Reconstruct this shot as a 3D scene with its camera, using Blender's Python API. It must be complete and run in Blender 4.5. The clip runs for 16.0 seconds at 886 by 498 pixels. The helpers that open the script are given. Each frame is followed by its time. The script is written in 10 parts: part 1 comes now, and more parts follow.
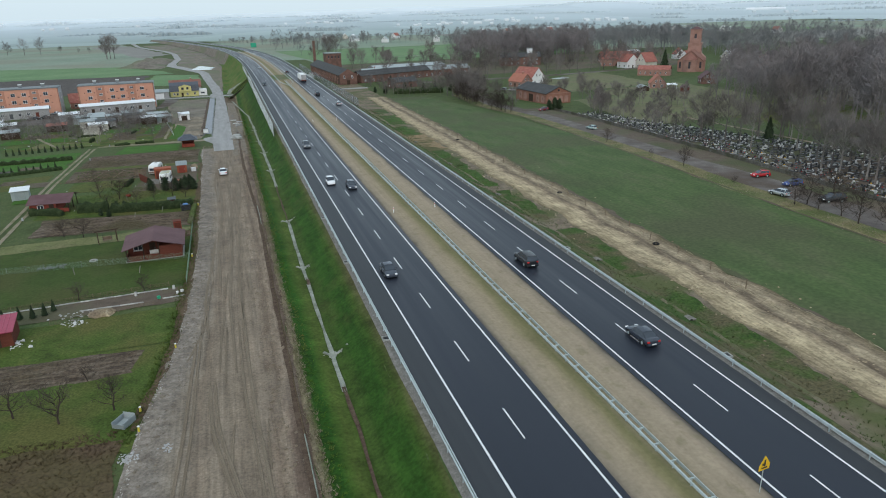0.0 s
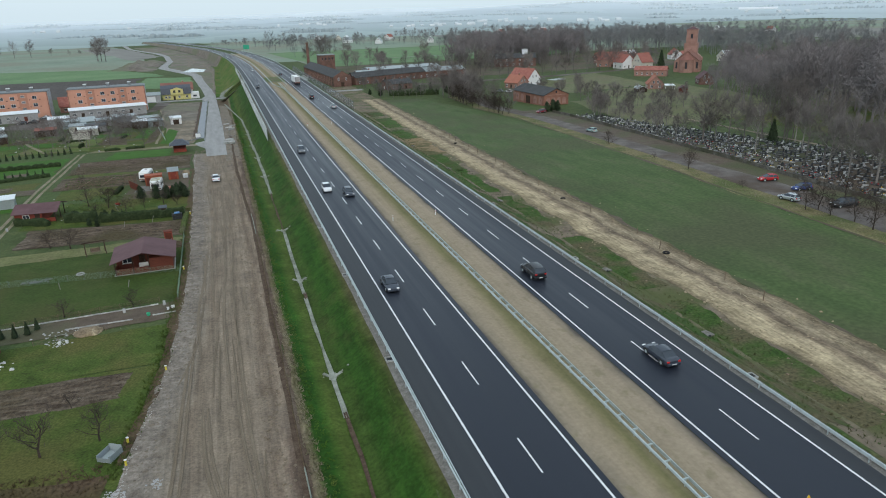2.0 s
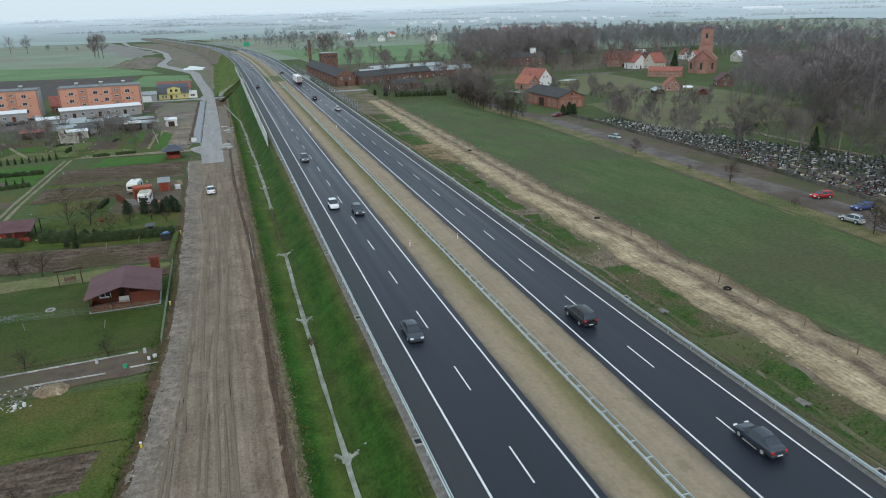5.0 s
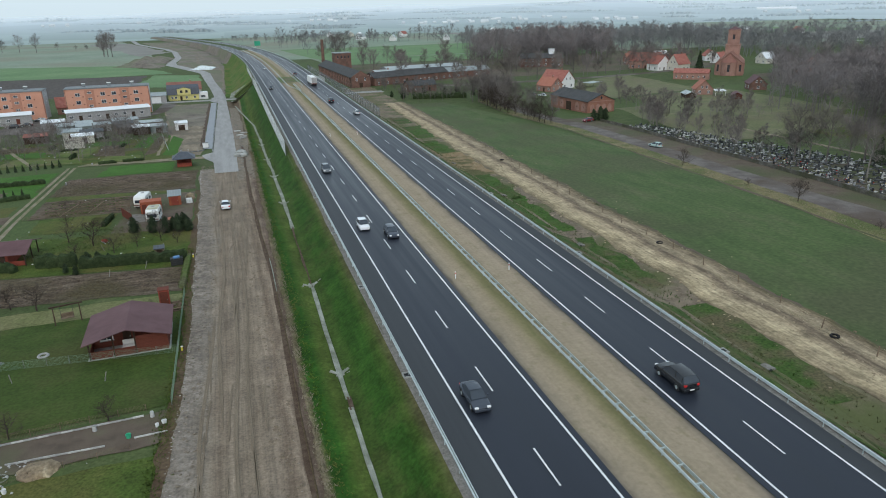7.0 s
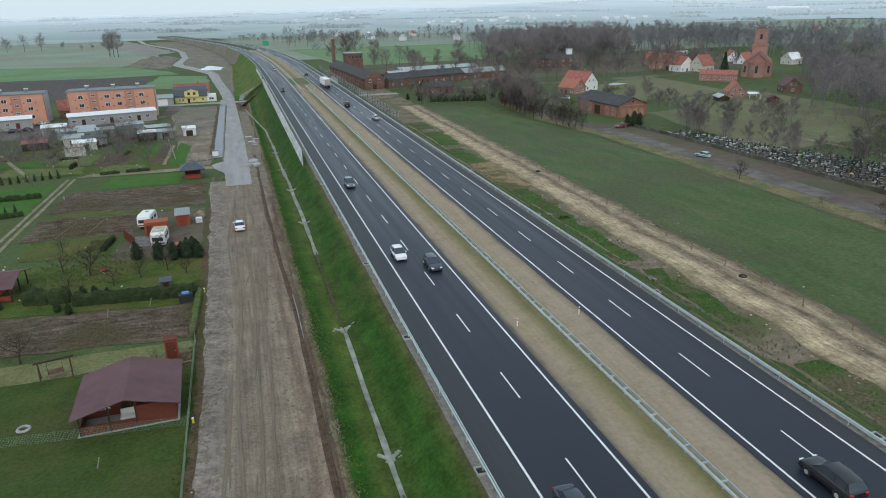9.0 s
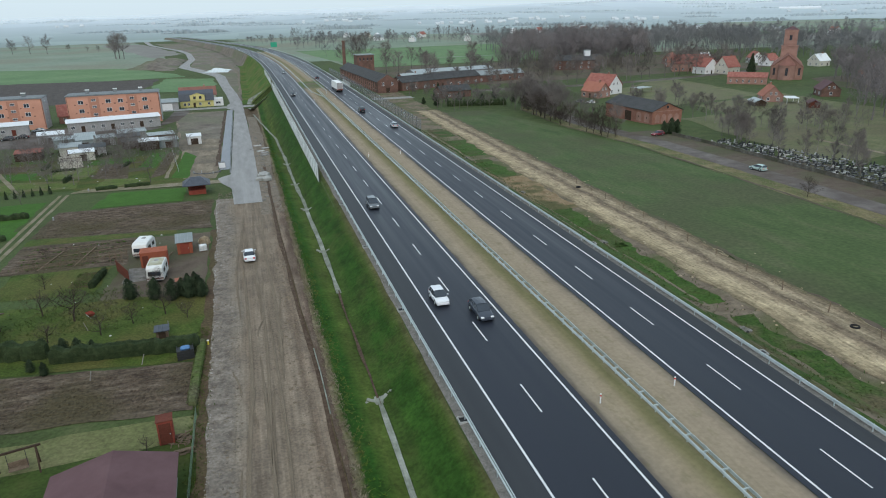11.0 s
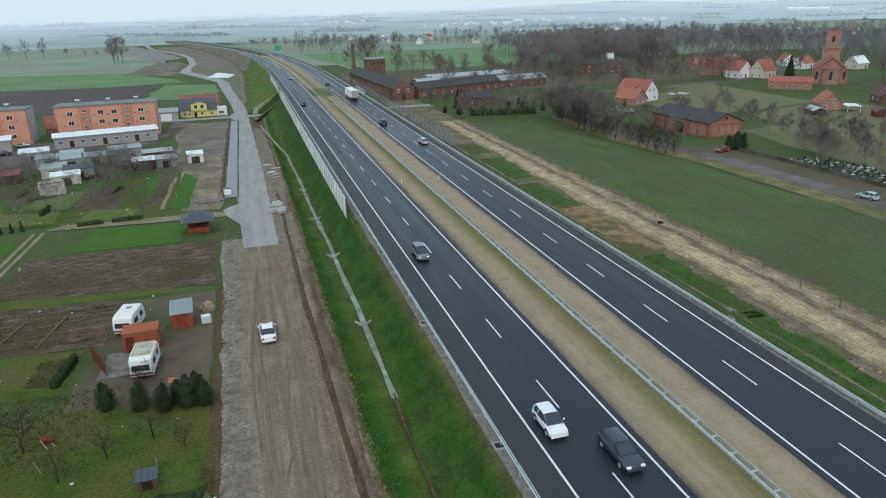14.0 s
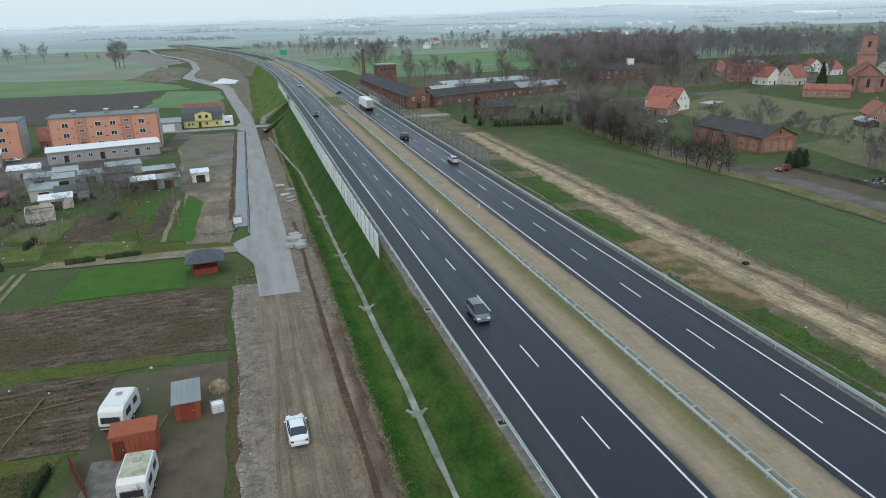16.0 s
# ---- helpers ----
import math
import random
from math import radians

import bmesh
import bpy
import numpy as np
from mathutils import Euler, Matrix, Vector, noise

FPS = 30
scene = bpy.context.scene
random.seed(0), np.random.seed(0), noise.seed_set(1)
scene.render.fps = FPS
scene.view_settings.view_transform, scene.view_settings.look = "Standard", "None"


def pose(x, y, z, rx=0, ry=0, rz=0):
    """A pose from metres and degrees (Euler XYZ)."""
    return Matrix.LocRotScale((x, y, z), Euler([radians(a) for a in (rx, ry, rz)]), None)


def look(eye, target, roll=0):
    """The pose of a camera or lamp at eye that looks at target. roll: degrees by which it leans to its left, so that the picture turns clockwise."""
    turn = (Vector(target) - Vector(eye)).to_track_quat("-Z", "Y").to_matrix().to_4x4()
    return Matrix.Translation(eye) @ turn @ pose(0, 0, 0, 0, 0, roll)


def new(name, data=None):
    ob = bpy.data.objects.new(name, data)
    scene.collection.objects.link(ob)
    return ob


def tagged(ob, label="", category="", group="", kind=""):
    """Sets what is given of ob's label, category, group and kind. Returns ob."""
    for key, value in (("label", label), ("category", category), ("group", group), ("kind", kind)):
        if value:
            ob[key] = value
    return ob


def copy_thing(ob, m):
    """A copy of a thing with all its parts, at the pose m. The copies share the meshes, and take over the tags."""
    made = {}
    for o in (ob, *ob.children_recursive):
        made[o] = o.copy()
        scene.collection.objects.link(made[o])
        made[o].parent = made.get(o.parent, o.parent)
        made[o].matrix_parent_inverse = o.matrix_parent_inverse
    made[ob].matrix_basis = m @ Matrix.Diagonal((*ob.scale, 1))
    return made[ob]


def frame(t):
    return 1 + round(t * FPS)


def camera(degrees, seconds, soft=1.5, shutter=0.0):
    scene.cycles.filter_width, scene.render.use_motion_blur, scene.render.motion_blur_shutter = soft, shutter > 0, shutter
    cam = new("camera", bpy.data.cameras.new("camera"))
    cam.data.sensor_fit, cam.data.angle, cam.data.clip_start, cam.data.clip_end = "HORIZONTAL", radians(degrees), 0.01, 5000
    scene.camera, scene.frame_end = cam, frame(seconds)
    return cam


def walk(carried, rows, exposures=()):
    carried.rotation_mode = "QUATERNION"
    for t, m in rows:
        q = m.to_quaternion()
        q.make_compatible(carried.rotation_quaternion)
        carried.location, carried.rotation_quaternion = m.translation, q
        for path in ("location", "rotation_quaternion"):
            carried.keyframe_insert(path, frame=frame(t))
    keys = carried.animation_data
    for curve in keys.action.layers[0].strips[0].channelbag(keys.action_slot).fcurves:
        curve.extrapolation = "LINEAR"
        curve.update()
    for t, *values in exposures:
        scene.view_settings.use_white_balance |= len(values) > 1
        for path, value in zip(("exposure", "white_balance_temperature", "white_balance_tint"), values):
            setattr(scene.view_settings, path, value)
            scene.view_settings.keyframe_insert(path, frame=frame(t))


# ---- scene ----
cam = camera(66.4, 16.0, soft=1.0)
PATH = [
    (0, (-20.668, -49.389, 34.797), (-20.117, -47.586, 34.128), -1.4),
    (0.5, (-20.798, -48.417, 34.744), (-20.245, -46.614, 34.076), -1.5),
    (1, (-20.872, -47.361, 34.737), (-20.313, -45.56, 34.07), -1.5),
    (1.5, (-20.773, -46.16, 34.769), (-20.21, -44.361, 34.102), -1.5),
    (2, (-20.507, -44.719, 34.857), (-19.94, -42.921, 34.19), -1.6),
    (2.5, (-20.152, -43.056, 34.914), (-19.582, -41.259, 34.247), -1.6),
    (3, (-19.778, -40.894, 34.926), (-19.201, -39.1, 34.256), -1.6),
    (5.5, (-19.32, -25.717, 34.766), (-18.758, -23.92, 34.093), -1.2),
    (6, (-19.679, -22.034, 34.773), (-19.124, -20.234, 34.1), -1.2),
    (6.5, (-20.17, -18.145, 34.706), (-19.62, -16.344, 34.032), -1.1),
    (7, (-20.624, -14.01, 34.617), (-20.077, -12.208, 33.943), -1.1),
    (7.5, (-21.043, -10.042, 34.523), (-20.499, -8.239, 33.849), -1.0),
    (8, (-21.408, -5.867, 34.5), (-20.868, -4.063, 33.826), -1.1),
    (8.5, (-21.732, -1.773, 34.385), (-21.194, 0.032, 33.711), -1.1),
    (9, (-21.96, 2.538, 34.307), (-21.428, 4.344, 33.632), -1.1),
    (9.2, (-22.018, 4.279, 34.282), (-21.487, 6.086, 33.608), -1.1),
    (11.5, (-22.234, 24.435, 33.671), (-21.721, 26.247, 32.999), -1.2),
    (12, (-22.371, 29.17, 33.508), (-21.851, 30.981, 32.836), -1.3),
    (12.5, (-22.574, 33.944, 33.334), (-22.052, 35.753, 32.662), -1.3),
    (13, (-22.778, 38.769, 33.289), (-22.26, 40.58, 32.618), -1.3),
    (13.5, (-23.1, 43.62, 33.305), (-22.585, 45.432, 32.635), -1.4),
    (14, (-23.521, 48.57, 33.393), (-23.01, 50.385, 32.726), -1.4),
    (14.5, (-23.931, 53.438, 33.47), (-23.422, 55.255, 32.806), -1.4),
    (15, (-24.381, 58.445, 33.589), (-23.872, 60.262, 32.927), -1.4),
    (15.5, (-24.801, 63.49, 33.644), (-24.293, 65.308, 32.985), -1.4),
    (16, (-25.09, 68.649, 33.721), (-24.584, 70.468, 33.063), -1.4),
]
walk(cam, [(t, look(eye, target, roll)) for t, eye, target, roll in PATH])

# ---- light ----
world = bpy.data.worlds.new("overcast_sky")
scene.world = world
world.use_nodes = True
wn = world.node_tree
wn.nodes.clear()
w_out = wn.nodes.new("ShaderNodeOutputWorld")
w_add = wn.nodes.new("ShaderNodeAddShader")
w_sky = wn.nodes.new("ShaderNodeTexSky")
w_sky.sky_type = "NISHITA"
w_sky.sun_disc = False
w_sky.sun_elevation = radians(34)
w_sky.sun_rotation = radians(200)
w_sky.dust_density = 4.0
w_bg = wn.nodes.new("ShaderNodeBackground")
w_bg.inputs[1].default_value = 0.05
w_cloud = wn.nodes.new("ShaderNodeBackground")
w_cloud.inputs[0].default_value = (0.745, 0.905, 1.0, 1)
w_cloud.inputs[1].default_value = 0.86
wn.links.new(w_sky.outputs[0], w_bg.inputs[0])
wn.links.new(w_bg.outputs[0], w_add.inputs[0])
wn.links.new(w_cloud.outputs[0], w_add.inputs[1])
wn.links.new(w_add.outputs[0], w_out.inputs[0])

sun_data = bpy.data.lights.new("sun", "SUN")
sun_data.energy = 0.55
sun_data.angle = radians(25)
sun_data.color = (0.97, 0.985, 0.95)
sun = new("sun", sun_data)
sun.matrix_world = look((0, 0, 0), (0.35, 0.75, -1.1))


# ---- materials ----
def material(name, stops, scale=1.0, detail=0.15, rough=0.85, bump=0.3, stretch=(1, 1, 1), metal=0.0, fine=14.0,
             per_object=0.0, tint=None, tint_scale=0.05, gloss_var=0.0, k=0.68, spec=None):
    """Noise between colour stops at one scale, darkened and lightened by a fine grain, with relief; tint: a second colour in large patches."""
    m = bpy.data.materials.new(name)
    m.use_nodes = True
    nt = m.node_tree
    b = nt.nodes["Principled BSDF"]
    b.inputs["Roughness"].default_value = rough
    b.inputs["Metallic"].default_value = metal
    b.inputs["Specular IOR Level"].default_value = spec if spec is not None else (0.12 if rough >= 0.65 else 0.5)
    geo = nt.nodes.new("ShaderNodeNewGeometry")
    mp = nt.nodes.new("ShaderNodeMapping")
    mp.inputs["Scale"].default_value = stretch
    nt.links.new(geo.outputs["Position"], mp.inputs["Vector"])
    n1 = nt.nodes.new("ShaderNodeTexNoise")
    n1.inputs["Scale"].default_value = scale
    n1.inputs["Detail"].default_value = 6
    n1.inputs["Roughness"].default_value = 0.62
    nt.links.new(mp.outputs[0], n1.inputs["Vector"])
    ramp = nt.nodes.new("ShaderNodeValToRGB")
    el = ramp.color_ramp.elements
    while len(el) < len(stops):
        el.new(0.5)
    for i, c in enumerate(stops):
        el[i].position = 0.3 + 0.4 * i / max(1, len(stops) - 1)
        el[i].color = (*[v * k for v in c], 1)
    nt.links.new(n1.outputs["Fac"], ramp.inputs[0])
    colour = ramp.outputs[0]
    if tint:
        n3 = nt.nodes.new("ShaderNodeTexNoise")
        n3.inputs["Scale"].default_value = tint_scale
        n3.inputs["Detail"].default_value = 4
        nt.links.new(geo.outputs["Position"], n3.inputs["Vector"])
        r3 = nt.nodes.new("ShaderNodeMapRange")
        r3.inputs["From Min"].default_value = 0.45
        r3.inputs["From Max"].default_value = 0.62
        nt.links.new(n3.outputs["Fac"], r3.inputs["Value"])
        mix = nt.nodes.new("ShaderNodeMixRGB")
        mix.inputs[2].default_value = (*[v * k for v in tint], 1)
        nt.links.new(r3.outputs[0], mix.inputs[0])
        nt.links.new(colour, mix.inputs[1])
        colour = mix.outputs[0]
    n2 = nt.nodes.new("ShaderNodeTexNoise")
    n2.inputs["Scale"].default_value = fine
    n2.inputs["Detail"].default_value = 3
    nt.links.new(geo.outputs["Position"], n2.inputs["Vector"])
    r2 = nt.nodes.new("ShaderNodeMapRange")
    r2.inputs["From Min"].default_value = 0.25
    r2.inputs["From Max"].default_value = 0.75
    r2.inputs["To Min"].default_value = 1 - detail
    r2.inputs["To Max"].default_value = 1 + detail
    nt.links.new(n2.outputs["Fac"], r2.inputs["Value"])
    value = r2.outputs[0]
    if per_object:
        info = nt.nodes.new("ShaderNodeObjectInfo")
        r4 = nt.nodes.new("ShaderNodeMapRange")
        r4.inputs["To Min"].default_value = 1 - per_object
        r4.inputs["To Max"].default_value = 1 + per_object
        nt.links.new(info.outputs["Random"], r4.inputs["Value"])
        mul = nt.nodes.new("ShaderNodeMath")
        mul.operation = "MULTIPLY"
        nt.links.new(value, mul.inputs[0])
        nt.links.new(r4.outputs[0], mul.inputs[1])
        value = mul.outputs[0]
    sc = nt.nodes.new("ShaderNodeVectorMath")
    sc.operation = "SCALE"
    nt.links.new(colour, sc.inputs[0])
    nt.links.new(value, sc.inputs["Scale"])
    nt.links.new(sc.outputs[0], b.inputs["Base Color"])
    if gloss_var:
        rr = nt.nodes.new("ShaderNodeMapRange")
        rr.inputs["From Min"].default_value = 0.35
        rr.inputs["From Max"].default_value = 0.65
        rr.inputs["To Min"].default_value = rough - gloss_var
        rr.inputs["To Max"].default_value = rough + gloss_var
        nt.links.new(n1.outputs["Fac"], rr.inputs["Value"])
        nt.links.new(rr.outputs[0], b.inputs["Roughness"])
    if bump:
        bp = nt.nodes.new("ShaderNodeBump")
        bp.inputs["Strength"].default_value = bump
        bp.inputs["Distance"].default_value = 0.1
        nt.links.new(n1.outputs["Fac"], bp.inputs["Height"])
        nt.links.new(bp.outputs[0], b.inputs["Normal"])
    return m


def plain(name, c, rough=0.5, metal=0.0, var=0.12, scale=1.5, per_object=0.0):
    a = tuple(v * (1 - var) for v in c)
    b = tuple(min(1, v * (1 + var)) for v in c)
    return material(name, [a, c, b], scale=scale, detail=0.06, rough=rough, bump=0.05, metal=metal, fine=9, per_object=per_object, k=0.92)


def banded(name, stops, grain, across="uv", warp=0.05, warp_stretch=(0.25, 0.05, 1), streak=(2.2, 0.06, 1), streak_amt=0.3, detail=0.25, fine=5.0,
           rough=0.9, bump=0.7, k=0.68, zone=None, blot=None):
    """Ground whose colour runs in soft bands across its width: stops are (place, colour); grain: (scale, depth); zone: (place, softness, scale, dark, light) of loose lumps."""
    m = bpy.data.materials.new(name)
    m.use_nodes = True
    nt = m.node_tree
    b = nt.nodes["Principled BSDF"]
    b.inputs["Roughness"].default_value = rough
    b.inputs["Specular IOR Level"].default_value = 0.1
    L = nt.links.new

    def node(kind, **kw):
        n = nt.nodes.new("ShaderNode" + kind)
        for key, v in kw.items():
            n.inputs[key].default_value = v
        return n

    def math2(op, p, q):
        n = nt.nodes.new("ShaderNodeMath")
        n.operation = op
        for i, v in enumerate((p, q)):
            if isinstance(v, (int, float)):
                n.inputs[i].default_value = v
            else:
                L(v, n.inputs[i])
        return n.outputs[0]

    def noise_at(stretch, scale, det=5, rgh=0.6):
        mp = node("Mapping", Scale=stretch)
        L(geo.outputs["Position"], mp.inputs["Vector"])
        n = node("TexNoise", Scale=scale, Detail=det, Roughness=rgh)
        L(mp.outputs[0], n.inputs["Vector"])
        return n.outputs["Fac"]

    def span(v, a, c, lo=0.0, hi=1.0):
        n = node("MapRange", **{"From Min": a, "From Max": c, "To Min": lo, "To Max": hi})
        L(v, n.inputs["Value"])
        return n.outputs[0]

    geo = nt.nodes.new("ShaderNodeNewGeometry")
    sep = nt.nodes.new("ShaderNodeSeparateXYZ")
    if across == "uv":
        co = nt.nodes.new("ShaderNodeTexCoord")
        L(co.outputs["UV"], sep.inputs[0])
        u = sep.outputs[0]
    else:
        L(geo.outputs["Position"], sep.inputs[0])
        u = span(sep.outputs[0], across[0], across[1])
    w = noise_at(warp_stretch, 1.0)
    u2 = math2("ADD", u, math2("MULTIPLY", math2("SUBTRACT", w, 0.5), warp * 4))
    ramp = nt.nodes.new("ShaderNodeValToRGB")
    el = ramp.color_ramp.elements
    while len(el) < len(stops):
        el.new(0.5)
    for e, (p, c) in zip(el, stops):
        e.position = p
        e.color = (*[v * k for v in c], 1)
    L(u2, ramp.inputs[0])
    colour = ramp.outputs[0]
    if blot:
        mix = nt.nodes.new("ShaderNodeMixRGB")
        L(span(noise_at((1, 0.6, 1), blot[0]), blot[1], blot[1] + 0.12, 0, blot[3] if len(blot) > 3 else 0.8), mix.inputs[0])
        L(colour, mix.inputs[1])
        mix.inputs[2].default_value = (*[v * k for v in blot[2]], 1)
        colour = mix.outputs[0]
    if zone:
        place, soft, scale, dark, light = zone
        zr = nt.nodes.new("ShaderNodeValToRGB")
        zr.color_ramp.elements[0].position, zr.color_ramp.elements[1].position = 0.38, 0.66
        zr.color_ramp.elements[0].color = (*[v * k for v in dark], 1)
        zr.color_ramp.elements[1].color = (*[v * k for v in light], 1)
        L(noise_at((0.9, 1.1, 1), scale, 7, 0.68), zr.inputs[0])
        mix = nt.nodes.new("ShaderNodeMixRGB")
        L(span(u2, place - soft, place + soft, 1.0, 0.0), mix.inputs[0])
        L(colour, mix.inputs[1])
        L(zr.outputs[0], mix.inputs[2])
        colour = mix.outputs[0]
    g1 = span(noise_at((1, 1, 1), grain[0]), 0.3, 0.7, 1 - grain[1], 1 + grain[1])
    st = noise_at(streak, 1.0, 6)
    s1 = span(st, 0.3, 0.7, 1 - streak_amt, 1 + streak_amt)
    f1 = span(noise_at((1, 1, 1), fine, 3), 0.25, 0.75, 1 - detail, 1 + detail)
    if zone:
        s1 = math2("ADD", s1, math2("MULTIPLY", math2("SUBTRACT", 1.0, s1), span(u2, zone[0] - zone[1], zone[0] + zone[1], 0.85, 0.0)))
    value = math2("MULTIPLY", math2("MULTIPLY", g1, s1), f1)
    sc = nt.nodes.new("ShaderNodeVectorMath")
    sc.operation = "SCALE"
    L(colour, sc.inputs[0])
    L(value, sc.inputs["Scale"])
    L(sc.outputs[0], b.inputs["Base Color"])
    bp = node("Bump", Strength=bump, Distance=0.12)
    L(math2("ADD", st, noise_at((1, 1, 1), fine * 0.5)), bp.inputs["Height"])
    L(bp.outputs[0], b.inputs["Normal"])
    return m


def brick_material(name, c1, c2, mortar):
    m = bpy.data.materials.new(name)
    m.use_nodes = True
    nt = m.node_tree
    b = nt.nodes["Principled BSDF"]
    b.inputs["Roughness"].default_value = 0.9
    co = nt.nodes.new("ShaderNodeTexCoord")
    n = nt.nodes.new("ShaderNodeTexNoise")
    n.inputs["Scale"].default_value = 0.35
    n.inputs["Detail"].default_value = 6
    n2 = nt.nodes.new("ShaderNodeTexNoise")
    n2.inputs["Scale"].default_value = 5.0
    n2.inputs["Detail"].default_value = 2
    nt.links.new(co.outputs["Object"], n.inputs["Vector"])
    nt.links.new(co.outputs["Object"], n2.inputs["Vector"])
    r = nt.nodes.new("ShaderNodeValToRGB")
    r.color_ramp.elements[0].color, r.color_ramp.elements[1].color = (*c1, 1), (*c2, 1)
    r.color_ramp.elements[0].position, r.color_ramp.elements[1].position = 0.35, 0.65
    nt.links.new(n.outputs["Fac"], r.inputs[0])
    mx = nt.nodes.new("ShaderNodeMixRGB")
    mx.inputs[2].default_value = (*mortar, 1)
    rr = nt.nodes.new("ShaderNodeMapRange")
    rr.inputs["From Min"].default_value, rr.inputs["From Max"].default_value = 0.5, 0.8
    rr.inputs["To Max"].default_value = 0.6
    nt.links.new(n2.outputs["Fac"], rr.inputs["Value"])
    nt.links.new(rr.outputs[0], mx.inputs[0])
    nt.links.new(r.outputs[0], mx.inputs[1])
    nt.links.new(mx.outputs[0], b.inputs["Base Color"])
    return m


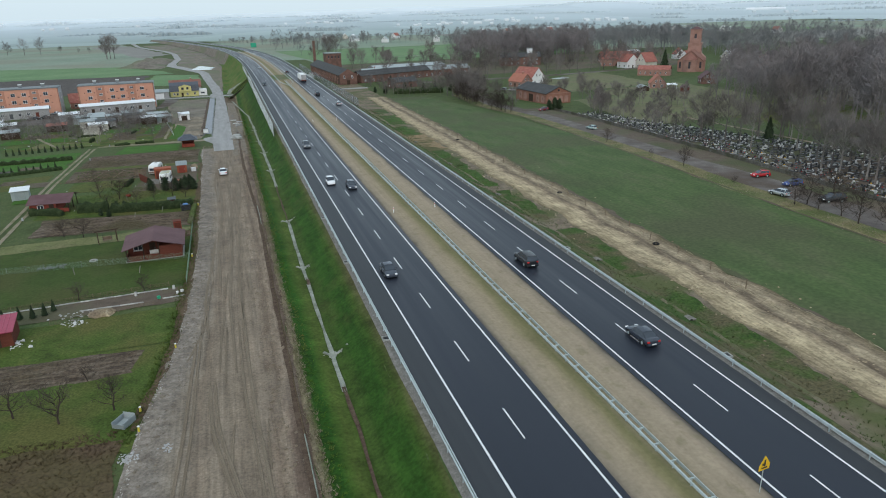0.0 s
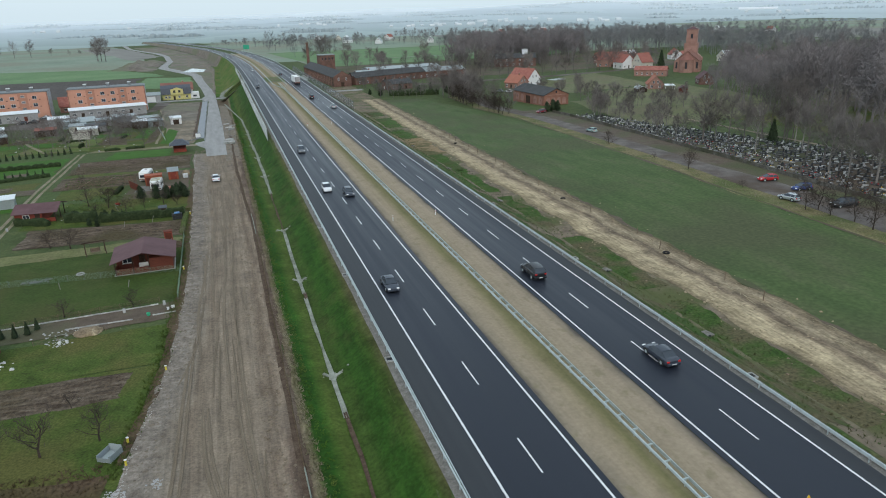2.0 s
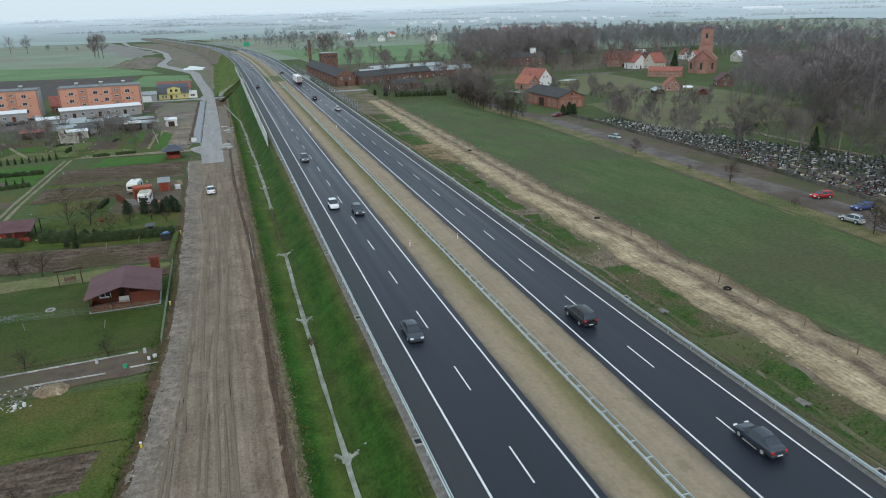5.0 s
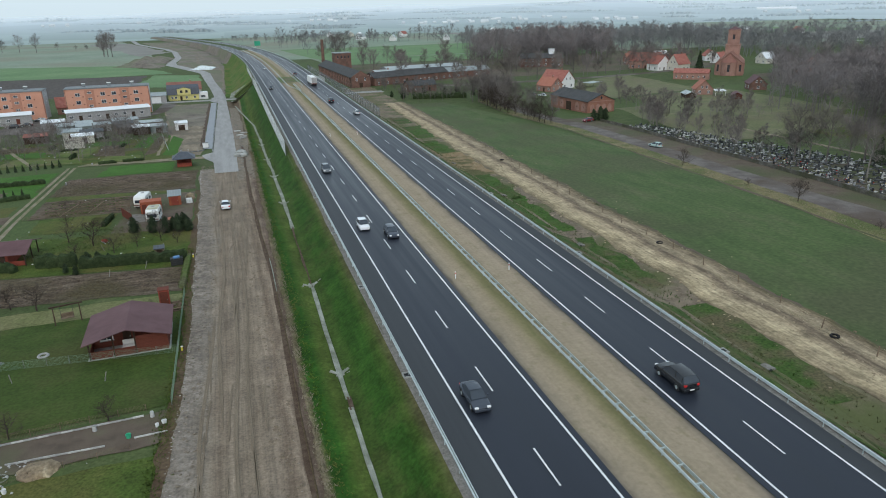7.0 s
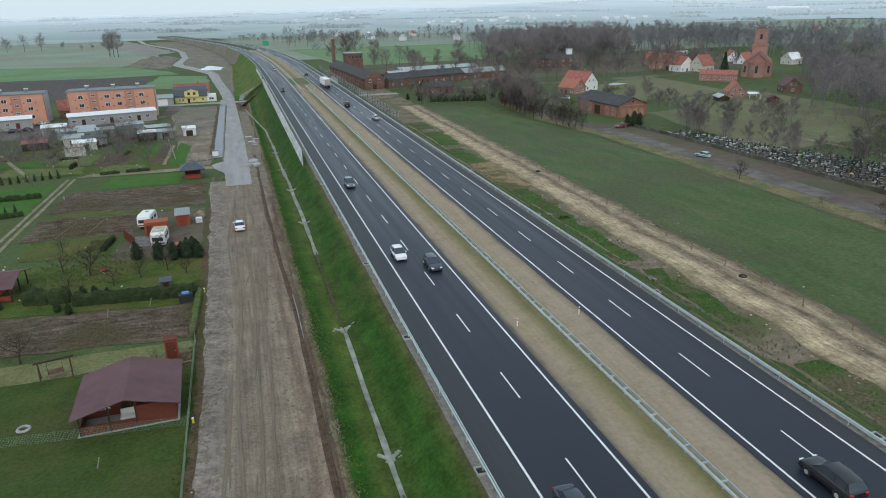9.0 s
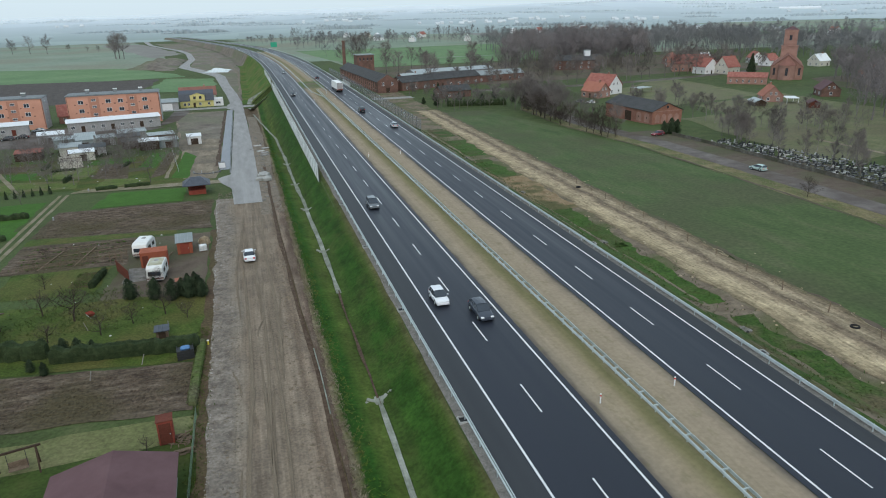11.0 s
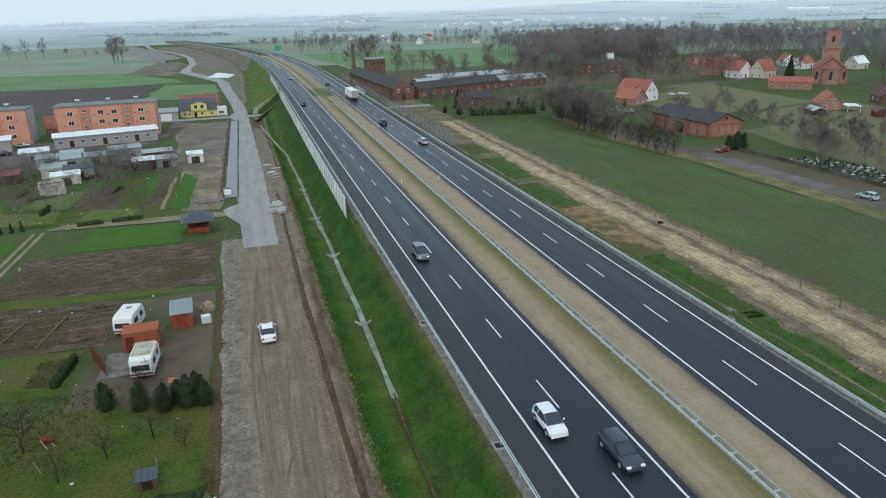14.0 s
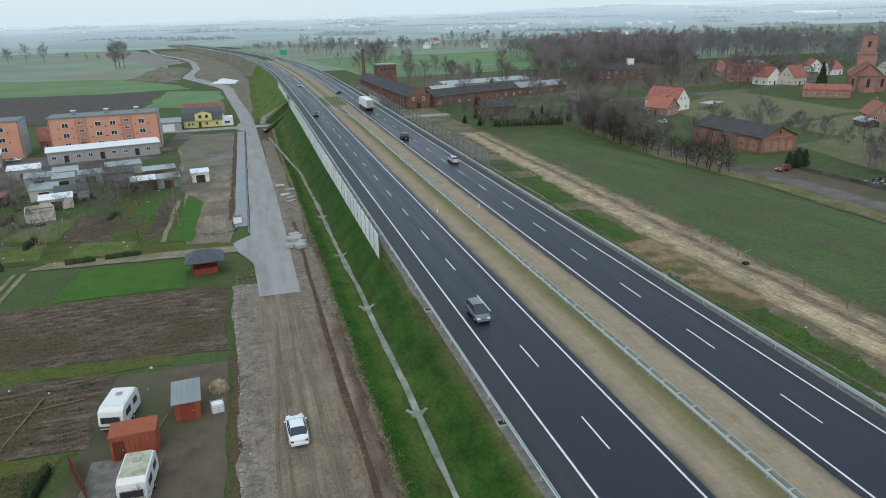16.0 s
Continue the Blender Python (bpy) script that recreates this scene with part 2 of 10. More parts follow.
MAT = dict(
    land=material("rough_grassland", [(0.06, 0.078, 0.028), (0.082, 0.115, 0.04), (0.115, 0.13, 0.056)], 0.25, 0.3, tint=(0.09, 0.13, 0.046), tint_scale=0.02, fine=3, bump=0.6),
    verge_green=material("lush_grass", [(0.045, 0.10, 0.012), (0.08, 0.16, 0.02), (0.13, 0.195, 0.036)], 0.22, 0.45, tint=(0.15, 0.16, 0.045), tint_scale=0.11, fine=4, bump=0.9),
    grass_dark=material("tall_dark_grass", [(0.034, 0.085, 0.012), (0.062, 0.135, 0.02), (0.10, 0.17, 0.034)], 0.6, 0.45, fine=5, bump=1.0),
    lawn=material("garden_lawn", [(0.052, 0.078, 0.016), (0.078, 0.122, 0.024), (0.115, 0.14, 0.035)], 0.35, 0.4, tint=(0.12, 0.122, 0.036), tint_scale=0.12, fine=4, bump=0.5),
    lawn_mown=material("mown_dark_lawn", [(0.048, 0.078, 0.018), (0.066, 0.105, 0.023), (0.09, 0.12, 0.032)], 0.2, 0.25, tint=(0.085, 0.10, 0.03), tint_scale=0.1, fine=3, bump=0.25, k=0.62),
    lawn_pale=material("pale_olive_lawn", [(0.10, 0.115, 0.045), (0.145, 0.155, 0.065), (0.18, 0.18, 0.085)], 0.3, 0.3, fine=3, bump=0.4, tint=(0.16, 0.155, 0.075), tint_scale=0.12, k=0.85),
    lawn_bright=material("yellow_green_rough_lawn", [(0.07, 0.10, 0.026), (0.105, 0.15, 0.036), (0.15, 0.17, 0.06)], 0.4, 0.4, fine=3, bump=0.6, tint=(0.15, 0.14, 0.07), tint_scale=0.15, k=0.8),
    lawn_fresh=material("fresh_lawn", [(0.055, 0.135, 0.02), (0.075, 0.18, 0.03)], 0.4, 0.25, fine=5, bump=0.3),
    crop=material("winter_crop_field", [(0.062, 0.098, 0.036), (0.084, 0.126, 0.046), (0.115, 0.132, 0.066)], 0.22, 0.24, tint=(0.088, 0.102, 0.05), tint_scale=0.035, fine=1.6, bump=0.15, stretch=(1, 0.3, 1), k=0.76),
    soil=material("dug_soil", [(0.065, 0.047, 0.035), (0.15, 0.114, 0.084), (0.27, 0.22, 0.17)], 0.9, 0.4, fine=3, bump=1.8, stretch=(0.45, 1.5, 1), tint=(0.115, 0.095, 0.056), tint_scale=0.1, k=0.6),
    soil_dark=material("ploughed_dark_field", [(0.075, 0.064, 0.060), (0.105, 0.092, 0.085), (0.14, 0.122, 0.11)], 0.4, 0.2, fine=2, bump=0.6),
    clods=material("loose_clods", [(0.17, 0.138, 0.105), (0.255, 0.215, 0.17), (0.37, 0.325, 0.27)], 1.0, 0.4, fine=5, bump=1.2, tint=(0.235, 0.195, 0.155), tint_scale=0.15),
    rut=material("wet_rut", [(0.20, 0.158, 0.115), (0.27, 0.218, 0.162)], 1.0, 0.3, rough=0.75, bump=0.6, stretch=(1, 0.3, 1)),
    trench=material("dark_wet_earth", [(0.07, 0.045, 0.032), (0.115, 0.078, 0.055), (0.16, 0.12, 0.09)], 1.4, 0.3, bump=1.0),
    sand=material("excavated_sand", [(0.20, 0.145, 0.09), (0.46, 0.365, 0.24), (0.74, 0.63, 0.45)], 0.55, 0.35, fine=4, bump=1.0, stretch=(2.2, 0.35, 1), tint=(0.24, 0.185, 0.13), tint_scale=0.16),
    earth_slope=material("bare_slope_earth", [(0.15, 0.118, 0.085), (0.225, 0.18, 0.132), (0.30, 0.245, 0.18)], 0.6, 0.3, bump=1.0, tint=(0.12, 0.135, 0.055), tint_scale=0.12),
    track=material("rutted_track", [(0.125, 0.095, 0.072), (0.18, 0.142, 0.112), (0.245, 0.20, 0.162)], 0.5, 0.3, bump=0.9, stretch=(1.6, 0.3, 1), tint=(0.15, 0.115, 0.088), tint_scale=0.1),
    median=material("dry_verge_soil", [(0.25, 0.21, 0.145), (0.32, 0.275, 0.20), (0.38, 0.33, 0.255)], 0.8, 0.25, fine=6, bump=0.5, tint=(0.22, 0.21, 0.12), tint_scale=0.35),
    median_bands=banded("median_sand_and_grass", [(0.0, (0.17, 0.145, 0.12)), (0.05, (0.315, 0.262, 0.195)), (0.16, (0.395, 0.322, 0.230)), (0.30, (0.365, 0.300, 0.200)), (0.39, (0.275, 0.242, 0.130)), (0.46, (0.225, 0.212, 0.105)), (0.53, (0.295, 0.252, 0.152)), (0.62, (0.385, 0.316, 0.226)), (0.88, (0.405, 0.330, 0.240)), (0.96, (0.305, 0.252, 0.19)), (1.0, (0.16, 0.138, 0.118))],
                        (0.3, 0.08), warp=0.05, warp_stretch=(0.3, 0.10, 1), streak=(1.6, 0.05, 1), streak_amt=0.08, detail=0.12, fine=2.2, bump=0.3, blot=(0.7, 0.56, (0.23, 0.20, 0.11), 0.45)),
    dirt_bands=banded("churned_dirt_road", [(0.0, (0.123, 0.103, 0.072)), (0.03, (0.238, 0.197, 0.153)), (0.26, (0.305, 0.256, 0.202)), (0.36, (0.253, 0.199, 0.150)), (0.5, (0.300, 0.243, 0.186)), (0.62, (0.258, 0.205, 0.154)), (0.74, (0.290, 0.233, 0.179)), (0.82, (0.223, 0.169, 0.126)), (0.88, (0.324, 0.256, 0.194)), (0.94, (0.180, 0.131, 0.101)), (1.0, (0.143, 0.103, 0.078))],
                      (0.3, 0.18), warp=0.085, warp_stretch=(0.28, 0.10, 1), streak=(2.6, 0.07, 1), streak_amt=0.24, detail=0.30, fine=4.0, bump=1.0, blot=(0.16, 0.53, (0.225, 0.182, 0.143), 0.6), zone=(0.22, 0.05, 0.8, (0.195, 0.165, 0.138), (0.36, 0.315, 0.27))),
    bank_grass=banded("embankment_grass", [(0.0, (0.15, 0.11, 0.075)), (0.05, (0.27, 0.23, 0.15)), (0.085, (0.15, 0.155, 0.07)), (0.12, (0.034, 0.096, 0.015)), (0.22, (0.034, 0.105, 0.015)), (0.28, (0.062, 0.122, 0.021)), (0.36, (0.092, 0.132, 0.029)), (0.43, (0.085, 0.128, 0.028)), (0.50, (0.062, 0.108, 0.022)), (0.58, (0.058, 0.108, 0.022)), (0.66, (0.040, 0.102, 0.016)), (0.80, (0.036, 0.096, 0.015)), (0.90, (0.066, 0.108, 0.022)), (1.0, (0.13, 0.122, 0.054))],
                      (0.35, 0.30), across=(-17.4, -7.35), warp=0.035, warp_stretch=(0.25, 0.09, 1), streak=(0.5, 0.12, 1), streak_amt=0.24, detail=0.34, fine=2.6, bump=1.0, k=0.64, blot=(0.16, 0.55, (0.105, 0.108, 0.038), 0.4)),
    # stops 0.53 to 0.60: brown streak that also paints a furrow's shadow line
    sand_bands=banded("churned_sand", [(0.0, (0.20, 0.16, 0.105)), (0.07, (0.31, 0.25, 0.16)), (0.2, (0.42, 0.342, 0.222)), (0.36, (0.44, 0.36, 0.238)), (0.45, (0.37, 0.298, 0.20)), (0.53, (0.21, 0.163, 0.115)), (0.60, (0.175, 0.137, 0.098)), (0.66, (0.29, 0.234, 0.162)), (0.74, (0.35, 0.288, 0.198)), (0.83, (0.255, 0.202, 0.138)), (0.93, (0.185, 0.145, 0.094)), (1.0, (0.12, 0.11, 0.06))],
                      (0.35, 0.26), warp=0.06, warp_stretch=(0.25, 0.07, 1), streak=(2.2, 0.3, 1), streak_amt=0.34, detail=0.34, fine=2.4, bump=1.1, k=0.78, blot=(0.3, 0.56, (0.25, 0.2, 0.138), 0.5)),
    sand_pale=material("trampled_sandy_earth", [(0.15, 0.125, 0.095), (0.235, 0.195, 0.145), (0.33, 0.275, 0.205)], 0.35, 0.35, fine=2.5, bump=1.0, stretch=(1.6, 0.35, 1), tint=(0.16, 0.135, 0.105), tint_scale=0.12, k=0.85),
    straw=material("bleached_straw", [(0.36, 0.30, 0.20), (0.50, 0.43, 0.30)], 1.0, 0.2, bump=0.0, k=0.8),
    meadow_dull=material("dull_winter_meadow", [(0.105, 0.115, 0.055), (0.14, 0.15, 0.075), (0.175, 0.17, 0.10)], 0.15, 0.3, fine=1.5, bump=0.4, tint=(0.15, 0.14, 0.085), tint_scale=0.05, k=0.85),
    stone_pale=material("pale_stony_earth", [(0.34, 0.315, 0.285), (0.50, 0.475, 0.44)], 1.0, 0.2, bump=0.2, k=0.8),
    scrub=material("dry_scrub_ground", [(0.095, 0.062, 0.040), (0.145, 0.10, 0.064), (0.19, 0.14, 0.088)], 0.35, 0.35, fine=3, bump=1.0, tint=(0.125, 0.098, 0.05), tint_scale=0.11, k=0.6),
    bark_dark=material("dark_fruit_bark", [(0.045, 0.036, 0.03), (0.075, 0.06, 0.05)], 1.0, 0.2, rough=0.95, bump=0.0, per_object=0.2, k=0.9),
    bank_bright=material("fresh_slope_grass", [(0.045, 0.095, 0.018), (0.07, 0.145, 0.026), (0.105, 0.16, 0.04)], 0.4, 0.45, fine=3, bump=1.0, k=0.62, tint=(0.085, 0.12, 0.035), tint_scale=0.2),
    slope_green=material("patchy_slope_grass", [(0.035, 0.075, 0.014), (0.06, 0.115, 0.024), (0.115, 0.135, 0.05)], 0.5, 0.45, fine=3, bump=1.0, k=0.66, tint=(0.135, 0.12, 0.065), tint_scale=0.2),
    crimson=plain("crimson_sheet_roof", (0.30, 0.035, 0.075), 0.5, 0, 0.12),
    gravel=material("verge_gravel", [(0.17, 0.16, 0.145), (0.24, 0.225, 0.205), (0.31, 0.30, 0.28)], 1.4, 0.3, fine=8, bump=0.7),
    asphalt=material("motorway_asphalt", [(0.035, 0.044, 0.066), (0.049, 0.060, 0.088), (0.065, 0.077, 0.108)], 0.35, 0.2, rough=0.45, fine=12, bump=0.06, stretch=(1.6, 0.03, 1), gloss_var=0.10, spec=0.22, k=0.37),
    shoulder=material("shoulder_asphalt", [(0.066, 0.074, 0.086), (0.088, 0.096, 0.108)], 0.4, 0.14, rough=0.6, spec=0.22, fine=12, bump=0.05, stretch=(2, 0.05, 1), k=0.44),
    wet_bay=material("lay_by_paving", [(0.29, 0.31, 0.34), (0.36, 0.38, 0.41)], 0.4, 0.14, rough=0.6, spec=0.22, fine=12, bump=0.05, stretch=(2, 0.2, 1)),
    paint=material("road_marking_paint", [(0.52, 0.53, 0.54), (0.70, 0.71, 0.72)], 0.8, 0.15, rough=0.6, bump=0.05, k=1.0),
    site_earth=material("stripped_site_soil", [(0.12, 0.10, 0.085), (0.185, 0.16, 0.135), (0.25, 0.225, 0.195)], 0.12, 0.2, fine=0.9, bump=0.5, tint=(0.15, 0.155, 0.10), tint_scale=0.03, k=0.85),
    dry_verge=material("dry_roadside_grass", [(0.12, 0.115, 0.05), (0.19, 0.165, 0.085), (0.25, 0.215, 0.125)], 0.35, 0.4, fine=3, bump=0.8, tint=(0.10, 0.12, 0.045), tint_scale=0.12, k=0.85),
    old_asphalt=material("village_road_asphalt", [(0.125, 0.108, 0.10), (0.185, 0.163, 0.152), (0.25, 0.225, 0.212)], 0.22, 0.2, rough=0.88, bump=0.2, tint=(0.125, 0.098, 0.08), tint_scale=0.09),
    new_asphalt=material("pale_gravel_surface", [(0.31, 0.305, 0.30), (0.39, 0.385, 0.38), (0.46, 0.455, 0.45)], 0.4, 0.18, rough=0.75, bump=0.15, stretch=(1.5, 0.2, 1)),
    concrete=material("pale_concrete", [(0.34, 0.35, 0.33), (0.45, 0.46, 0.44), (0.55, 0.56, 0.54)], 1.0, 0.15, rough=0.85, bump=0.2),
    gutter=material("muddy_gutter_concrete", [(0.17, 0.185, 0.14), (0.30, 0.32, 0.27), (0.46, 0.48, 0.43)], 0.5, 0.25, rough=0.8, bump=0.2),
    zinc=plain("galvanised_steel", (0.44, 0.50, 0.505), 0.45, 0.25, 0.14),
    noise_panel=material("pale_noise_panel", [(0.66, 0.70, 0.70), (0.78, 0.81, 0.81)], 0.6, 0.08, rough=0.7, bump=0.08, per_object=0.10, k=0.92),
    smoked=plain("grey_barrier_panel", (0.24, 0.255, 0.27), 0.35, 0.0, 0.15),
    bark=material("bare_branches", [(0.12, 0.106, 0.10), (0.165, 0.147, 0.14), (0.205, 0.185, 0.178)], 0.25, 0.2, rough=0.95, bump=0.0, per_object=0.2, k=0.92),
    # lighter, greyer branch colour for far trees, standing in for haze
    hazed_twigs=material("far_twigs_hazed", [(0.165, 0.168, 0.172), (0.215, 0.218, 0.222)], 0.1, 0.15, rough=0.95, bump=0.0, k=1.0),
    wood_brown=material("brown_bare_wood", [(0.135, 0.122, 0.124), (0.185, 0.168, 0.17), (0.23, 0.212, 0.212)], 0.12, 0.2, rough=0.95, bump=0.0, k=1.0),
    litter=material("leaf_litter", [(0.11, 0.085, 0.066), (0.155, 0.12, 0.094), (0.165, 0.15, 0.10)], 0.4, 0.3, bump=0.5, tint=(0.105, 0.115, 0.06), tint_scale=0.05),
    garden_rough=material("rough_garden_ground", [(0.07, 0.10, 0.032), (0.10, 0.14, 0.045), (0.145, 0.145, 0.075)], 0.3, 0.4, fine=3, bump=0.8, tint=(0.145, 0.13, 0.085), tint_scale=0.09, k=0.85),
    birch=plain("pale_bark", (0.24, 0.225, 0.21), 0.9, 0, 0.25),
    conifer=material("dark_conifer", [(0.026, 0.042, 0.024), (0.046, 0.07, 0.038), (0.072, 0.098, 0.052)], 1.5, 0.35, rough=0.9, bump=0.0, per_object=0.2),
    hedge=material("hedge_leaves", [(0.028, 0.044, 0.02), (0.046, 0.07, 0.03), (0.072, 0.098, 0.044)], 1.5, 0.35, rough=0.9, bump=0.0, per_object=0.2),
    orange=material("orange_render", [(0.62, 0.315, 0.225), (0.68, 0.355, 0.26), (0.72, 0.38, 0.28)], 0.25, 0.07, rough=0.85, bump=0.05, k=0.8),
    orange_dark=plain("orange_render_shade", (0.47, 0.235, 0.17), 0.85),
    white=plain("white_paint", (0.74, 0.75, 0.76), 0.6, 0, 0.06),
    cream=plain("cream_render", (0.56, 0.54, 0.48), 0.85),
    grey_wall=plain("grey_render", (0.34, 0.34, 0.345), 0.85, 0, 0.14),
    grey_dark=plain("dark_grey_roofing", (0.10, 0.11, 0.12), 0.8, 0, 0.2),
    yellow=plain("yellow_render", (0.66, 0.60, 0.26), 0.85),
    glass=plain("window_glass", (0.035, 0.045, 0.06), 0.12, 0, 0.1),
    roof_grey=material("grey_sheet_roof", [(0.33, 0.385, 0.40), (0.43, 0.485, 0.50)], 0.5, 0.1, rough=0.55, bump=0.05, per_object=0.25),
    roof_light=material("light_roof", [(0.62, 0.65, 0.68), (0.70, 0.73, 0.76)], 0.3, 0.06, rough=0.5, bump=0.05, k=1.0),
    roof_dark=material("tarred_roof", [(0.07, 0.072, 0.075), (0.11, 0.112, 0.116)], 0.4, 0.2, rough=0.8, bump=0.1),
    roof_blue=plain("dark_slate_roof", (0.055, 0.065, 0.085), 0.6, 0, 0.2),
    roof_brown=material("mauve_brown_sheet_roof", [(0.135, 0.076, 0.083), (0.165, 0.094, 0.102), (0.19, 0.112, 0.12)], 0.4, 0.08, rough=0.7, bump=0.04),
    tile_red=material("red_roof_tiles", [(0.33, 0.125, 0.10), (0.42, 0.165, 0.135), (0.48, 0.22, 0.185)], 0.7, 0.15, rough=0.8, bump=0.3),
    tile_church=material("brown_red_church_tiles", [(0.27, 0.13, 0.105), (0.35, 0.175, 0.145)], 0.7, 0.15, rough=0.8, bump=0.3),
    tile_orange=material("orange_roof_tiles", [(0.43, 0.175, 0.125), (0.52, 0.225, 0.165)], 0.7, 0.12, rough=0.8, bump=0.3),
    brick=brick_material("red_brick", (0.20, 0.085, 0.06), (0.28, 0.13, 0.092), (0.33, 0.24, 0.19)),
    brick_pale=brick_material("weathered_brick", (0.25, 0.135, 0.11), (0.33, 0.19, 0.155), (0.36, 0.27, 0.235)),
    brick_dark=brick_material("sooty_brick", (0.10, 0.055, 0.045), (0.17, 0.09, 0.07), (0.22, 0.16, 0.13)),
    wood_red=material("red_stained_boards", [(0.15, 0.048, 0.034), (0.205, 0.066, 0.045)], 1.5, 0.2, rough=0.75, bump=0.2, stretch=(1, 1, 6)),
    wood_red_bright=material("bright_red_boards", [(0.30, 0.07, 0.05), (0.37, 0.095, 0.065)], 1.5, 0.15, rough=0.7, bump=0.2),
    wood=material("weathered_timber", [(0.17, 0.125, 0.09), (0.27, 0.205, 0.15)], 2.0, 0.2, rough=0.85, bump=0.3),
    wood_dark=material("dark_timber", [(0.06, 0.04, 0.03), (0.10, 0.07, 0.05)], 2.0, 0.2, rough=0.85, bump=0.2),
    rust=material("rust_red_paint", [(0.36, 0.105, 0.06), (0.46, 0.15, 0.085)], 1.2, 0.15, rough=0.7, bump=0.1),
    caravan=plain("caravan_white", (0.70, 0.71, 0.70), 0.35, 0, 0.05),
    mossy=material("mossy_white_roof", [(0.66, 0.66, 0.58), (0.55, 0.54, 0.40), (0.30, 0.29, 0.16)], 0.9, 0.15, rough=0.7, bump=0.1),
    rubber=plain("tyre_rubber", (0.02, 0.02, 0.021), 0.85),
    dark=plain("dark_plastic", (0.025, 0.027, 0.03), 0.5),
    car_white=plain("white_car_paint", (0.72, 0.75, 0.79), 0.2, 0, 0.03),
    car_silver=plain("silver_car_paint", (0.52, 0.55, 0.57), 0.25, 0.5, 0.03),
    car_black=plain("black_car_paint", (0.018, 0.02, 0.024), 0.2, 0, 0.03),
    car_grey=plain("grey_car_paint", (0.17, 0.19, 0.21), 0.22, 0.3, 0.03),
    car_night=plain("dark_blue_grey_car_paint", (0.05, 0.06, 0.08), 0.2, 0.2, 0.03),
    car_wine=plain("dark_red_car_paint", (0.20, 0.018, 0.03), 0.3, 0, 0.03),
    car_red=plain("red_car_paint", (0.42, 0.025, 0.03), 0.25, 0, 0.03),
    car_blue=plain("blue_car_paint", (0.04, 0.07, 0.22), 0.25, 0, 0.03),
    car_green=plain("pale_green_car_paint", (0.42, 0.55, 0.53), 0.25, 0.2, 0.03),
    tail=plain("red_lamp_glass", (0.5, 0.02, 0.02), 0.2),
    lamp=plain("clear_lamp_glass", (0.75, 0.76, 0.78), 0.12),
    trailer=plain("white_trailer_sheet", (0.78, 0.79, 0.79), 0.45, 0, 0.04),
    stone_wall=material("weathered_concrete_wall", [(0.12, 0.11, 0.095), (0.18, 0.17, 0.15), (0.27, 0.26, 0.235)], 0.6, 0.3, fine=3, bump=0.3, tint=(0.11, 0.11, 0.075), tint_scale=0.2),
    stone_grey=material("grey_granite", [(0.12, 0.125, 0.13), (0.22, 0.225, 0.23)], 2.0, 0.2, rough=0.5, bump=0.05, per_object=0.5),
    stone_dark=material("dark_granite", [(0.035, 0.036, 0.04), (0.08, 0.082, 0.09)], 2.0, 0.2, rough=0.3, bump=0.0, per_object=0.4),
    stone_light=material("light_terrazzo", [(0.44, 0.44, 0.44), (0.62, 0.62, 0.61)], 2.0, 0.2, rough=0.7, bump=0.05, per_object=0.3),
    sign_yellow=plain("yellow_sign_sheet", (0.75, 0.46, 0.02), 0.45, 0, 0.04),
    sign_green=plain("green_sign_sheet", (0.02, 0.33, 0.20), 0.45, 0, 0.04),
    blue_plastic=plain("blue_plastic", (0.06, 0.17, 0.36), 0.45),
    water=plain("pale_muddy_water", (0.42, 0.44, 0.44), 0.15, 0, 0.08),
    # far crop, grass and plough: base colours lifted and greyed to paint in haze
    young_crop=material("young_crop_hazed", [(0.10, 0.17, 0.08), (0.12, 0.20, 0.095), (0.15, 0.22, 0.115)], 0.03, 0.12, fine=0.4, bump=0.0, k=0.95),
    hazed_grass=material("far_grass_hazed", [(0.165, 0.215, 0.165), (0.205, 0.26, 0.20), (0.245, 0.28, 0.23)], 0.02, 0.12, fine=0.3, bump=0.0, tint=(0.21, 0.22, 0.17), tint_scale=0.008, k=0.9),
    hazed_plough=plain("far_plough_hazed", (0.22, 0.215, 0.20), 0.95, 0, 0.12, 0.05),
)


smoked_bsdf = MAT["smoked"].node_tree.nodes["Principled BSDF"]
smoked_bsdf.inputs["Alpha"].default_value = 0.28


# ---- mesh helpers ----
def part(name, bm, mat, parent=None, label=""):
    me = bpy.data.meshes.new(name)
    bm.to_mesh(me)
    bm.free()
    me.materials.append(MAT[mat])
    ob = new(name, me)
    if parent:
        ob.parent = parent
    if label:
        ob["label"] = label
    return ob


def thing(name, m, label, category, group=""):
    ob = new(name)
    ob.empty_display_size = 0.2
    ob.matrix_basis = m
    return tagged(ob, label, category, group)


def box(bm, x0, x1, y0, y1, z0, z1, bevel=0.0):
    r = bmesh.ops.create_cube(bm, size=1)
    for v in r["verts"]:
        v.co = Vector(((x0 + x1) / 2 + v.co.x * (x1 - x0), (y0 + y1) / 2 + v.co.y * (y1 - y0), (z0 + z1) / 2 + v.co.z * (z1 - z0)))
    if bevel:
        es = list({e for v in r["verts"] for e in v.link_edges})
        bmesh.ops.bevel(bm, geom=es, offset=bevel, segments=1, affect="EDGES")
    return bm


def boxes(*rows, bevel=0.0):
    bm = bmesh.new()
    for r in rows:
        box(bm, *r, bevel=bevel)
    return bm


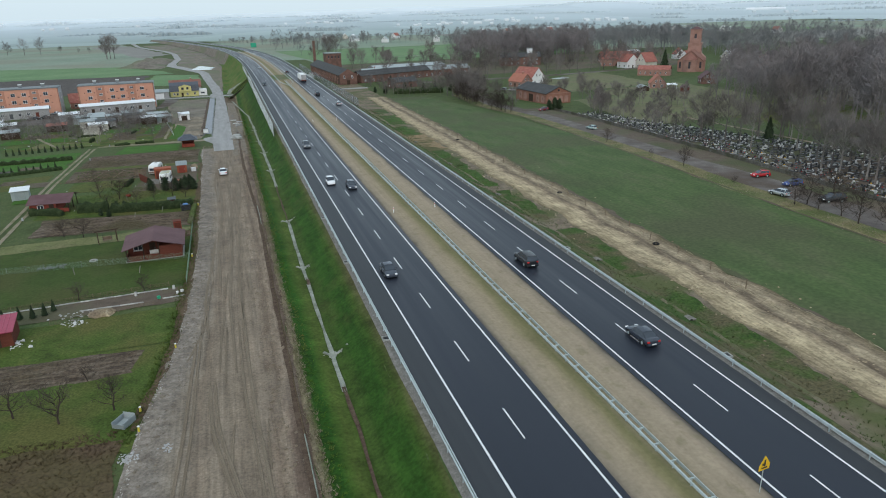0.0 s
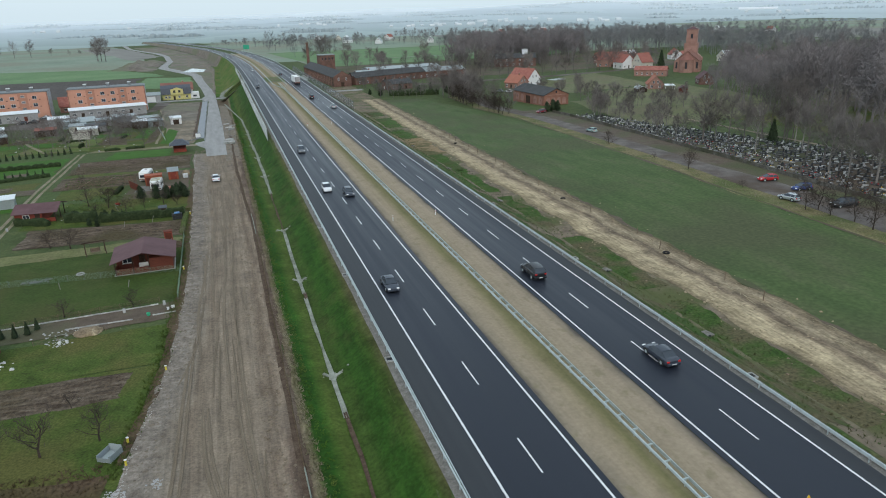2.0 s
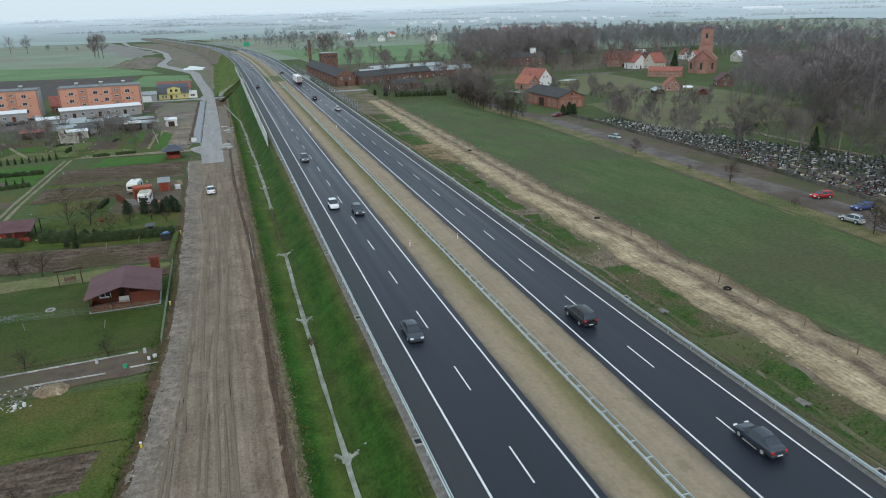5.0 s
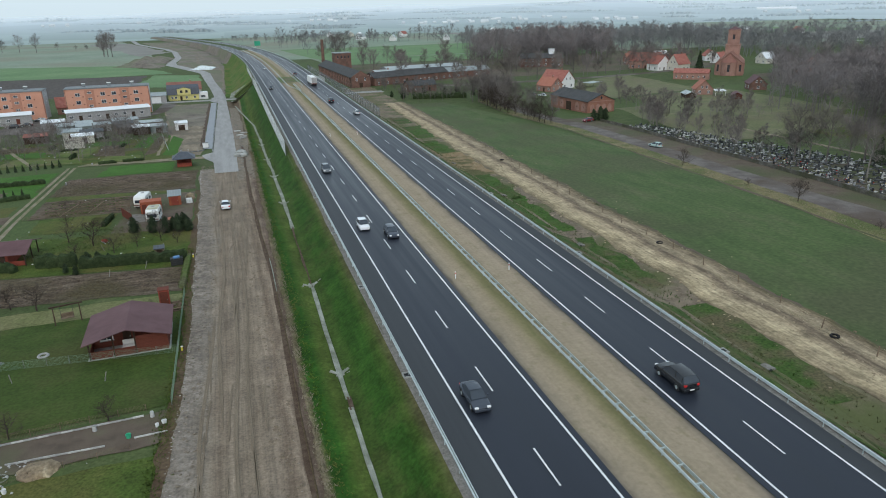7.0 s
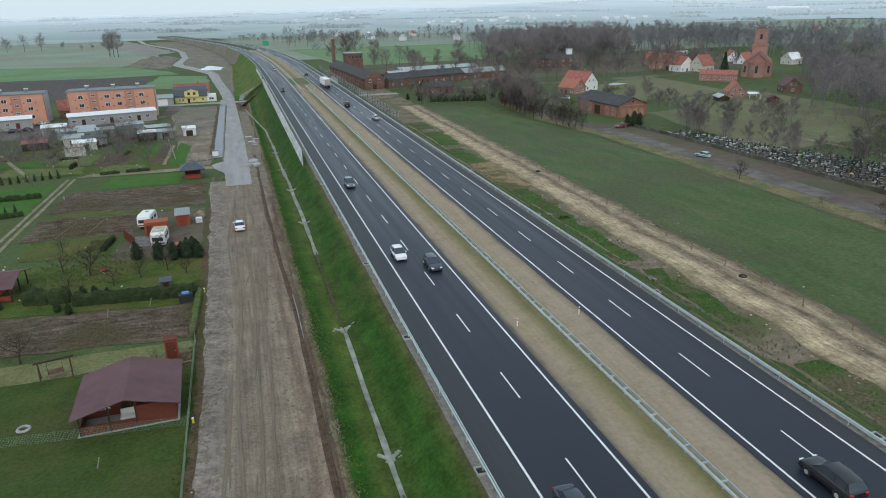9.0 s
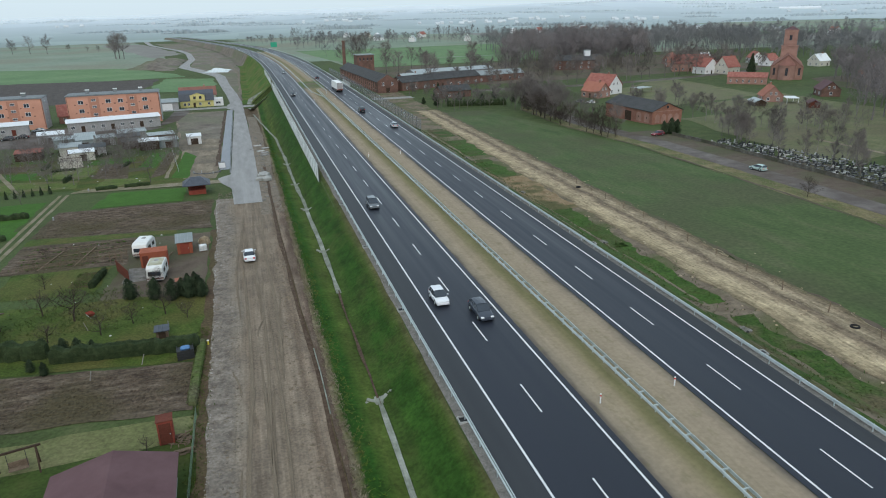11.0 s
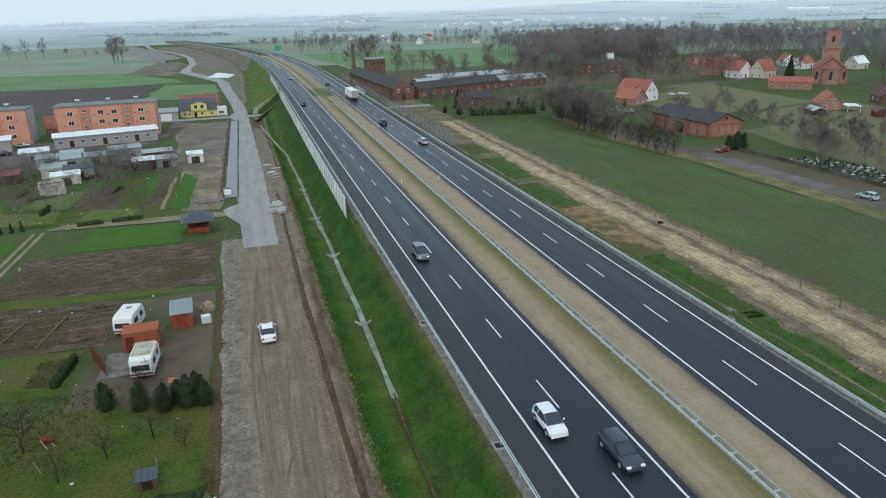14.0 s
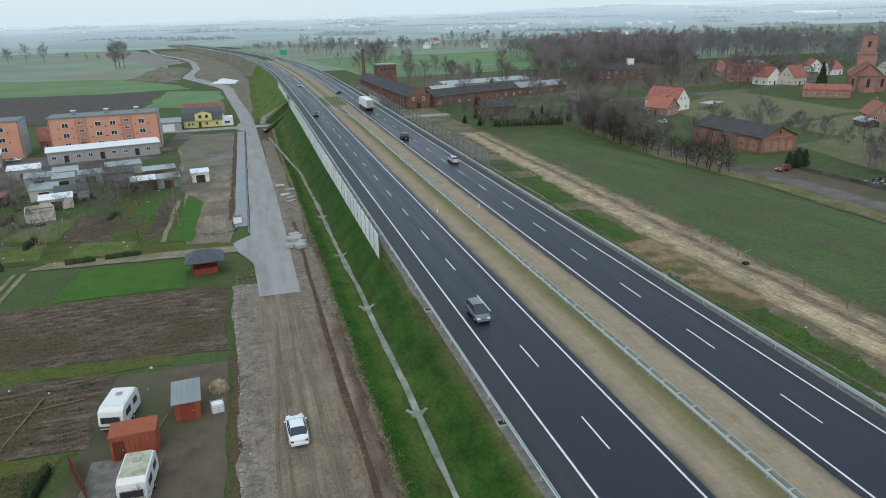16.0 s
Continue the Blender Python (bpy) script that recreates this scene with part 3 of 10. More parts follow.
def cyl(bm, x, y, z0, z1, r0, r1=None, n=10, axis="z"):
    r1 = r0 if r1 is None else r1
    q = bmesh.ops.create_cone(bm, cap_ends=True, segments=n, radius1=r0, radius2=r1, depth=z1 - z0)
    if axis == "z":
        m = Matrix.Translation((x, y, (z0 + z1) / 2))
    elif axis == "x":
        m = Matrix.Translation(((z0 + z1) / 2, x, y)) @ Matrix.Rotation(radians(90), 4, "Y")
    else:
        m = Matrix.Translation((x, (z0 + z1) / 2, y)) @ Matrix.Rotation(radians(-90), 4, "X")
    bmesh.ops.transform(bm, matrix=m, verts=q["verts"])
    return bm


def poly(bm, pts):
    return bm.faces.new([bm.verts.new(p) for p in pts])


def loft(bm, sections, close=False):
    """Skin between sections, each a list of points; open profiles."""
    rows = [[bm.verts.new(p) for p in s] for s in sections]
    for a, b in zip(rows, rows[1:]):
        for i in range(len(a) - (0 if close else 1)):
            j = (i + 1) % len(a)
            bm.faces.new((a[i], a[j], b[j], b[i]))
    if close:
        bm.faces.new(rows[0][::-1])
        bm.faces.new(rows[-1])
    return bm


def gable(bm, x0, x1, y0, y1, z0, z1, over=0.3, thick=0.15, along="x"):
    """A pitched roof of two slabs over the rectangle, ridge along one axis."""
    def pt(a, b, z):
        return (a, b, z) if along == "x" else (b, a, z)
    if along == "x":
        a0, a1, b0, b1 = x0 - over, x1 + over, y0, y1
    else:
        a0, a1, b0, b1 = y0 - over, y1 + over, x0, x1
    mid, half = (b0 + b1) / 2, (b1 - b0) / 2
    slope = (z1 - z0) / half
    for s in (-1, 1):
        e, ze = mid + s * (half + over), z0 - over * slope
        loft(bm, [[pt(a, mid, z1 + thick), pt(a, e, ze + thick), pt(a, e, ze), pt(a, mid, z1)] for a in (a0, a1)], close=True)
    return bm


def gable_wall(bm, x0, x1, y0, y1, z0, ze, zr, along="x"):
    """A closed body with gable ends."""
    if along == "x":
        m = (y0 + y1) / 2
        prof = [(y0, z0), (y1, z0), (y1, ze), (m, zr), (y0, ze)]
        loft(bm, [[(a, p, q) for p, q in prof] for a in (x0, x1)], close=True)
    else:
        m = (x0 + x1) / 2
        prof = [(x0, z0), (x1, z0), (x1, ze), (m, zr), (x0, ze)]
        loft(bm, [[(p, a, q) for p, q in prof] for a in (y0, y1)], close=True)
    bmesh.ops.recalc_face_normals(bm, faces=bm.faces)
    return bm


# ---- terrain ----
def lerp(y, pts):
    if y <= pts[0][0]:
        return pts[0][1]
    for (a, b), (c, d) in zip(pts, pts[1:]):
        if y <= c:
            return b + (d - b) * (y - a) / (c - a)
    return pts[-1][1]


def open_land(x, y):
    l = lerp(y, [(130, -2.5), (330, -8.3), (480, -9.5)])
    r = lerp(y, [(90, -2.4), (310, -8.3), (480, -9.5)])
    k = min(1, max(0, (x + 10) / 40))
    z = l + (r - l) * k
    far = max(0, min(1, (y - 1500) / 2500))
    side = max(0, min(1, (abs(x) - 700) / 2500))
    z += 34 * far * far * (3 - 2 * far) * (0.8 + 0.2 * math.sin(x * 0.0021 + 1)) + 3 * side
    return z


def bend(y):
    """How far the motorway has swung left of its straight line."""
    y = min(y, 1400)
    if y <= 900:
        return -max(0, y - 270) ** 3 / 7.0e6
    return -35.7 - 0.17 * (y - 900) - 0.00012 * (y - 900) ** 2


def heading(y):
    """Degrees by which the motorway points left of its straight line."""
    return math.degrees(math.atan((bend(y - 2) - bend(y + 2)) / 4))


def level(y):
    return lerp(y, [(500, 0), (1000, -5), (1300, -6.5)])


def ditch(y):
    return lerp(y, [(150, -12.7), (250, -13.4), (300, -17), (345, -20), (490, -18.5), (600, -14.5), (800, -13)])


def right_shift(y):
    return (-2.4 - open_land(60, min(y, 480))) * 2.1


UNDER0, UNDER1 = 352.0, 366.0


def ground_z(x, y):
    g = open_land(x, y)
    if y > 1350 or UNDER0 < y < UNDER1:
        return g
    u, h, d = x - bend(y), level(y), ditch(y)
    if u < d - 3.8 or u > 60:
        return g
    rf = 31 + right_shift(y) * 0.6
    knots = [(d - 3.8, g), (d - 1.0, g - 0.35), (d, g - 0.5), (d + 1.0, g - 0.3), (-8.4, h - 0.5), (-7.2, h - 0.12), (25.7, h - 0.12), (26.7, h - 0.4), (rf, g)]
    return lerp(u, knots)


def sheet(name, columns, ys, mat, lift=0.0, parent=None, relief=None):
    """A draped sheet: columns are functions of y (or numbers) giving x; relief(x, y, share of the width) adds to the height."""
    bm = bmesh.new()
    uv = bm.loops.layers.uv.new("across")
    rows = []
    for y in ys:
        row = []
        for j, c in enumerate(columns):
            x = c(y) if callable(c) else c
            up = relief(x, y, j / (len(columns) - 1)) if relief else 0.0
            row.append(bm.verts.new((x, y, ground_z(x, y) + lift + up)))
        rows.append(row)
    for a, b in zip(rows, rows[1:]):
        for i in range(len(a) - 1):
            f = bm.faces.new((a[i], a[i + 1], b[i + 1], b[i]))
            n = len(columns) - 1
            for lp, (p, q) in zip(f.loops, ((i, a), (i + 1, a), (i + 1, b), (i, b))):
                lp[uv].uv = (p / n, q[0].co.y * 0.1)
    return part(name, bm, mat, parent)


def wob(y, seed, amp=0.4, size=0.12):
    return amp * (noise.noise(Vector((y * size, seed * 7.3, 0.5))) * 1.4 + 0.5 * noise.noise(Vector((y * size * 4, seed * 3.1, 9.5))))


def steps(a, b, d):
    n = max(1, round((b - a) / d))
    return [a + (b - a) * i / n for i in range(n + 1)]


def strip(name, left, right, y0, y1, mat, lift, cols=4, step=3.0, amp=0.35, seed=1, parent=None, size=0.12, relief=None):
    """A band along the motorway between two x lines, with uneven edges."""
    fl = left if callable(left) else (lambda y: left + bend(y))
    fr = right if callable(right) else (lambda y: right + bend(y))
    cs = []
    for i in range(cols + 1):
        k = i / cols
        cs.append(lambda y, k=k: (fl(y) + wob(y, seed, amp, size)) * (1 - k) + (fr(y) + wob(y, seed + 5, amp, size)) * k)
    return sheet(name, cs, steps(y0, y1, step), mat, lift, parent, relief)


def patch(name, corners, mat, lift=0.05, n=10, amp=0.3, seed=3, parent=None, relief=None):
    """A draped four-cornered piece of ground with uneven edges."""
    a, b, c, d = [Vector((*p, 0)) for p in corners]
    bm = bmesh.new()
    rows = []
    for i in range(n + 1):
        row = []
        for j in range(n + 1):
            u, v = j / n, i / n
            p = (a * (1 - u) + b * u) * (1 - v) + (d * (1 - u) + c * u) * v
            if i in (0, n) or j in (0, n):
                p += Vector((wob(p.y + p.x * 2, seed, amp, 0.3), wob(p.x + p.y * 2, seed + 2, amp, 0.3), 0))
            up = relief(p.x, p.y) * min(1, 6 * u, 6 * (1 - u), 6 * v, 6 * (1 - v)) if relief else 0.0
            row.append(bm.verts.new((p.x, p.y, ground_z(p.x, p.y) + lift + up)))
        rows.append(row)
    for r, s in zip(rows, rows[1:]):
        for i in range(n):
            bm.faces.new((r[i], r[i + 1], s[i + 1], s[i]))
    bmesh.ops.recalc_face_normals(bm, faces=bm.faces)
    for f in bm.faces:
        if f.normal.z < 0:
            f.normal_flip()
    return part(name, bm, mat, parent)


def setting(ob, label="", category=""):
    return tagged(ob, label, category, "", "structure")


ys_ground = (steps(-300, -80, 20) + steps(-75, 350, 5) + [351.9, 352.1, 357, 361, 365.9, 366.1] + steps(370, 620, 10) + steps(640, 1340, 25))
def swung(k):
    return lambda y: k + bend(min(y, 1400)) * max(0, 1 - abs(k) / 2000)


cols_ground = [swung(k) for k in (-1400, -900, -600, -420, -300, -220, -170, -135, -110, -95, -80, -70, -60, -50, -42, -35)]
cols_ground += [(lambda y, k=k: ditch(y) + bend(y) + k) for k in (-7, -3.8, -1.0, 0.0, 1.0)]
cols_ground += [(lambda y, k=k: bend(y) + k) for k in (-8.4, -7.2, 4.5, 14.4, 25.7, 26.7)]
cols_ground += [lambda y: bend(y) + 31 + right_shift(y) * 0.6]
cols_ground += [swung(k) for k in (52, 60, 70, 80, 90, 100, 110, 125, 140, 160, 190, 230, 280, 350, 450, 600, 850, 1400)]
setting(sheet("ground", cols_ground, ys_ground, "land"), "grassland sloping gently away beside the motorway embankment", "ground")


# ---- motorway ----
def deck(name, u0, u1, y0, y1, mat, lift, cols=2, thick=None):
    bm = bmesh.new()
    rows = []
    for y in steps(y0, y1, 6):
        rows.append([bm.verts.new((bend(y) + u0 + (u1 - u0) * i / cols, y, level(y) + lift)) for i in range(cols + 1)])
    for a, b in zip(rows, rows[1:]):
        for i in range(cols):
            bm.faces.new((a[i], a[i + 1], b[i + 1], b[i]))
    return part(name, bm, mat)


road_l = setting(deck("road_towards", -3.95, 4.45, -200, 1340, "asphalt", 0.0), "dark damp asphalt carriageway with two lanes", "road")
road_r = setting(deck("road_away", 14.45, 22.85, -200, 1340, "asphalt", 0.0), "dark damp asphalt carriageway with two lanes", "road")
for u0, u1, ob in ((-6.45, -3.95, road_l), (22.85, 24.55, road_r)):
    s = deck("hard_shoulder", u0, u1, -200, 1340, "shoulder", 0.0)
    s.parent = ob
for u, ob in ((-3.75, road_l), (3.75, road_l), (15.16, road_r), (22.66, road_r)):
    s = deck("edge_line", u - 0.10, u + 0.10, -200, 1340, "paint", 0.012, 1)
    s.parent = ob
dash_mesh = None
for u, y_first, ob in ((0.0, 0.55, road_l), (18.91, 12.55, road_r)):
    for k in range(-8, 60):
        y = y_first + 14.28 * k
        if dash_mesh is None:
            d = part("lane_dash", boxes((-0.075, 0.075, -4.9, 0, 0.0, 0.013)), "paint", ob)
            dash_mesh = d.data
        else:
            d = new("lane_dash", dash_mesh)
            d.parent = ob
        d.matrix_basis = pose(u + bend(y), y, level(y), 0, 0, heading(y))
setting(strip("median_strip", 4.45, 14.45, -200, 700, "median_bands", 0.07, 6, 4, 0.0), "sandy median strip with sparse dry grass", "median")
setting(strip("median_far", 4.6, 14.3, 700, 1330, "land", 0.09, 3, 20, 0.0), "grassy median strip", "median")
setting(deck("median_on_bridge", 4.45, 14.45, 343, 375, "garden_rough", 0.0, 4), "grassy median strip across the bridge", "median")
setting(strip("gravel_shoulder_left", -7.45, -6.4, -200, 420, "gravel", 0.08, 3, 3, 0.12, 4), "grey gravel strip beside the guard rail", "verge")
setting(strip("gravel_shoulder_right", 24.5, 26.2, -200, 420, "gravel", 0.08, 3, 3, 0.12, 5), "grey gravel strip beside the guard rail", "verge")
setting(strip("embankment_grass", lambda y: ditch(y) - 4.7 + bend(y), -7.35, -200, 351, "bank_grass", 0.06, 16, 2, 0.3, 6), "bright green grass on the embankment slope", "grass")
setting(strip("embankment_grass_far", lambda y: ditch(y) - 3.2 + bend(y), -7.35, 367, 640, "verge_green", 0.4, 12, 5, 0.3, 6), "green grass on the embankment slope", "grass")
setting(strip("embankment_earth_far", lambda y: ditch(y) - 3.2 + bend(y), -7.35, 634, 1330, "site_earth", 0.45, 12, 8, 0.6, 7), "bare earth on the new embankment slope", "earth")


# ---- bands of ground beside the motorway ----
def dirt_left(y):
    return lerp(y, [(0, -33.6), (12, -32.9), (30, -30.3), (60, -28.9), (140, -29.6), (160, -30.2), (400, -31)])


def dirt_relief(x, y, k):
    loose = max(0.0, min(1.0, (0.3 - k) * 8)) * min(1.0, k * 20)
    rut = noise.noise(Vector((x * 1.7 + 2.0 * noise.noise(Vector((0, y * 0.02, 1))), y * 0.025, 2)))
    lump = noise.noise(Vector((x * 1.3, y * 1.1, 7))) + 0.6 * noise.noise(Vector((x * 3.1, y * 2.9, 4)))
    side = max(0.0, min(1.0, (k - 0.80) * 12)) * min(1.0, (1 - k) * 20)
    return 0.07 * abs(rut) + 0.13 * loose * max(0, lump + 0.15) + 0.09 * side * max(0, lump + 0.2)


setting(strip("dirt_road", dirt_left, lambda y: -17.1, -60, 166, "dirt_bands", 0.06, 44, 0.7, 0.30, 8, None, 0.2, dirt_relief), "pale rutted dirt road with loose lumpy edges", "dirt road")
setting(strip("dirt_road_behind", dirt_left, lambda y: -17.1, -200, -60, "dirt_bands", 0.06, 10, 3, 0.30, 8, None, 0.2), "pale rutted dirt road", "dirt road")
setting(strip("trampled_margin", lambda y: -21.6, lambda y: -17.1, 165, 330, "dirt_bands", 0.055, 10, 1.2, 0.4, 13, None, 0.2), "brown trampled earth between service road and ditch", "earth")


def wheel_track(points, width, seed, lift=0.13):
    """One tyre's shallow groove with raised rims, along a smooth line through the points."""
    def at(t):
        n = len(points) - 1
        i = min(n - 1, int(t * n))
        f = t * n - i
        p = [Vector(points[max(0, min(n, i + q))]) for q in (-1, 0, 1, 2)]
        return 0.5 * (2 * p[1] + (p[2] - p[0]) * f + (2 * p[0] - 5 * p[1] + 4 * p[2] - p[3]) * f * f + (3 * p[1] - p[0] - 3 * p[2] + p[3]) * f ** 3)
    bm = bmesh.new()
    n = 60
    rows = []
    for q in range(n + 1):
        t = q / n
        p, d = at(t), at(min(1, t + 0.01)) - at(max(0, t - 0.01))
        s = Vector((d.y, -d.x)).normalized()
        w = width * (0.5 + 0.12 * noise.noise(Vector((p.y * 0.8, seed, 1)))) * min(1, 0.15 + 6 * t, 0.15 + 6 * (1 - t))
        rows.append([(p.x + s.x * e * w, p.y + s.y * e * w, ground_z(p.x, p.y) + lift + dz) for e, dz in ((-1, 0), (-0.6, 0.03), (-0.3, 0.005), (0.3, 0.005), (0.6, 0.03), (1, 0))])
    return setting(part("wheel_rut", loft(bm, rows), "rut"), "damp curved wheel rut in the dirt road", "rut")


RUNS = (((-29.6, -8), (-28.6, 8), (-28.2, 20), (-27.8, 30)), ((-28.8, -8), (-27.9, 8), (-27.6, 22), (-27.2, 36)),
        ((-23.0, -6), (-24.6, 2), (-25.9, 10), (-26.2, 19)), ((-22.4, -6), (-24.0, 2), (-25.3, 10), (-25.7, 19)),
        ((-21.3, -10), (-22.0, 4), (-22.7, 16), (-22.9, 34)), ((-20.7, -10), (-21.4, 4), (-22.0, 18), (-22.3, 40)),
        ((-23.4, 20), (-23.8, 40), (-23.2, 62), (-23.6, 90)), ((-22.0, 26), (-22.4, 50), (-21.8, 72), (-22.2, 100)),
        ((-24.9, 44), (-25.3, 66), (-24.6, 88), (-25.1, 120)), ((-23.3, 70), (-22.8, 95), (-23.3, 120), (-23.0, 150)),
        ((-25.6, 100), (-26.1, 118), (-25.4, 132), (-24.6, 150)), ((-21.4, 84), (-21.2, 104), (-21.7, 130), (-21.4, 150)),
        ((-26.4, 30), (-27.0, 42), (-26.2, 58), (-25.8, 70)), ((-28.9, 24), (-27.6, 30), (-26.8, 36), (-26.6, 44)))
for i, run in enumerate(RUNS):
    wheel_track(run, (0.34, 0.28, 0.4)[i % 3], i)
rng = random.Random(5)
for i in range(20):
    x, y, L, d = rng.triangular(-28.0, -19.6, -23.5), rng.uniform(-12, 140), rng.uniform(4, 16), rng.uniform(-0.9, 0.9)
    x = max(x, dirt_left(y) + 3.2)
    wheel_track(((x, y), (x + d * 0.1, y + L * 0.33), (x + d * 0.45, y + L * 0.66), (x + d, y + L)), rng.choice((0.18, 0.24, 0.3)), 40 + i, 0.115 + 0.0004 * i)
setting(strip("boundary_earth", lambda y: dirt_left(y) - 0.7, lambda y: dirt_left(y) + 0.2, 12, 142, "scrub", 0.115, 3, 1.0, 0.35, 17, None, 0.3), "trodden brown earth along the garden boundary", "earth")


def trench_line(y):
    return lerp(y, [(84, -17.65), (101, -18.2), (133, -18.8), (165, -18.8)])


setting(strip("cable_trench", lambda y: trench_line(y) - 0.5, lambda y: trench_line(y) + 0.08, -120, 200, "trench", 0.145, 2, 2, 0.12, 14), "dark wet open trench line", "trench")

pipe = thing("drain_pipe", pose(0, 0, 0), "mud-covered brown pipe with pale lengths lying along a trench", "pipe")
for y0, y1, m in ((-110, -6, "scrub"), (-6, 6, "gutter"), (6, 76, "scrub"), (76, 90, "gutter"), (90, 165, "scrub")):
    bm = bmesh.new()
    loft(bm, [[(trench_line(y) + wob(y, 31, 0.12, 0.05) + 0.075 * math.cos(a), y, ground_z(trench_line(y), y) + 0.2 + 0.075 * math.sin(a)) for a in (0, 1.26, 2.51, 3.77, 5.03, 6.28)] for y in steps(y0, y1, 3)])
    part("tube", bm, m, pipe)

for y0, y1 in ((-40, 14), (44, 46.5), (77, 107)):
    setting(strip("ditch_bottom", lambda y: ditch(y) - 0.16, lambda y: ditch(y) + 0.16, y0, y1, "trench", 0.2, 2, 0.8, 0.14, 19), "thin dark wet line along the ditch bottom", "ditch")
gutter_line = thing("drain_channel", pose(0, 0, 0), "grey-green concrete drainage channel in a grassy ditch", "gutter")
for y0, y1 in ((13, 44.5), (46, 77.6), (106.0, 200), (200.5, 330)):
    bm = bmesh.new()
    rows = []
    for y in steps(y0, y1, 1.5):
        c = ditch(y) + wob(y, 33, 0.15, 0.05)
        rows.append([(c + dx * max(0.35, wd), y, ground_z(c, y) + dz) for dx, dz in ((-0.24, 0.20), (-0.20, 0.235), (-0.14, 0.20), (0.14, 0.20), (0.20, 0.235), (0.24, 0.20)) for wd in [1.05 + 0.9 * noise.noise(Vector((0, y * 0.12, 3))) + 0.4 * min(1, max(0, (y - 60) / 60))]])
    part("channel", loft(bm, rows), "gutter", gutter_line)
bm = boxes((-0.42, 0.42, -0.55, 0.45, 0.02, 0.22), (-0.2, 0.2, 0.45, 0.9, 0.05, 0.2), bevel=0.05)
for sx in (-1, 1):
    r = bmesh.ops.create_cube(bm, size=1)
    bmesh.ops.transform(bm, matrix=pose(sx * 0.68, 0.3, 0.22, 0, -sx * 14, sx * 32) @ Matrix.Diagonal((0.85, 0.36, 0.14, 1)), verts=r["verts"])
outlet = tagged(new("drain_outlet", None), "splash apron of pale concrete blocks in the ditch", "drain outlet", "drain outlets")
apron = part("apron", bm, "gutter", outlet)
spots = [21.6, 51.6, 77.8, 124.0, 151.8, 176, 203]
for i, y in enumerate(spots):
    m = pose(ditch(y), y, ground_z(ditch(y), y), 0, 0, 8 * (i % 3) - 8)
    if i == 0:
        outlet.matrix_basis = m
    else:
        copy_thing(outlet, m)

# right-hand bands
MAT["ochre"] = material("ochre_cut_sand", [(0.22, 0.145, 0.075), (0.32, 0.225, 0.13), (0.38, 0.29, 0.18)], 0.5, 0.3, bump=0.9, tint=(0.12, 0.12, 0.05), tint_scale=0.2)


def rs(k, f=1.0):
    return lambda y: k + right_shift(y) * f + bend(y) * 0.8


setting(strip("slope_earth", lambda y: 26.1 + bend(y), rs(37.0, 0.9), -200, 345, "earth_slope", 0.06, 8, 2.5, 0.4, 51), "bare brown earth slope with sparse weeds", "earth")
for i, (a, b, p, q, m) in enumerate(((-6, 24, 27.6, 35.2, "slope_green"), (29, 53, 27.8, 35.8, "slope_green"), (60, 82, 27.4, 34.4, "slope_green"), (86, 112, 26.9, 34.2, "bank_bright"), (110, 136, 26.9, 34.6, "bank_bright"), (166, 190, 27.2, 35.5, "bank_bright"), (196, 224, 28.5, 38.5, "bank_bright"), (232, 250, 29.5, 38.0, "slope_green"), (-80, -30, 27.5, 34, "slope_green"))):
    setting(strip("slope_grass", rs(p, 0.4), rs(q, 0.7), a, b, m, 0.10, 8, 0.8, 0.9, 60 + i, None, 0.25), "green grass patch on the earth slope", "grass")
setting(strip("ochre_cut", rs(27.6, 0.4), rs(36.0, 0.9), 135, 167, "ochre", 0.125, 8, 1.0, 0.6, 68, None, 0.2), "bare ochre sand cut into the slope", "earth")
setting(strip("rail_grass", lambda y: 26.0 + bend(y), lambda y: 26.9 + bend(y), -150, 345, "slope_green", 0.12, 2, 1.5, 0.25, 53), "thin green grass line behind the guard rail", "grass")
setting(strip("field_margin", rs(45.0), rs(46.4), -200, 310, "litter", 0.12, 3, 1.0, 0.6, 65, None, 0.25), "dead brown grass at the field margin", "grass")
def sand_relief(x, y, k):
    edge = min(1.0, k * 12, (1 - k) * 12)
    return edge * (0.10 * abs(noise.noise(Vector((x * 1.9, y * 0.09, 5)))) + 0.10 * max(0, noise.noise(Vector((x * 1.1, y * 0.7, 6)))) + 0.22 * max(0, min(1, (k - 0.66) * 9)) * (0.6 + 0.5 * noise.noise(Vector((0, y * 0.4, 8)))))


setting(strip("sand_band", rs(35.9), rs(45.9), -60, 306, "sand_bands", 0.10, 30, 0.9, 0.8, 54, None, 0.16, sand_relief), "churned pale sand strip along the field", "sand")
setting(strip("trampled_strip", rs(29.5, 0.8), rs(45.0), 302, 384, "earth_slope", 0.09, 8, 2, 0.8, 56, None, 0.2), "brown trampled earth behind the noise barrier", "earth")
setting(strip("crop_field", rs(45.2), lambda y: 81.5 + lerp(y, [(0, 0), (160, 2), (230, 1), (290, -6)]), -200, 296, "crop", 0.05, 12, 4, 0.5, 57), "green winter crop field with faint drill rows", "field")


def village_road(y):
    return lerp(y, [(-200, 85), (40, 87.5), (70, 88.2), (92, 89.2), (132, 92.4), (193, 96.4), (240, 95), (290, 101), (340, 118), (420, 150)])


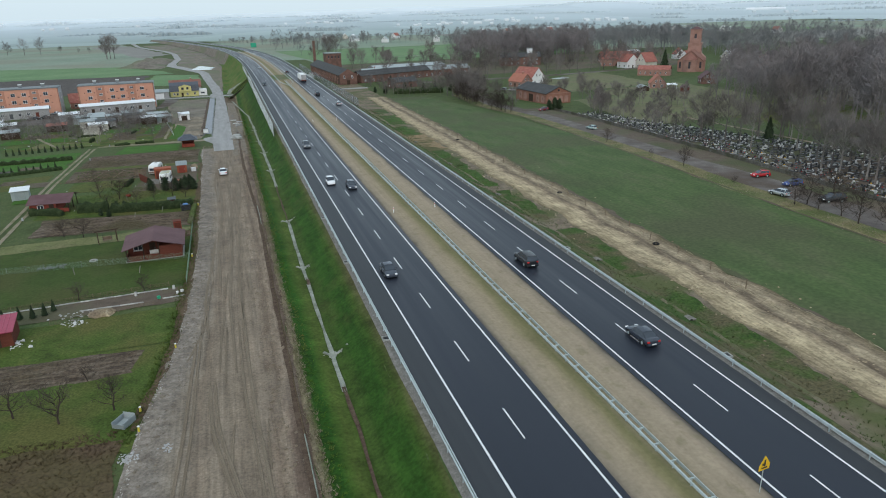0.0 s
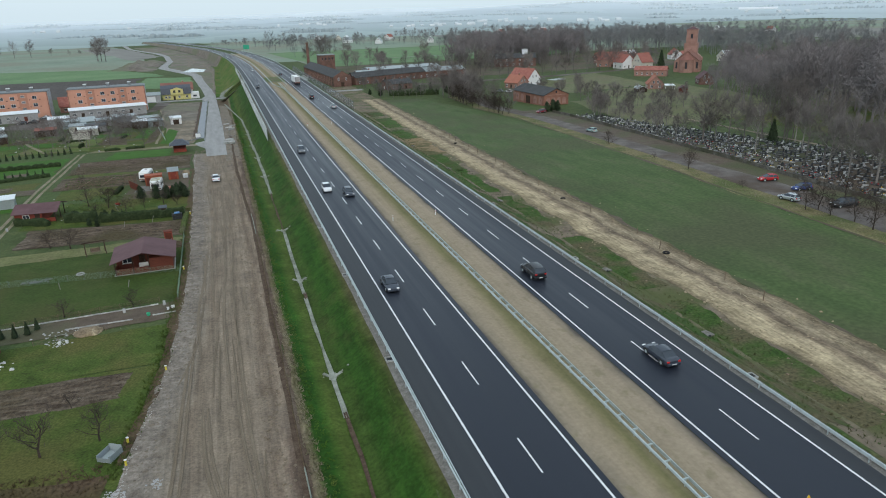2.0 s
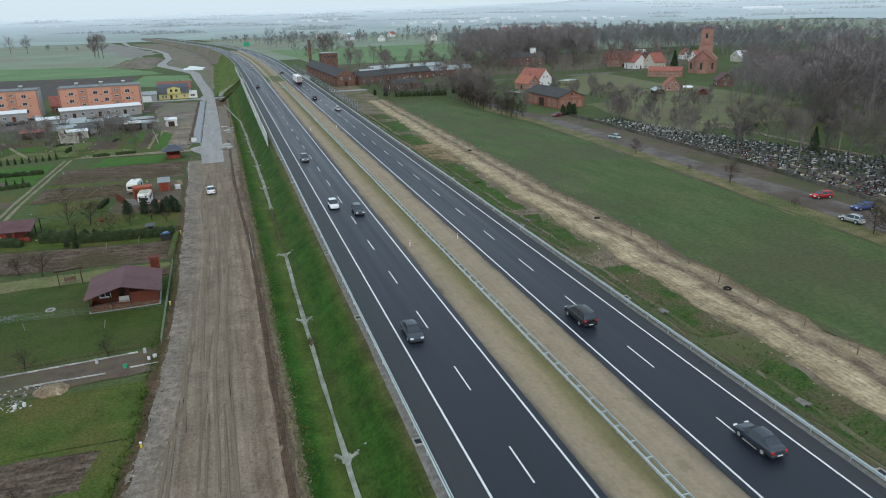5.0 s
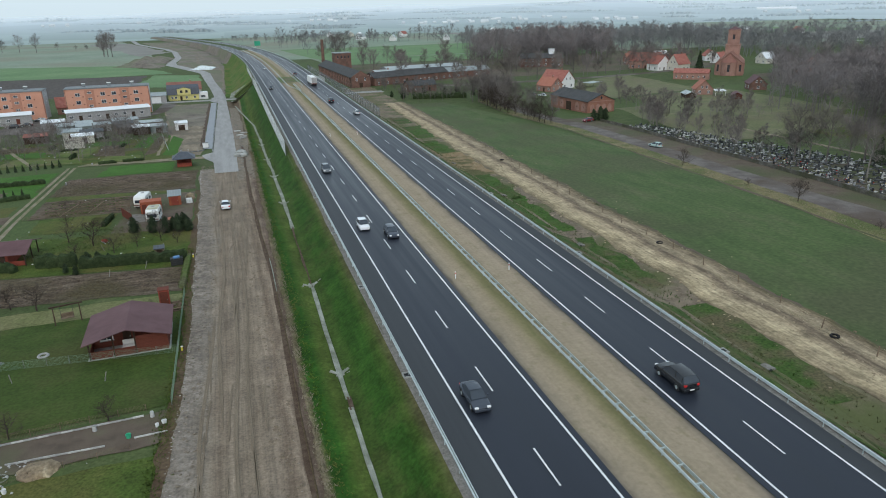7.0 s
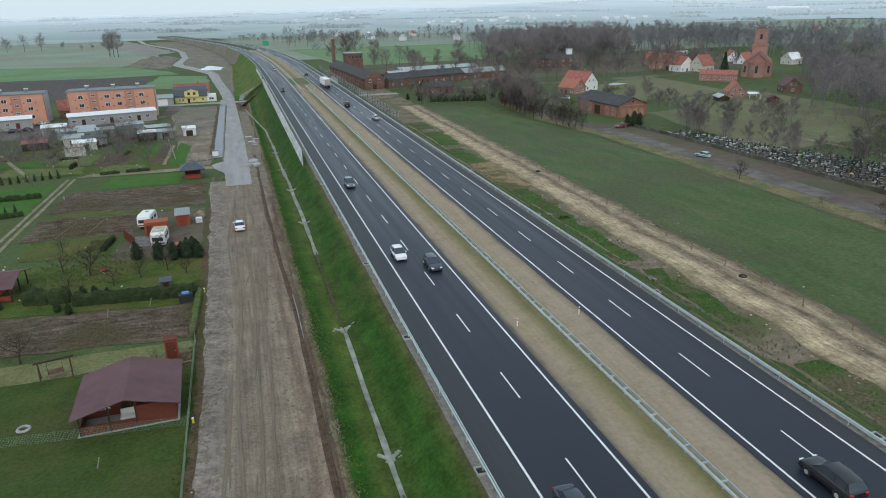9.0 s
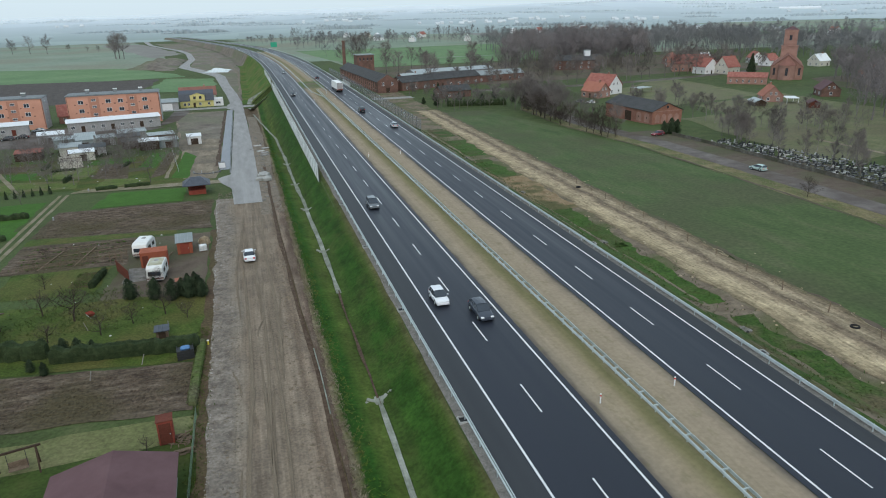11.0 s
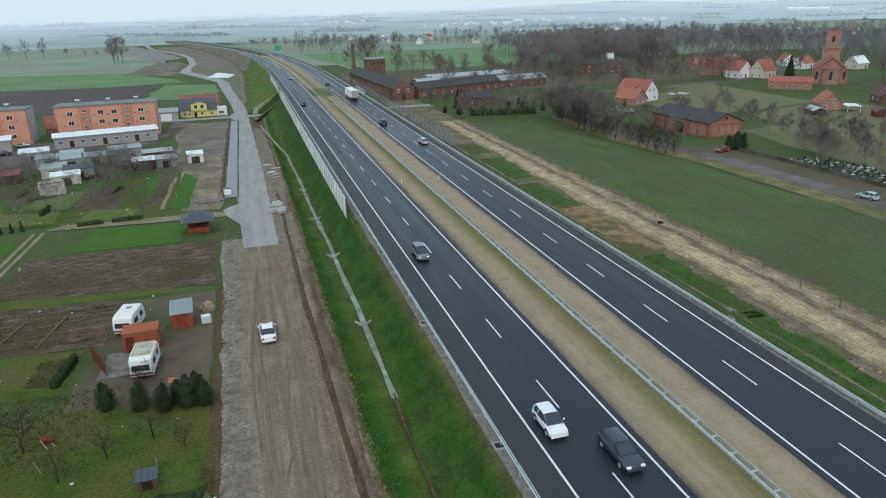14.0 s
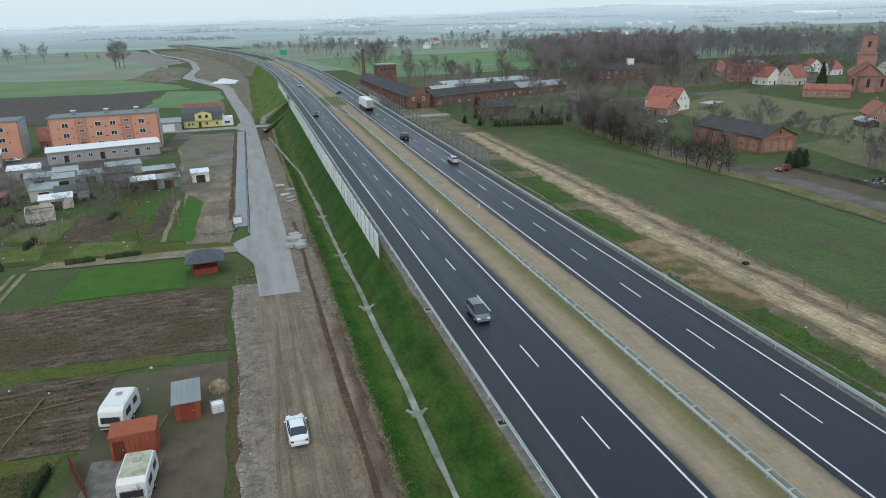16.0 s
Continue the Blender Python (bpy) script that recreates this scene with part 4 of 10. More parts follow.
setting(strip("road_verge", lambda y: village_road(y) - 10.5, lambda y: village_road(y) - 4.4, -200, 300, "dry_verge", 0.085, 4, 2, 0.6, 58), "tan and green grass verge beside the village road", "verge")
setting(strip("field_furrow", lambda y: village_road(y) - 10.6, lambda y: village_road(y) - 9.8, -200, 296, "litter", 0.10, 2, 2, 0.3, 158), "dark furrow at the edge of the crop field", "furrow")
setting(strip("village_road", lambda y: village_road(y) - 5, lambda y: village_road(y) + lerp(y, [(72, 3.6), (90, 1.2), (205, 1.2), (260, 2.5)]), -200, 420, "old_asphalt", 0.12, 4, 4, 0.25, 59), "worn greyish village road with patched edges", "road")
setting(strip("cemetery_bank", lambda y: village_road(y) + lerp(y, [(72, 3.4), (90, 1.0)]), lambda y: village_road(y) + 9.6, -60, 215, "litter", 0.09, 4, 3, 0.3, 71), "dark leaf-strewn bank below the cemetery wall", "bank")
setting(strip("cemetery_ground", lambda y: village_road(y) + 10, lambda y: village_road(y) + lerp(y, [(0, 60), (60, 46), (120, 26), (190, 8)]), -60, 190, "litter", 0.07, 8, 5, 0.5, 72), "dark trodden ground between graves", "ground cover")
setting(patch("park_lawn", ((150, 80), (330, 60), (330, 200), (150, 185)), "lawn", 0.06, 12, 1.5), "green park lawn behind the cemetery", "lawn")
setting(patch("church_meadow", ((140, 268), (215, 290), (225, 385), (150, 330)), "meadow_dull", 0.06, 12, 1.5), "green meadow between village houses", "meadow")
bm = bmesh.new()
rows = []
for k in steps(0, 1, 0.04):
    x, y = 96 + 215 * k, 372 + 62 * k * k - 26 * k
    rows.append([(x - 1.5, y - 4.5, ground_z(x, y) + 0.12), (x + 1.5, y + 4.5, ground_z(x, y) + 0.12)])
setting(part("cross_street", loft(bm, rows), "old_asphalt"), "grey village street lined by trees", "road")
setting(patch("park_path", ((131.4, 96), (133.2, 96), (138.4, 180), (136.6, 180)), "sand_pale", 0.12, 14, 0.2), "pale footpath behind the cemetery", "path")

# service road and its crossing under the motorway
setting(strip("service_road", lambda y: lerp(y, [(160, -26.5), (176, -27.0), (183, -29.5), (189, -30.5), (193, -27.4), (345, -27.0), (352, -30.4), (366, -30.4), (372, -29), (415, -31.3), (484, -36.3), (537, -40), (560, -46), (598, -58), (641, -71.5), (670, -72), (742, -69.5), (852, -79), (927, -93.5), (1010, -118.5), (1105, -144.5), (1253, -168), (1330, -190)]),
              lambda y: lerp(y, [(160, -20.8), (223, -21.2), (300, -22), (345, -22.8), (372, -23.2), (415, -25.4), (484, -30.3), (537, -33), (560, -37), (598, -48.5), (641, -62), (670, -64.5), (742, -63.3), (852, -73), (927, -87), (1010, -112), (1105, -138), (1253, -161), (1330, -182)]), 160, 1330, "new_asphalt", 0.13, 5, 1.5, 0.12, 80), "pale new service road surface", "road")
setting(strip("lay_by", lambda y: -30.2, lambda y: -27.75, 200, 346, "wet_bay", 0.135, 3, 3, 0.05, 82), "blue-grey paved lay-by beside the service road", "lay-by")
kerb_line = thing("kerb", pose(0, 0, 0), "pale concrete kerb beside the service road", "kerb")
kerb_mesh = None
for y in steps(196, 344, 2.0):
    if kerb_mesh is None:
        ob = part("kerb_stone", boxes((-0.12, 0.12, -0.97, 0.97, -0.1, 0.25), bevel=0.03), "stone_grey", kerb_line)
        kerb_mesh = ob.data
    else:
        ob = new("kerb_stone", kerb_mesh)
        ob.parent = kerb_line
    ob.matrix_basis = pose(-27.55, y, ground_z(-27.55, y))
setting(patch("garden_lane", ((-62, 185), (-28, 183), (-28, 187), (-60, 188.5)), "median", 0.12, 10, 0.5), "pale lane between gardens", "lane")
setting(patch("yard_ground", ((-38.2, 191.5), (-30.3, 190.5), (-30.3, 346), (-52, 344)), "sand_pale", 0.085, 24, 1.0, 5), "trampled sandy ground of a building plot", "earth")
setting(patch("yard_earth", ((-44, 262), (-31, 258), (-31, 345), (-51, 340)), "site_earth", 0.09, 10, 0.8), "bare brown building plot", "earth")
setting(patch("sand_track", ((-36.5, 204), (-33.0, 204), (-34.0, 252), (-36.2, 252)), "sand_pale", 0.14, 10, 0.5), "pale sandy vehicle track", "sand")
setting(strip("yard_edge", lambda y: -31.4, lambda y: -30.35, 206, 345, "trench", 0.13, 2, 1.5, 0.35, 206, None, 0.3), "dark heaped earth along the lay-by", "earth")
setting(patch("rubble_strip", ((-21, 150), (-16.8, 150), (-18, 320), (-22, 320)), "clods", 0.1, 14, 0.6), "rough broken earth beside the service road", "earth")
setting(patch("courtyard", ((-110, 270), (-84, 262), (-52, 300), (-100, 318)), "old_asphalt", 0.09, 10, 0.4), "grey asphalt courtyard", "yard")
setting(patch("side_lane", ((-56, 300), (-49, 318), (-46, 352), (-53, 352)), "old_asphalt", 0.11, 6, 0.3), "grey asphalt lane", "lane")
setting(patch("crossing_road", ((-60, 354.5), (60, 355.5), (60, 363), (-60, 361.5)), "new_asphalt", 0.10, 24, 0.3), "pale road passing under the motorway", "road")
def site_left(y):
    return lerp(y, [(380, -23.5), (484, -31), (537, -34), (598, -49), (641, -63), (742, -64), (852, -74), (1010, -112), (1200, -150)])


def spoil(x, y):
    """Heaps of stripped soil."""
    return max(0.0, 2.6 + 2.4 * noise.noise(Vector((x * 0.07, y * 0.03, 2))) + 0.8 * noise.noise(Vector((x * 0.3, y * 0.2, 5))))


setting(strip("building_site", site_left, lambda y: ditch(y) - 3 + bend(y), 380, 1150, "site_earth", 0.12, 10, 5, 1.2, 83, None, 0.05), "brown churned earth of a building site", "earth")
setting(patch("soil_heap", ((-112, 640), (-74, 612), (-70, 742), (-100, 770)), "site_earth", 0.1, 26, 3, 84, None, spoil), "long heap of stripped dark soil", "soil heap")
for i, (y0, y1, k, w) in enumerate(((405, 520, 0.75, 1.4), (520, 700, 0.82, 1.6), (650, 760, 0.45, 2.2), (700, 880, 0.6, 2.0), (860, 1010, 0.35, 2.5))):
    setting(strip("site_track", lambda y, k=k: site_left(y) * (1 - k) + (ditch(y) - 3 + bend(y)) * k, lambda y, k=k, w=w: site_left(y) * (1 - k) + (ditch(y) - 3 + bend(y)) * k + w, y0, y1, "clods", 0.16, 2, 6, 0.8, 86 + i, None, 0.06), "pale vehicle track across the building site", "track")
setting(patch("puddle_basin", ((-49, 578), (-33, 571), (-29, 596), (-42, 622)), "water", 0.3, 10, 1.6), "pale shallow pool on the building site", "pool")
setting(patch("far_crop", ((-420, 500), (-60, 551), (-108, 655), (-480, 755)), "young_crop", 0.1, 16, 4), "bright green crop field", "field")
setting(patch("far_plough", ((-300, 405), (-82, 405), (-78, 540), (-340, 560)), "soil_dark", 0.14, 12, 3), "dark ploughed field", "field")
setting(patch("bright_crop", ((-77, 448), (-38.5, 440), (-39.5, 526), (-74, 540)), "young_crop", 0.16, 10, 2), "bright green crop plot behind the flats", "field")
setting(patch("hazy_meadow", ((-560, 650), (-112, 700), (-230, 1180), (-640, 1180)), "hazed_grass", 0.1, 14, 5), "meadow beyond the building site, haze in its colour", "meadow")
setting(patch("site_edge", ((-106, 790), (-82, 860), (-160, 1150), (-215, 1150)), "hazed_plough", 0.11, 12, 5), "stripped soil beside the new motorway, paled for haze", "earth")
# land from here to the horizon carries haze in its base colour
setting(strip("far_land_west", lambda y: -1300, lambda y: bend(y) - 75, 640, 1335, "hazed_grass", 0.05, 12, 20, 0.0, 30), "grassland towards the horizon, coloured pale for haze", "fields")
setting(strip("far_land_east", lambda y: bend(y) + 64, lambda y: 1300, 600, 1335, "hazed_grass", 0.05, 12, 20, 0.0, 31), "grassland towards the horizon, coloured pale for haze", "fields")
FIELDS = ("hazed_grass", "hazed_grass", "hazed_plough", "young_crop", "hazed_grass")
rnd = random.Random(31)
for i in range(8):
    for j in range(3):
        x0, y0 = -1150 + i * 300, 640 + j * 190
        if -140 + bend(y0) < x0 + 150 < 170 + bend(y0) and j < 3:
            continue
        d = rnd.uniform(-25, 25)
        setting(patch("far_field", ((x0 + d, y0), (x0 + 292 + d, y0 + d), (x0 + 285 - d, y0 + 186 + d), (x0 - d, y0 + 184)), FIELDS[(i * 2 + j) % 5], 0.12 + 0.01 * j, 8, 4, 200 + i * 3 + j), "field beyond the village, coloured pale for haze", "field")
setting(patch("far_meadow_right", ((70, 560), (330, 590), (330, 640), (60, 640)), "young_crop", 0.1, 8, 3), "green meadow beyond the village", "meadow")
setting(patch("far_meadow_mid", ((20, 655), (170, 650), (110, 1150), (-60, 1150)), "hazed_grass", 0.1, 10, 3), "far meadow beside the motorway, haze in its colour", "meadow")

# the far country, far beyond the rest, with haze painted into its colours
def mesh_of_later(name, vs, fs, mat):
    me = bpy.data.meshes.new(name)
    me.from_pydata(vs, [], fs)
    me.materials.append(MAT[mat])
    return me



def painted_haze_material(name, stops, patches):
    """Far country with haze painted into its colour, paler and bluer with its distance from the village; patches: depth
    of the field pattern.
    """
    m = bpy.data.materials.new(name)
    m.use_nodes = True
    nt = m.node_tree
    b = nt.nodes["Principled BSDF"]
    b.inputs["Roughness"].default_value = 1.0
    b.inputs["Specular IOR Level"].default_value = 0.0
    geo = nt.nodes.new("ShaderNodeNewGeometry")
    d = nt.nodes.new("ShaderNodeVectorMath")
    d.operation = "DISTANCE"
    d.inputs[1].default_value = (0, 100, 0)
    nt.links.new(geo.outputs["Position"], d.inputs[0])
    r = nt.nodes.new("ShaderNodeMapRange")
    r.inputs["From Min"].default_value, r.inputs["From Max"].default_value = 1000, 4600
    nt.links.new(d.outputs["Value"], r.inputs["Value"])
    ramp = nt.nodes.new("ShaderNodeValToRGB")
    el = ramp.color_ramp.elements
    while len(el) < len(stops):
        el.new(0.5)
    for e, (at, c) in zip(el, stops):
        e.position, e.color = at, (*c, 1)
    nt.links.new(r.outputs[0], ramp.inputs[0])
    mp = nt.nodes.new("ShaderNodeMapping")
    mp.inputs["Scale"].default_value = (1, 0.45, 1)
    nt.links.new(geo.outputs["Position"], mp.inputs["Vector"])
    v = nt.nodes.new("ShaderNodeTexVoronoi")
    v.inputs["Scale"].default_value = 0.0042
    nt.links.new(mp.outputs[0], v.inputs["Vector"])
    sep = nt.nodes.new("ShaderNodeSeparateXYZ")
    nt.links.new(v.outputs["Color"], sep.inputs[0])
    # field contrast drops with distance too, as part of the painted haze
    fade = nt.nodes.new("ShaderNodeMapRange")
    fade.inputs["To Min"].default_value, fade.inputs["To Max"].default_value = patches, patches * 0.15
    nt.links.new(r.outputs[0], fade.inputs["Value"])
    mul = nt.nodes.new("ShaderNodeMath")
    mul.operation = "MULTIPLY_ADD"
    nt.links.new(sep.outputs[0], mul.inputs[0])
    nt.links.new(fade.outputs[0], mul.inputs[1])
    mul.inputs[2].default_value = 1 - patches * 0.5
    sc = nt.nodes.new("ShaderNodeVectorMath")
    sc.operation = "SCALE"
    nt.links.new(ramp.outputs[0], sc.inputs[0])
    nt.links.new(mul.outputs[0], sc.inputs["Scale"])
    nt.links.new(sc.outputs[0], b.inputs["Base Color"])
    return m


MAT["far_render"] = plain("pale_far_render", (0.58, 0.62, 0.65), 0.9, 0, 0.12, 0.01)
# ramps run from field green to near sky colour: haze put into base colour
MAT["distance"] = painted_haze_material("far_country_haze_painted", [(0.0, (0.25, 0.305, 0.285)), (0.12, (0.315, 0.375, 0.375)), (0.3, (0.40, 0.46, 0.485)), (0.6, (0.52, 0.58, 0.62)), (1.0, (0.72, 0.77, 0.80))], 0.18)
MAT["distance_wood"] = painted_haze_material("far_woodland_haze_painted", [(0.0, (0.19, 0.225, 0.23)), (0.12, (0.25, 0.295, 0.31)), (0.3, (0.35, 0.405, 0.432)), (0.6, (0.48, 0.54, 0.58)), (1.0, (0.69, 0.74, 0.775))], 0.1)


def far_height(x, y):
    """Height of the far country: flat fields, then low hills, higher towards the east."""
    r = math.hypot(x, y - 100)
    k = max(0.0, min(1.0, (r - 1900) / 2700))
    n = noise.noise(Vector((x * 0.0009, y * 0.0009, 3.0))) + 0.5 * noise.noise(Vector((x * 0.0026, y * 0.0026, 8.0)))
    east = max(0.0, min(1.0, (x / r + 0.25) / 0.8))
    return -9.2 + k * (26 + 44 * east + (14 + 16 * east) * n)


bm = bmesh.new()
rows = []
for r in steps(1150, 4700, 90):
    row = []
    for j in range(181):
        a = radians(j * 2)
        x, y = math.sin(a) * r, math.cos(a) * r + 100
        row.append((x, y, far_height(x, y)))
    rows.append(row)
setting(part("backdrop", loft(bm, rows), "distance"), "far fields and low hills on the horizon, haze painted in", "distance")
rnd = random.Random(8)
vs, fs = [], []
for _ in range(130):
    a, r = radians(rnd.uniform(-42, 75)), 1500 + 2600 * rnd.random() ** 0.8
    L, h = rnd.uniform(40, 380), rnd.uniform(5, 10)
    cx, cy, t = math.sin(a) * r, math.cos(a) * r + 100, rnd.uniform(-0.3, 0.3) - a
    n = int(L / 6)
    for i in range(n):
        x = cx + math.cos(t) * (i - n / 2) * 6 + rnd.uniform(-3, 3)
        y = cy + math.sin(t) * (i - n / 2) * 6 + rnd.uniform(-9, 9)
        z = far_height(x, y) - 0.5
        w, hh = rnd.uniform(4, 7), h * rnd.uniform(0.45, 1.15) * min(1, 0.35 + 3 * i / n, 0.35 + 3 * (n - i) / n)
        i0 = len(vs)
        for q in range(6):
            b6 = q * 1.047
            vs.append((x + math.cos(b6) * w, y + math.sin(b6) * w, z))
            vs.append((x + math.cos(b6) * w * rnd.uniform(0.6, 0.95), y + math.sin(b6) * w * 0.7, z + hh * rnd.uniform(0.5, 0.85)))
        vs.append((x, y, z + hh))
        for q in range(6):
            p = (q + 1) % 6
            fs.append((i0 + 2 * q, i0 + 2 * p, i0 + 2 * p + 1, i0 + 2 * q + 1))
            fs.append((i0 + 2 * q + 1, i0 + 2 * p + 1, i0 + 12))
tagged(new("far_woods", mesh_of_later("far_woods", vs, fs, "distance_wood")), "strips of woodland far off, haze painted into their colour", "trees", "", "stuff")
# white houses and a long greenhouse of far villages
rnd = random.Random(9)
vs, fs = [], []
for ax, r, n in ((19, 1900, 16), (24, 2050, 9), (8, 2300, 7), (33, 2000, 8), (-12, 2500, 5), (45, 2300, 5)):
    for _ in range(n):
        a, q = radians(ax + rnd.gauss(0, 2.2)), r + rnd.gauss(0, 60)
        x, y = math.sin(a) * q, math.cos(a) * q + 100
        z, w, d, h = far_height(x, y) - 0.3, rnd.uniform(4, 9), rnd.uniform(3, 5), rnd.uniform(3, 5)
        i0 = len(vs)
        vs += [(x + sx * w, y + sy * d, z + zz) for zz in (0, h) for sx, sy in ((-1, -1), (1, -1), (1, 1), (-1, 1))] + [(x - w, y, z + h + 3), (x + w, y, z + h + 3)]
        fs += [tuple(i0 + k for k in f) for f in ((0, 1, 5, 4), (1, 2, 6, 5), (2, 3, 7, 6), (3, 0, 4, 7), (4, 5, 9, 8), (6, 7, 8, 9), (5, 6, 9), (7, 4, 8))]
tagged(new("far_houses", mesh_of_later("far_houses", vs, fs, "far_render")), "pale houses of distant villages", "houses", "", "stuff")
a = radians(43.5)
green_x, green_y = math.sin(a) * 2600, math.cos(a) * 2600 + 100
glasshouse = thing("greenhouse", pose(green_x, green_y, far_height(green_x, green_y), 0, 0, -43), "long pale glasshouse on a far hillside", "greenhouse")
part("glass_roof", gable(bmesh.new(), -62, 62, -14, 14, 3, 7, 0.3, 0.3), "roof_light", glasshouse)
part("glass_wall", boxes((-62, 62, -14, 14, -2, 3.1)), "roof_light", glasshouse)


# ---- steel guard rails, barriers and bridge ----
W_BEAM = [(0.0, 0.45), (0.09, 0.50), (0.09, 0.56), (0.03, 0.60), (0.09, 0.64), (0.09, 0.70), (0.0, 0.75)]


def beam(u, side, y0, y1, parent, name="rail"):
    bm = bmesh.new()
    rows = []
    for y in steps(y0, y1, 8):
        rows.append([(bend(y) + u + side * dx, y, level(y) + z) for dx, z in W_BEAM] + [(bend(y) + u - side * 0.02, y, level(y) + z) for _, z in W_BEAM[::-1]])
    bmesh.ops.recalc_face_normals(bm, faces=loft(bm, rows, close=True).faces)
    return part(name, bm, "zinc", parent)


def rail_posts(u, y0, y1, gap, parent, mesh=None):
    n = 0
    for y in steps(y0, y1, gap):
        if mesh is None:
            ob = part("post", boxes((-0.05, 0.05, -0.03, 0.03, -0.35, 0.72)), "zinc", parent)
            mesh = ob.data
        else:
            ob = new("post", mesh)
            ob.parent = parent
        ob.matrix_basis = pose(u + bend(y), y, level(y))
    return mesh


def joined(u, y0, y1, gap, dims, parent, name, mat="zinc"):
    bm = bmesh.new()
    for y in steps(y0, y1, gap):
        x0, x1, z0, z1, d = dims
        box(bm, bend(y) + u + x0, bend(y) + u + x1, y - d, y + d, level(y) + z0, level(y) + z1)
    ob = part(name, bm, mat, parent)
    ob["kind"] = "stuff"
    return ob


rail_left = thing("guard_rail", pose(0, 0, 0), "galvanised steel guard rail at the motorway edge", "guard rail", "guard rails")
beam(-6.75, 1, -120, 760, rail_left)
part("top_rail", loft(bmesh.new(), [[(bend(y) - 6.98, y, 0.70), (bend(y) - 6.98, y, 0.74), (bend(y) - 6.86, y, 0.74), (bend(y) - 6.86, y, 0.70)] for y in steps(-120, 330, 8)], close=True), "zinc", rail_left)
pm = rail_posts(-6.83, -60, 260, 4.0, rail_left)
joined(-6.83, 264, 760, 4, (-0.05, 0.05, -0.2, 0.72, 0.03), rail_left, "distant_posting")
rail_right = thing("guard_rail", pose(0, 0, 0), "galvanised steel guard rail at the motorway edge", "guard rail", "guard rails")
beam(24.75, -1, -120, 760, rail_right)
rail_posts(24.83, -60, 260, 4.0, rail_right, pm)
joined(24.83, 264, 760, 4, (-0.05, 0.05, -0.2, 0.72, 0.03), rail_right, "distant_posting")
# low second rail with a pale kerb behind the right-hand rail
setting(deck("kerb_channel", 25.15, 25.5, -120, 420, "concrete", 0.06, 2), "pale concrete channel behind the guard rail", "kerb")

rail_mid = thing("median_barrier", pose(0, 0, 0), "double galvanised guard rail with cross ties on the median", "guard rail")
beam(9.2, -1, -120, 330, rail_mid)
beam(9.8, 1, -120, 330, rail_mid)
tie = None
for y in steps(-60, 280, 2.3):
    if tie is None:
        ob = part("cross_tie", boxes((-0.29, 0.29, -0.05, 0.05, 0.60, 0.72), (-0.05, 0.05, -0.03, 0.03, -0.3, 0.62)), "zinc", rail_mid)
        tie = ob.data
    else:
        ob = new("cross_tie", tie)
        ob.parent = rail_mid
    ob.matrix_basis = pose(9.5 + bend(y), y, level(y))
rail_mid2 = thing("median_barrier", pose(0, 0, 0), "two guard rails spreading apart round the bridge piers", "guard rail")
beam(6.2, -1, 322, 700, rail_mid2)
beam(12.8, 1, 322, 700, rail_mid2)
joined(6.2, 322, 700, 4, (-0.05, 0.05, -0.2, 0.7, 0.03), rail_mid2, "distant_posting")
joined(12.8, 322, 700, 4, (-0.05, 0.05, -0.2, 0.7, 0.03), rail_mid2, "distant_posting")
bm = bmesh.new()
for s, u1 in ((-1, 6.2), (1, 12.8)):
    loft(bm, [[(bend(y) + u + 0.05 * s, y, 0.45), (bend(y) + u, y, 0.6), (bend(y) + u + 0.05 * s, y, 0.75)] for y, u in ((300, 9.5), (323, u1))])
part("rail", bm, "zinc", rail_mid2)


def noise_wall(name, u, side, y0, y1, z_top, z_low, gap, mat, label):
    wall = thing(name, pose(0, 0, 0), label, "noise barrier", "noise barriers")
    post_mesh = panel_mesh = None
    ys = steps(y0, y1, gap)
    d = (y1 - y0) / (len(ys) - 1)
    for i, y in enumerate(ys):
        turn = heading(y)
        if post_mesh is None:
            ob = part("post", boxes((-0.09, 0.09, -0.1, 0.1, z_low, z_top + 0.06)), "stone_grey" if mat != "smoked" else "smoked", wall)
            post_mesh = ob.data
        else:
            ob = new("post", post_mesh)
            ob.parent = wall
        ob.matrix_basis = pose(u + bend(y), y, level(y), 0, 0, turn)
        if i == len(ys) - 1:
            break
        if panel_mesh is None:
            rows = [(-0.05, 0.05, 0.10, d - 0.10, z_low + (z_top - z_low) * k / 4 + 0.01, z_low + (z_top - z_low) * (k + 1) / 4 - 0.01) for k in range(4)]
            ob = part("panel", boxes(*rows, bevel=0.015), mat, wall)
            panel_mesh = ob.data
        else:
            ob = new("panel", panel_mesh)
            ob.parent = wall
        ob.matrix_basis = pose(u + bend(y), y, level(y), 0, 0, turn)
    return wall


noise_wall("noise_barrier", -8.75, -1, 162.5, 350, 2.9, -2.2, 4.0, "noise_panel", "pale grey panelled noise barrier along the embankment")
noise_wall("noise_barrier", -8.5, -1, 368, 432, 2.4, -1.6, 4.0, "noise_panel", "pale grey panelled noise barrier along the embankment")
noise_wall("noise_barrier", 27.0, 1, 214, 420, 3.0, -1.0, 5.0, "smoked", "dark grey noise barrier along the embankment")

bridge = thing("road_bridge", pose(bend(359), 359, 0), "concrete motorway bridge over a side road", "bridge")
part("deck_slab", boxes((-8.6, 27.2, -11.5, 11.5, -1.35, -0.03), bevel=0.05), "concrete", bridge)
part("abutment", boxes((-8.4, 27.0, -9.5, -7.0, -9.6, -1.35)), "concrete", bridge)
part("abutment", boxes((-8.4, 27.0, 7.0, 9.5, -9.6, -1.35)), "concrete", bridge)
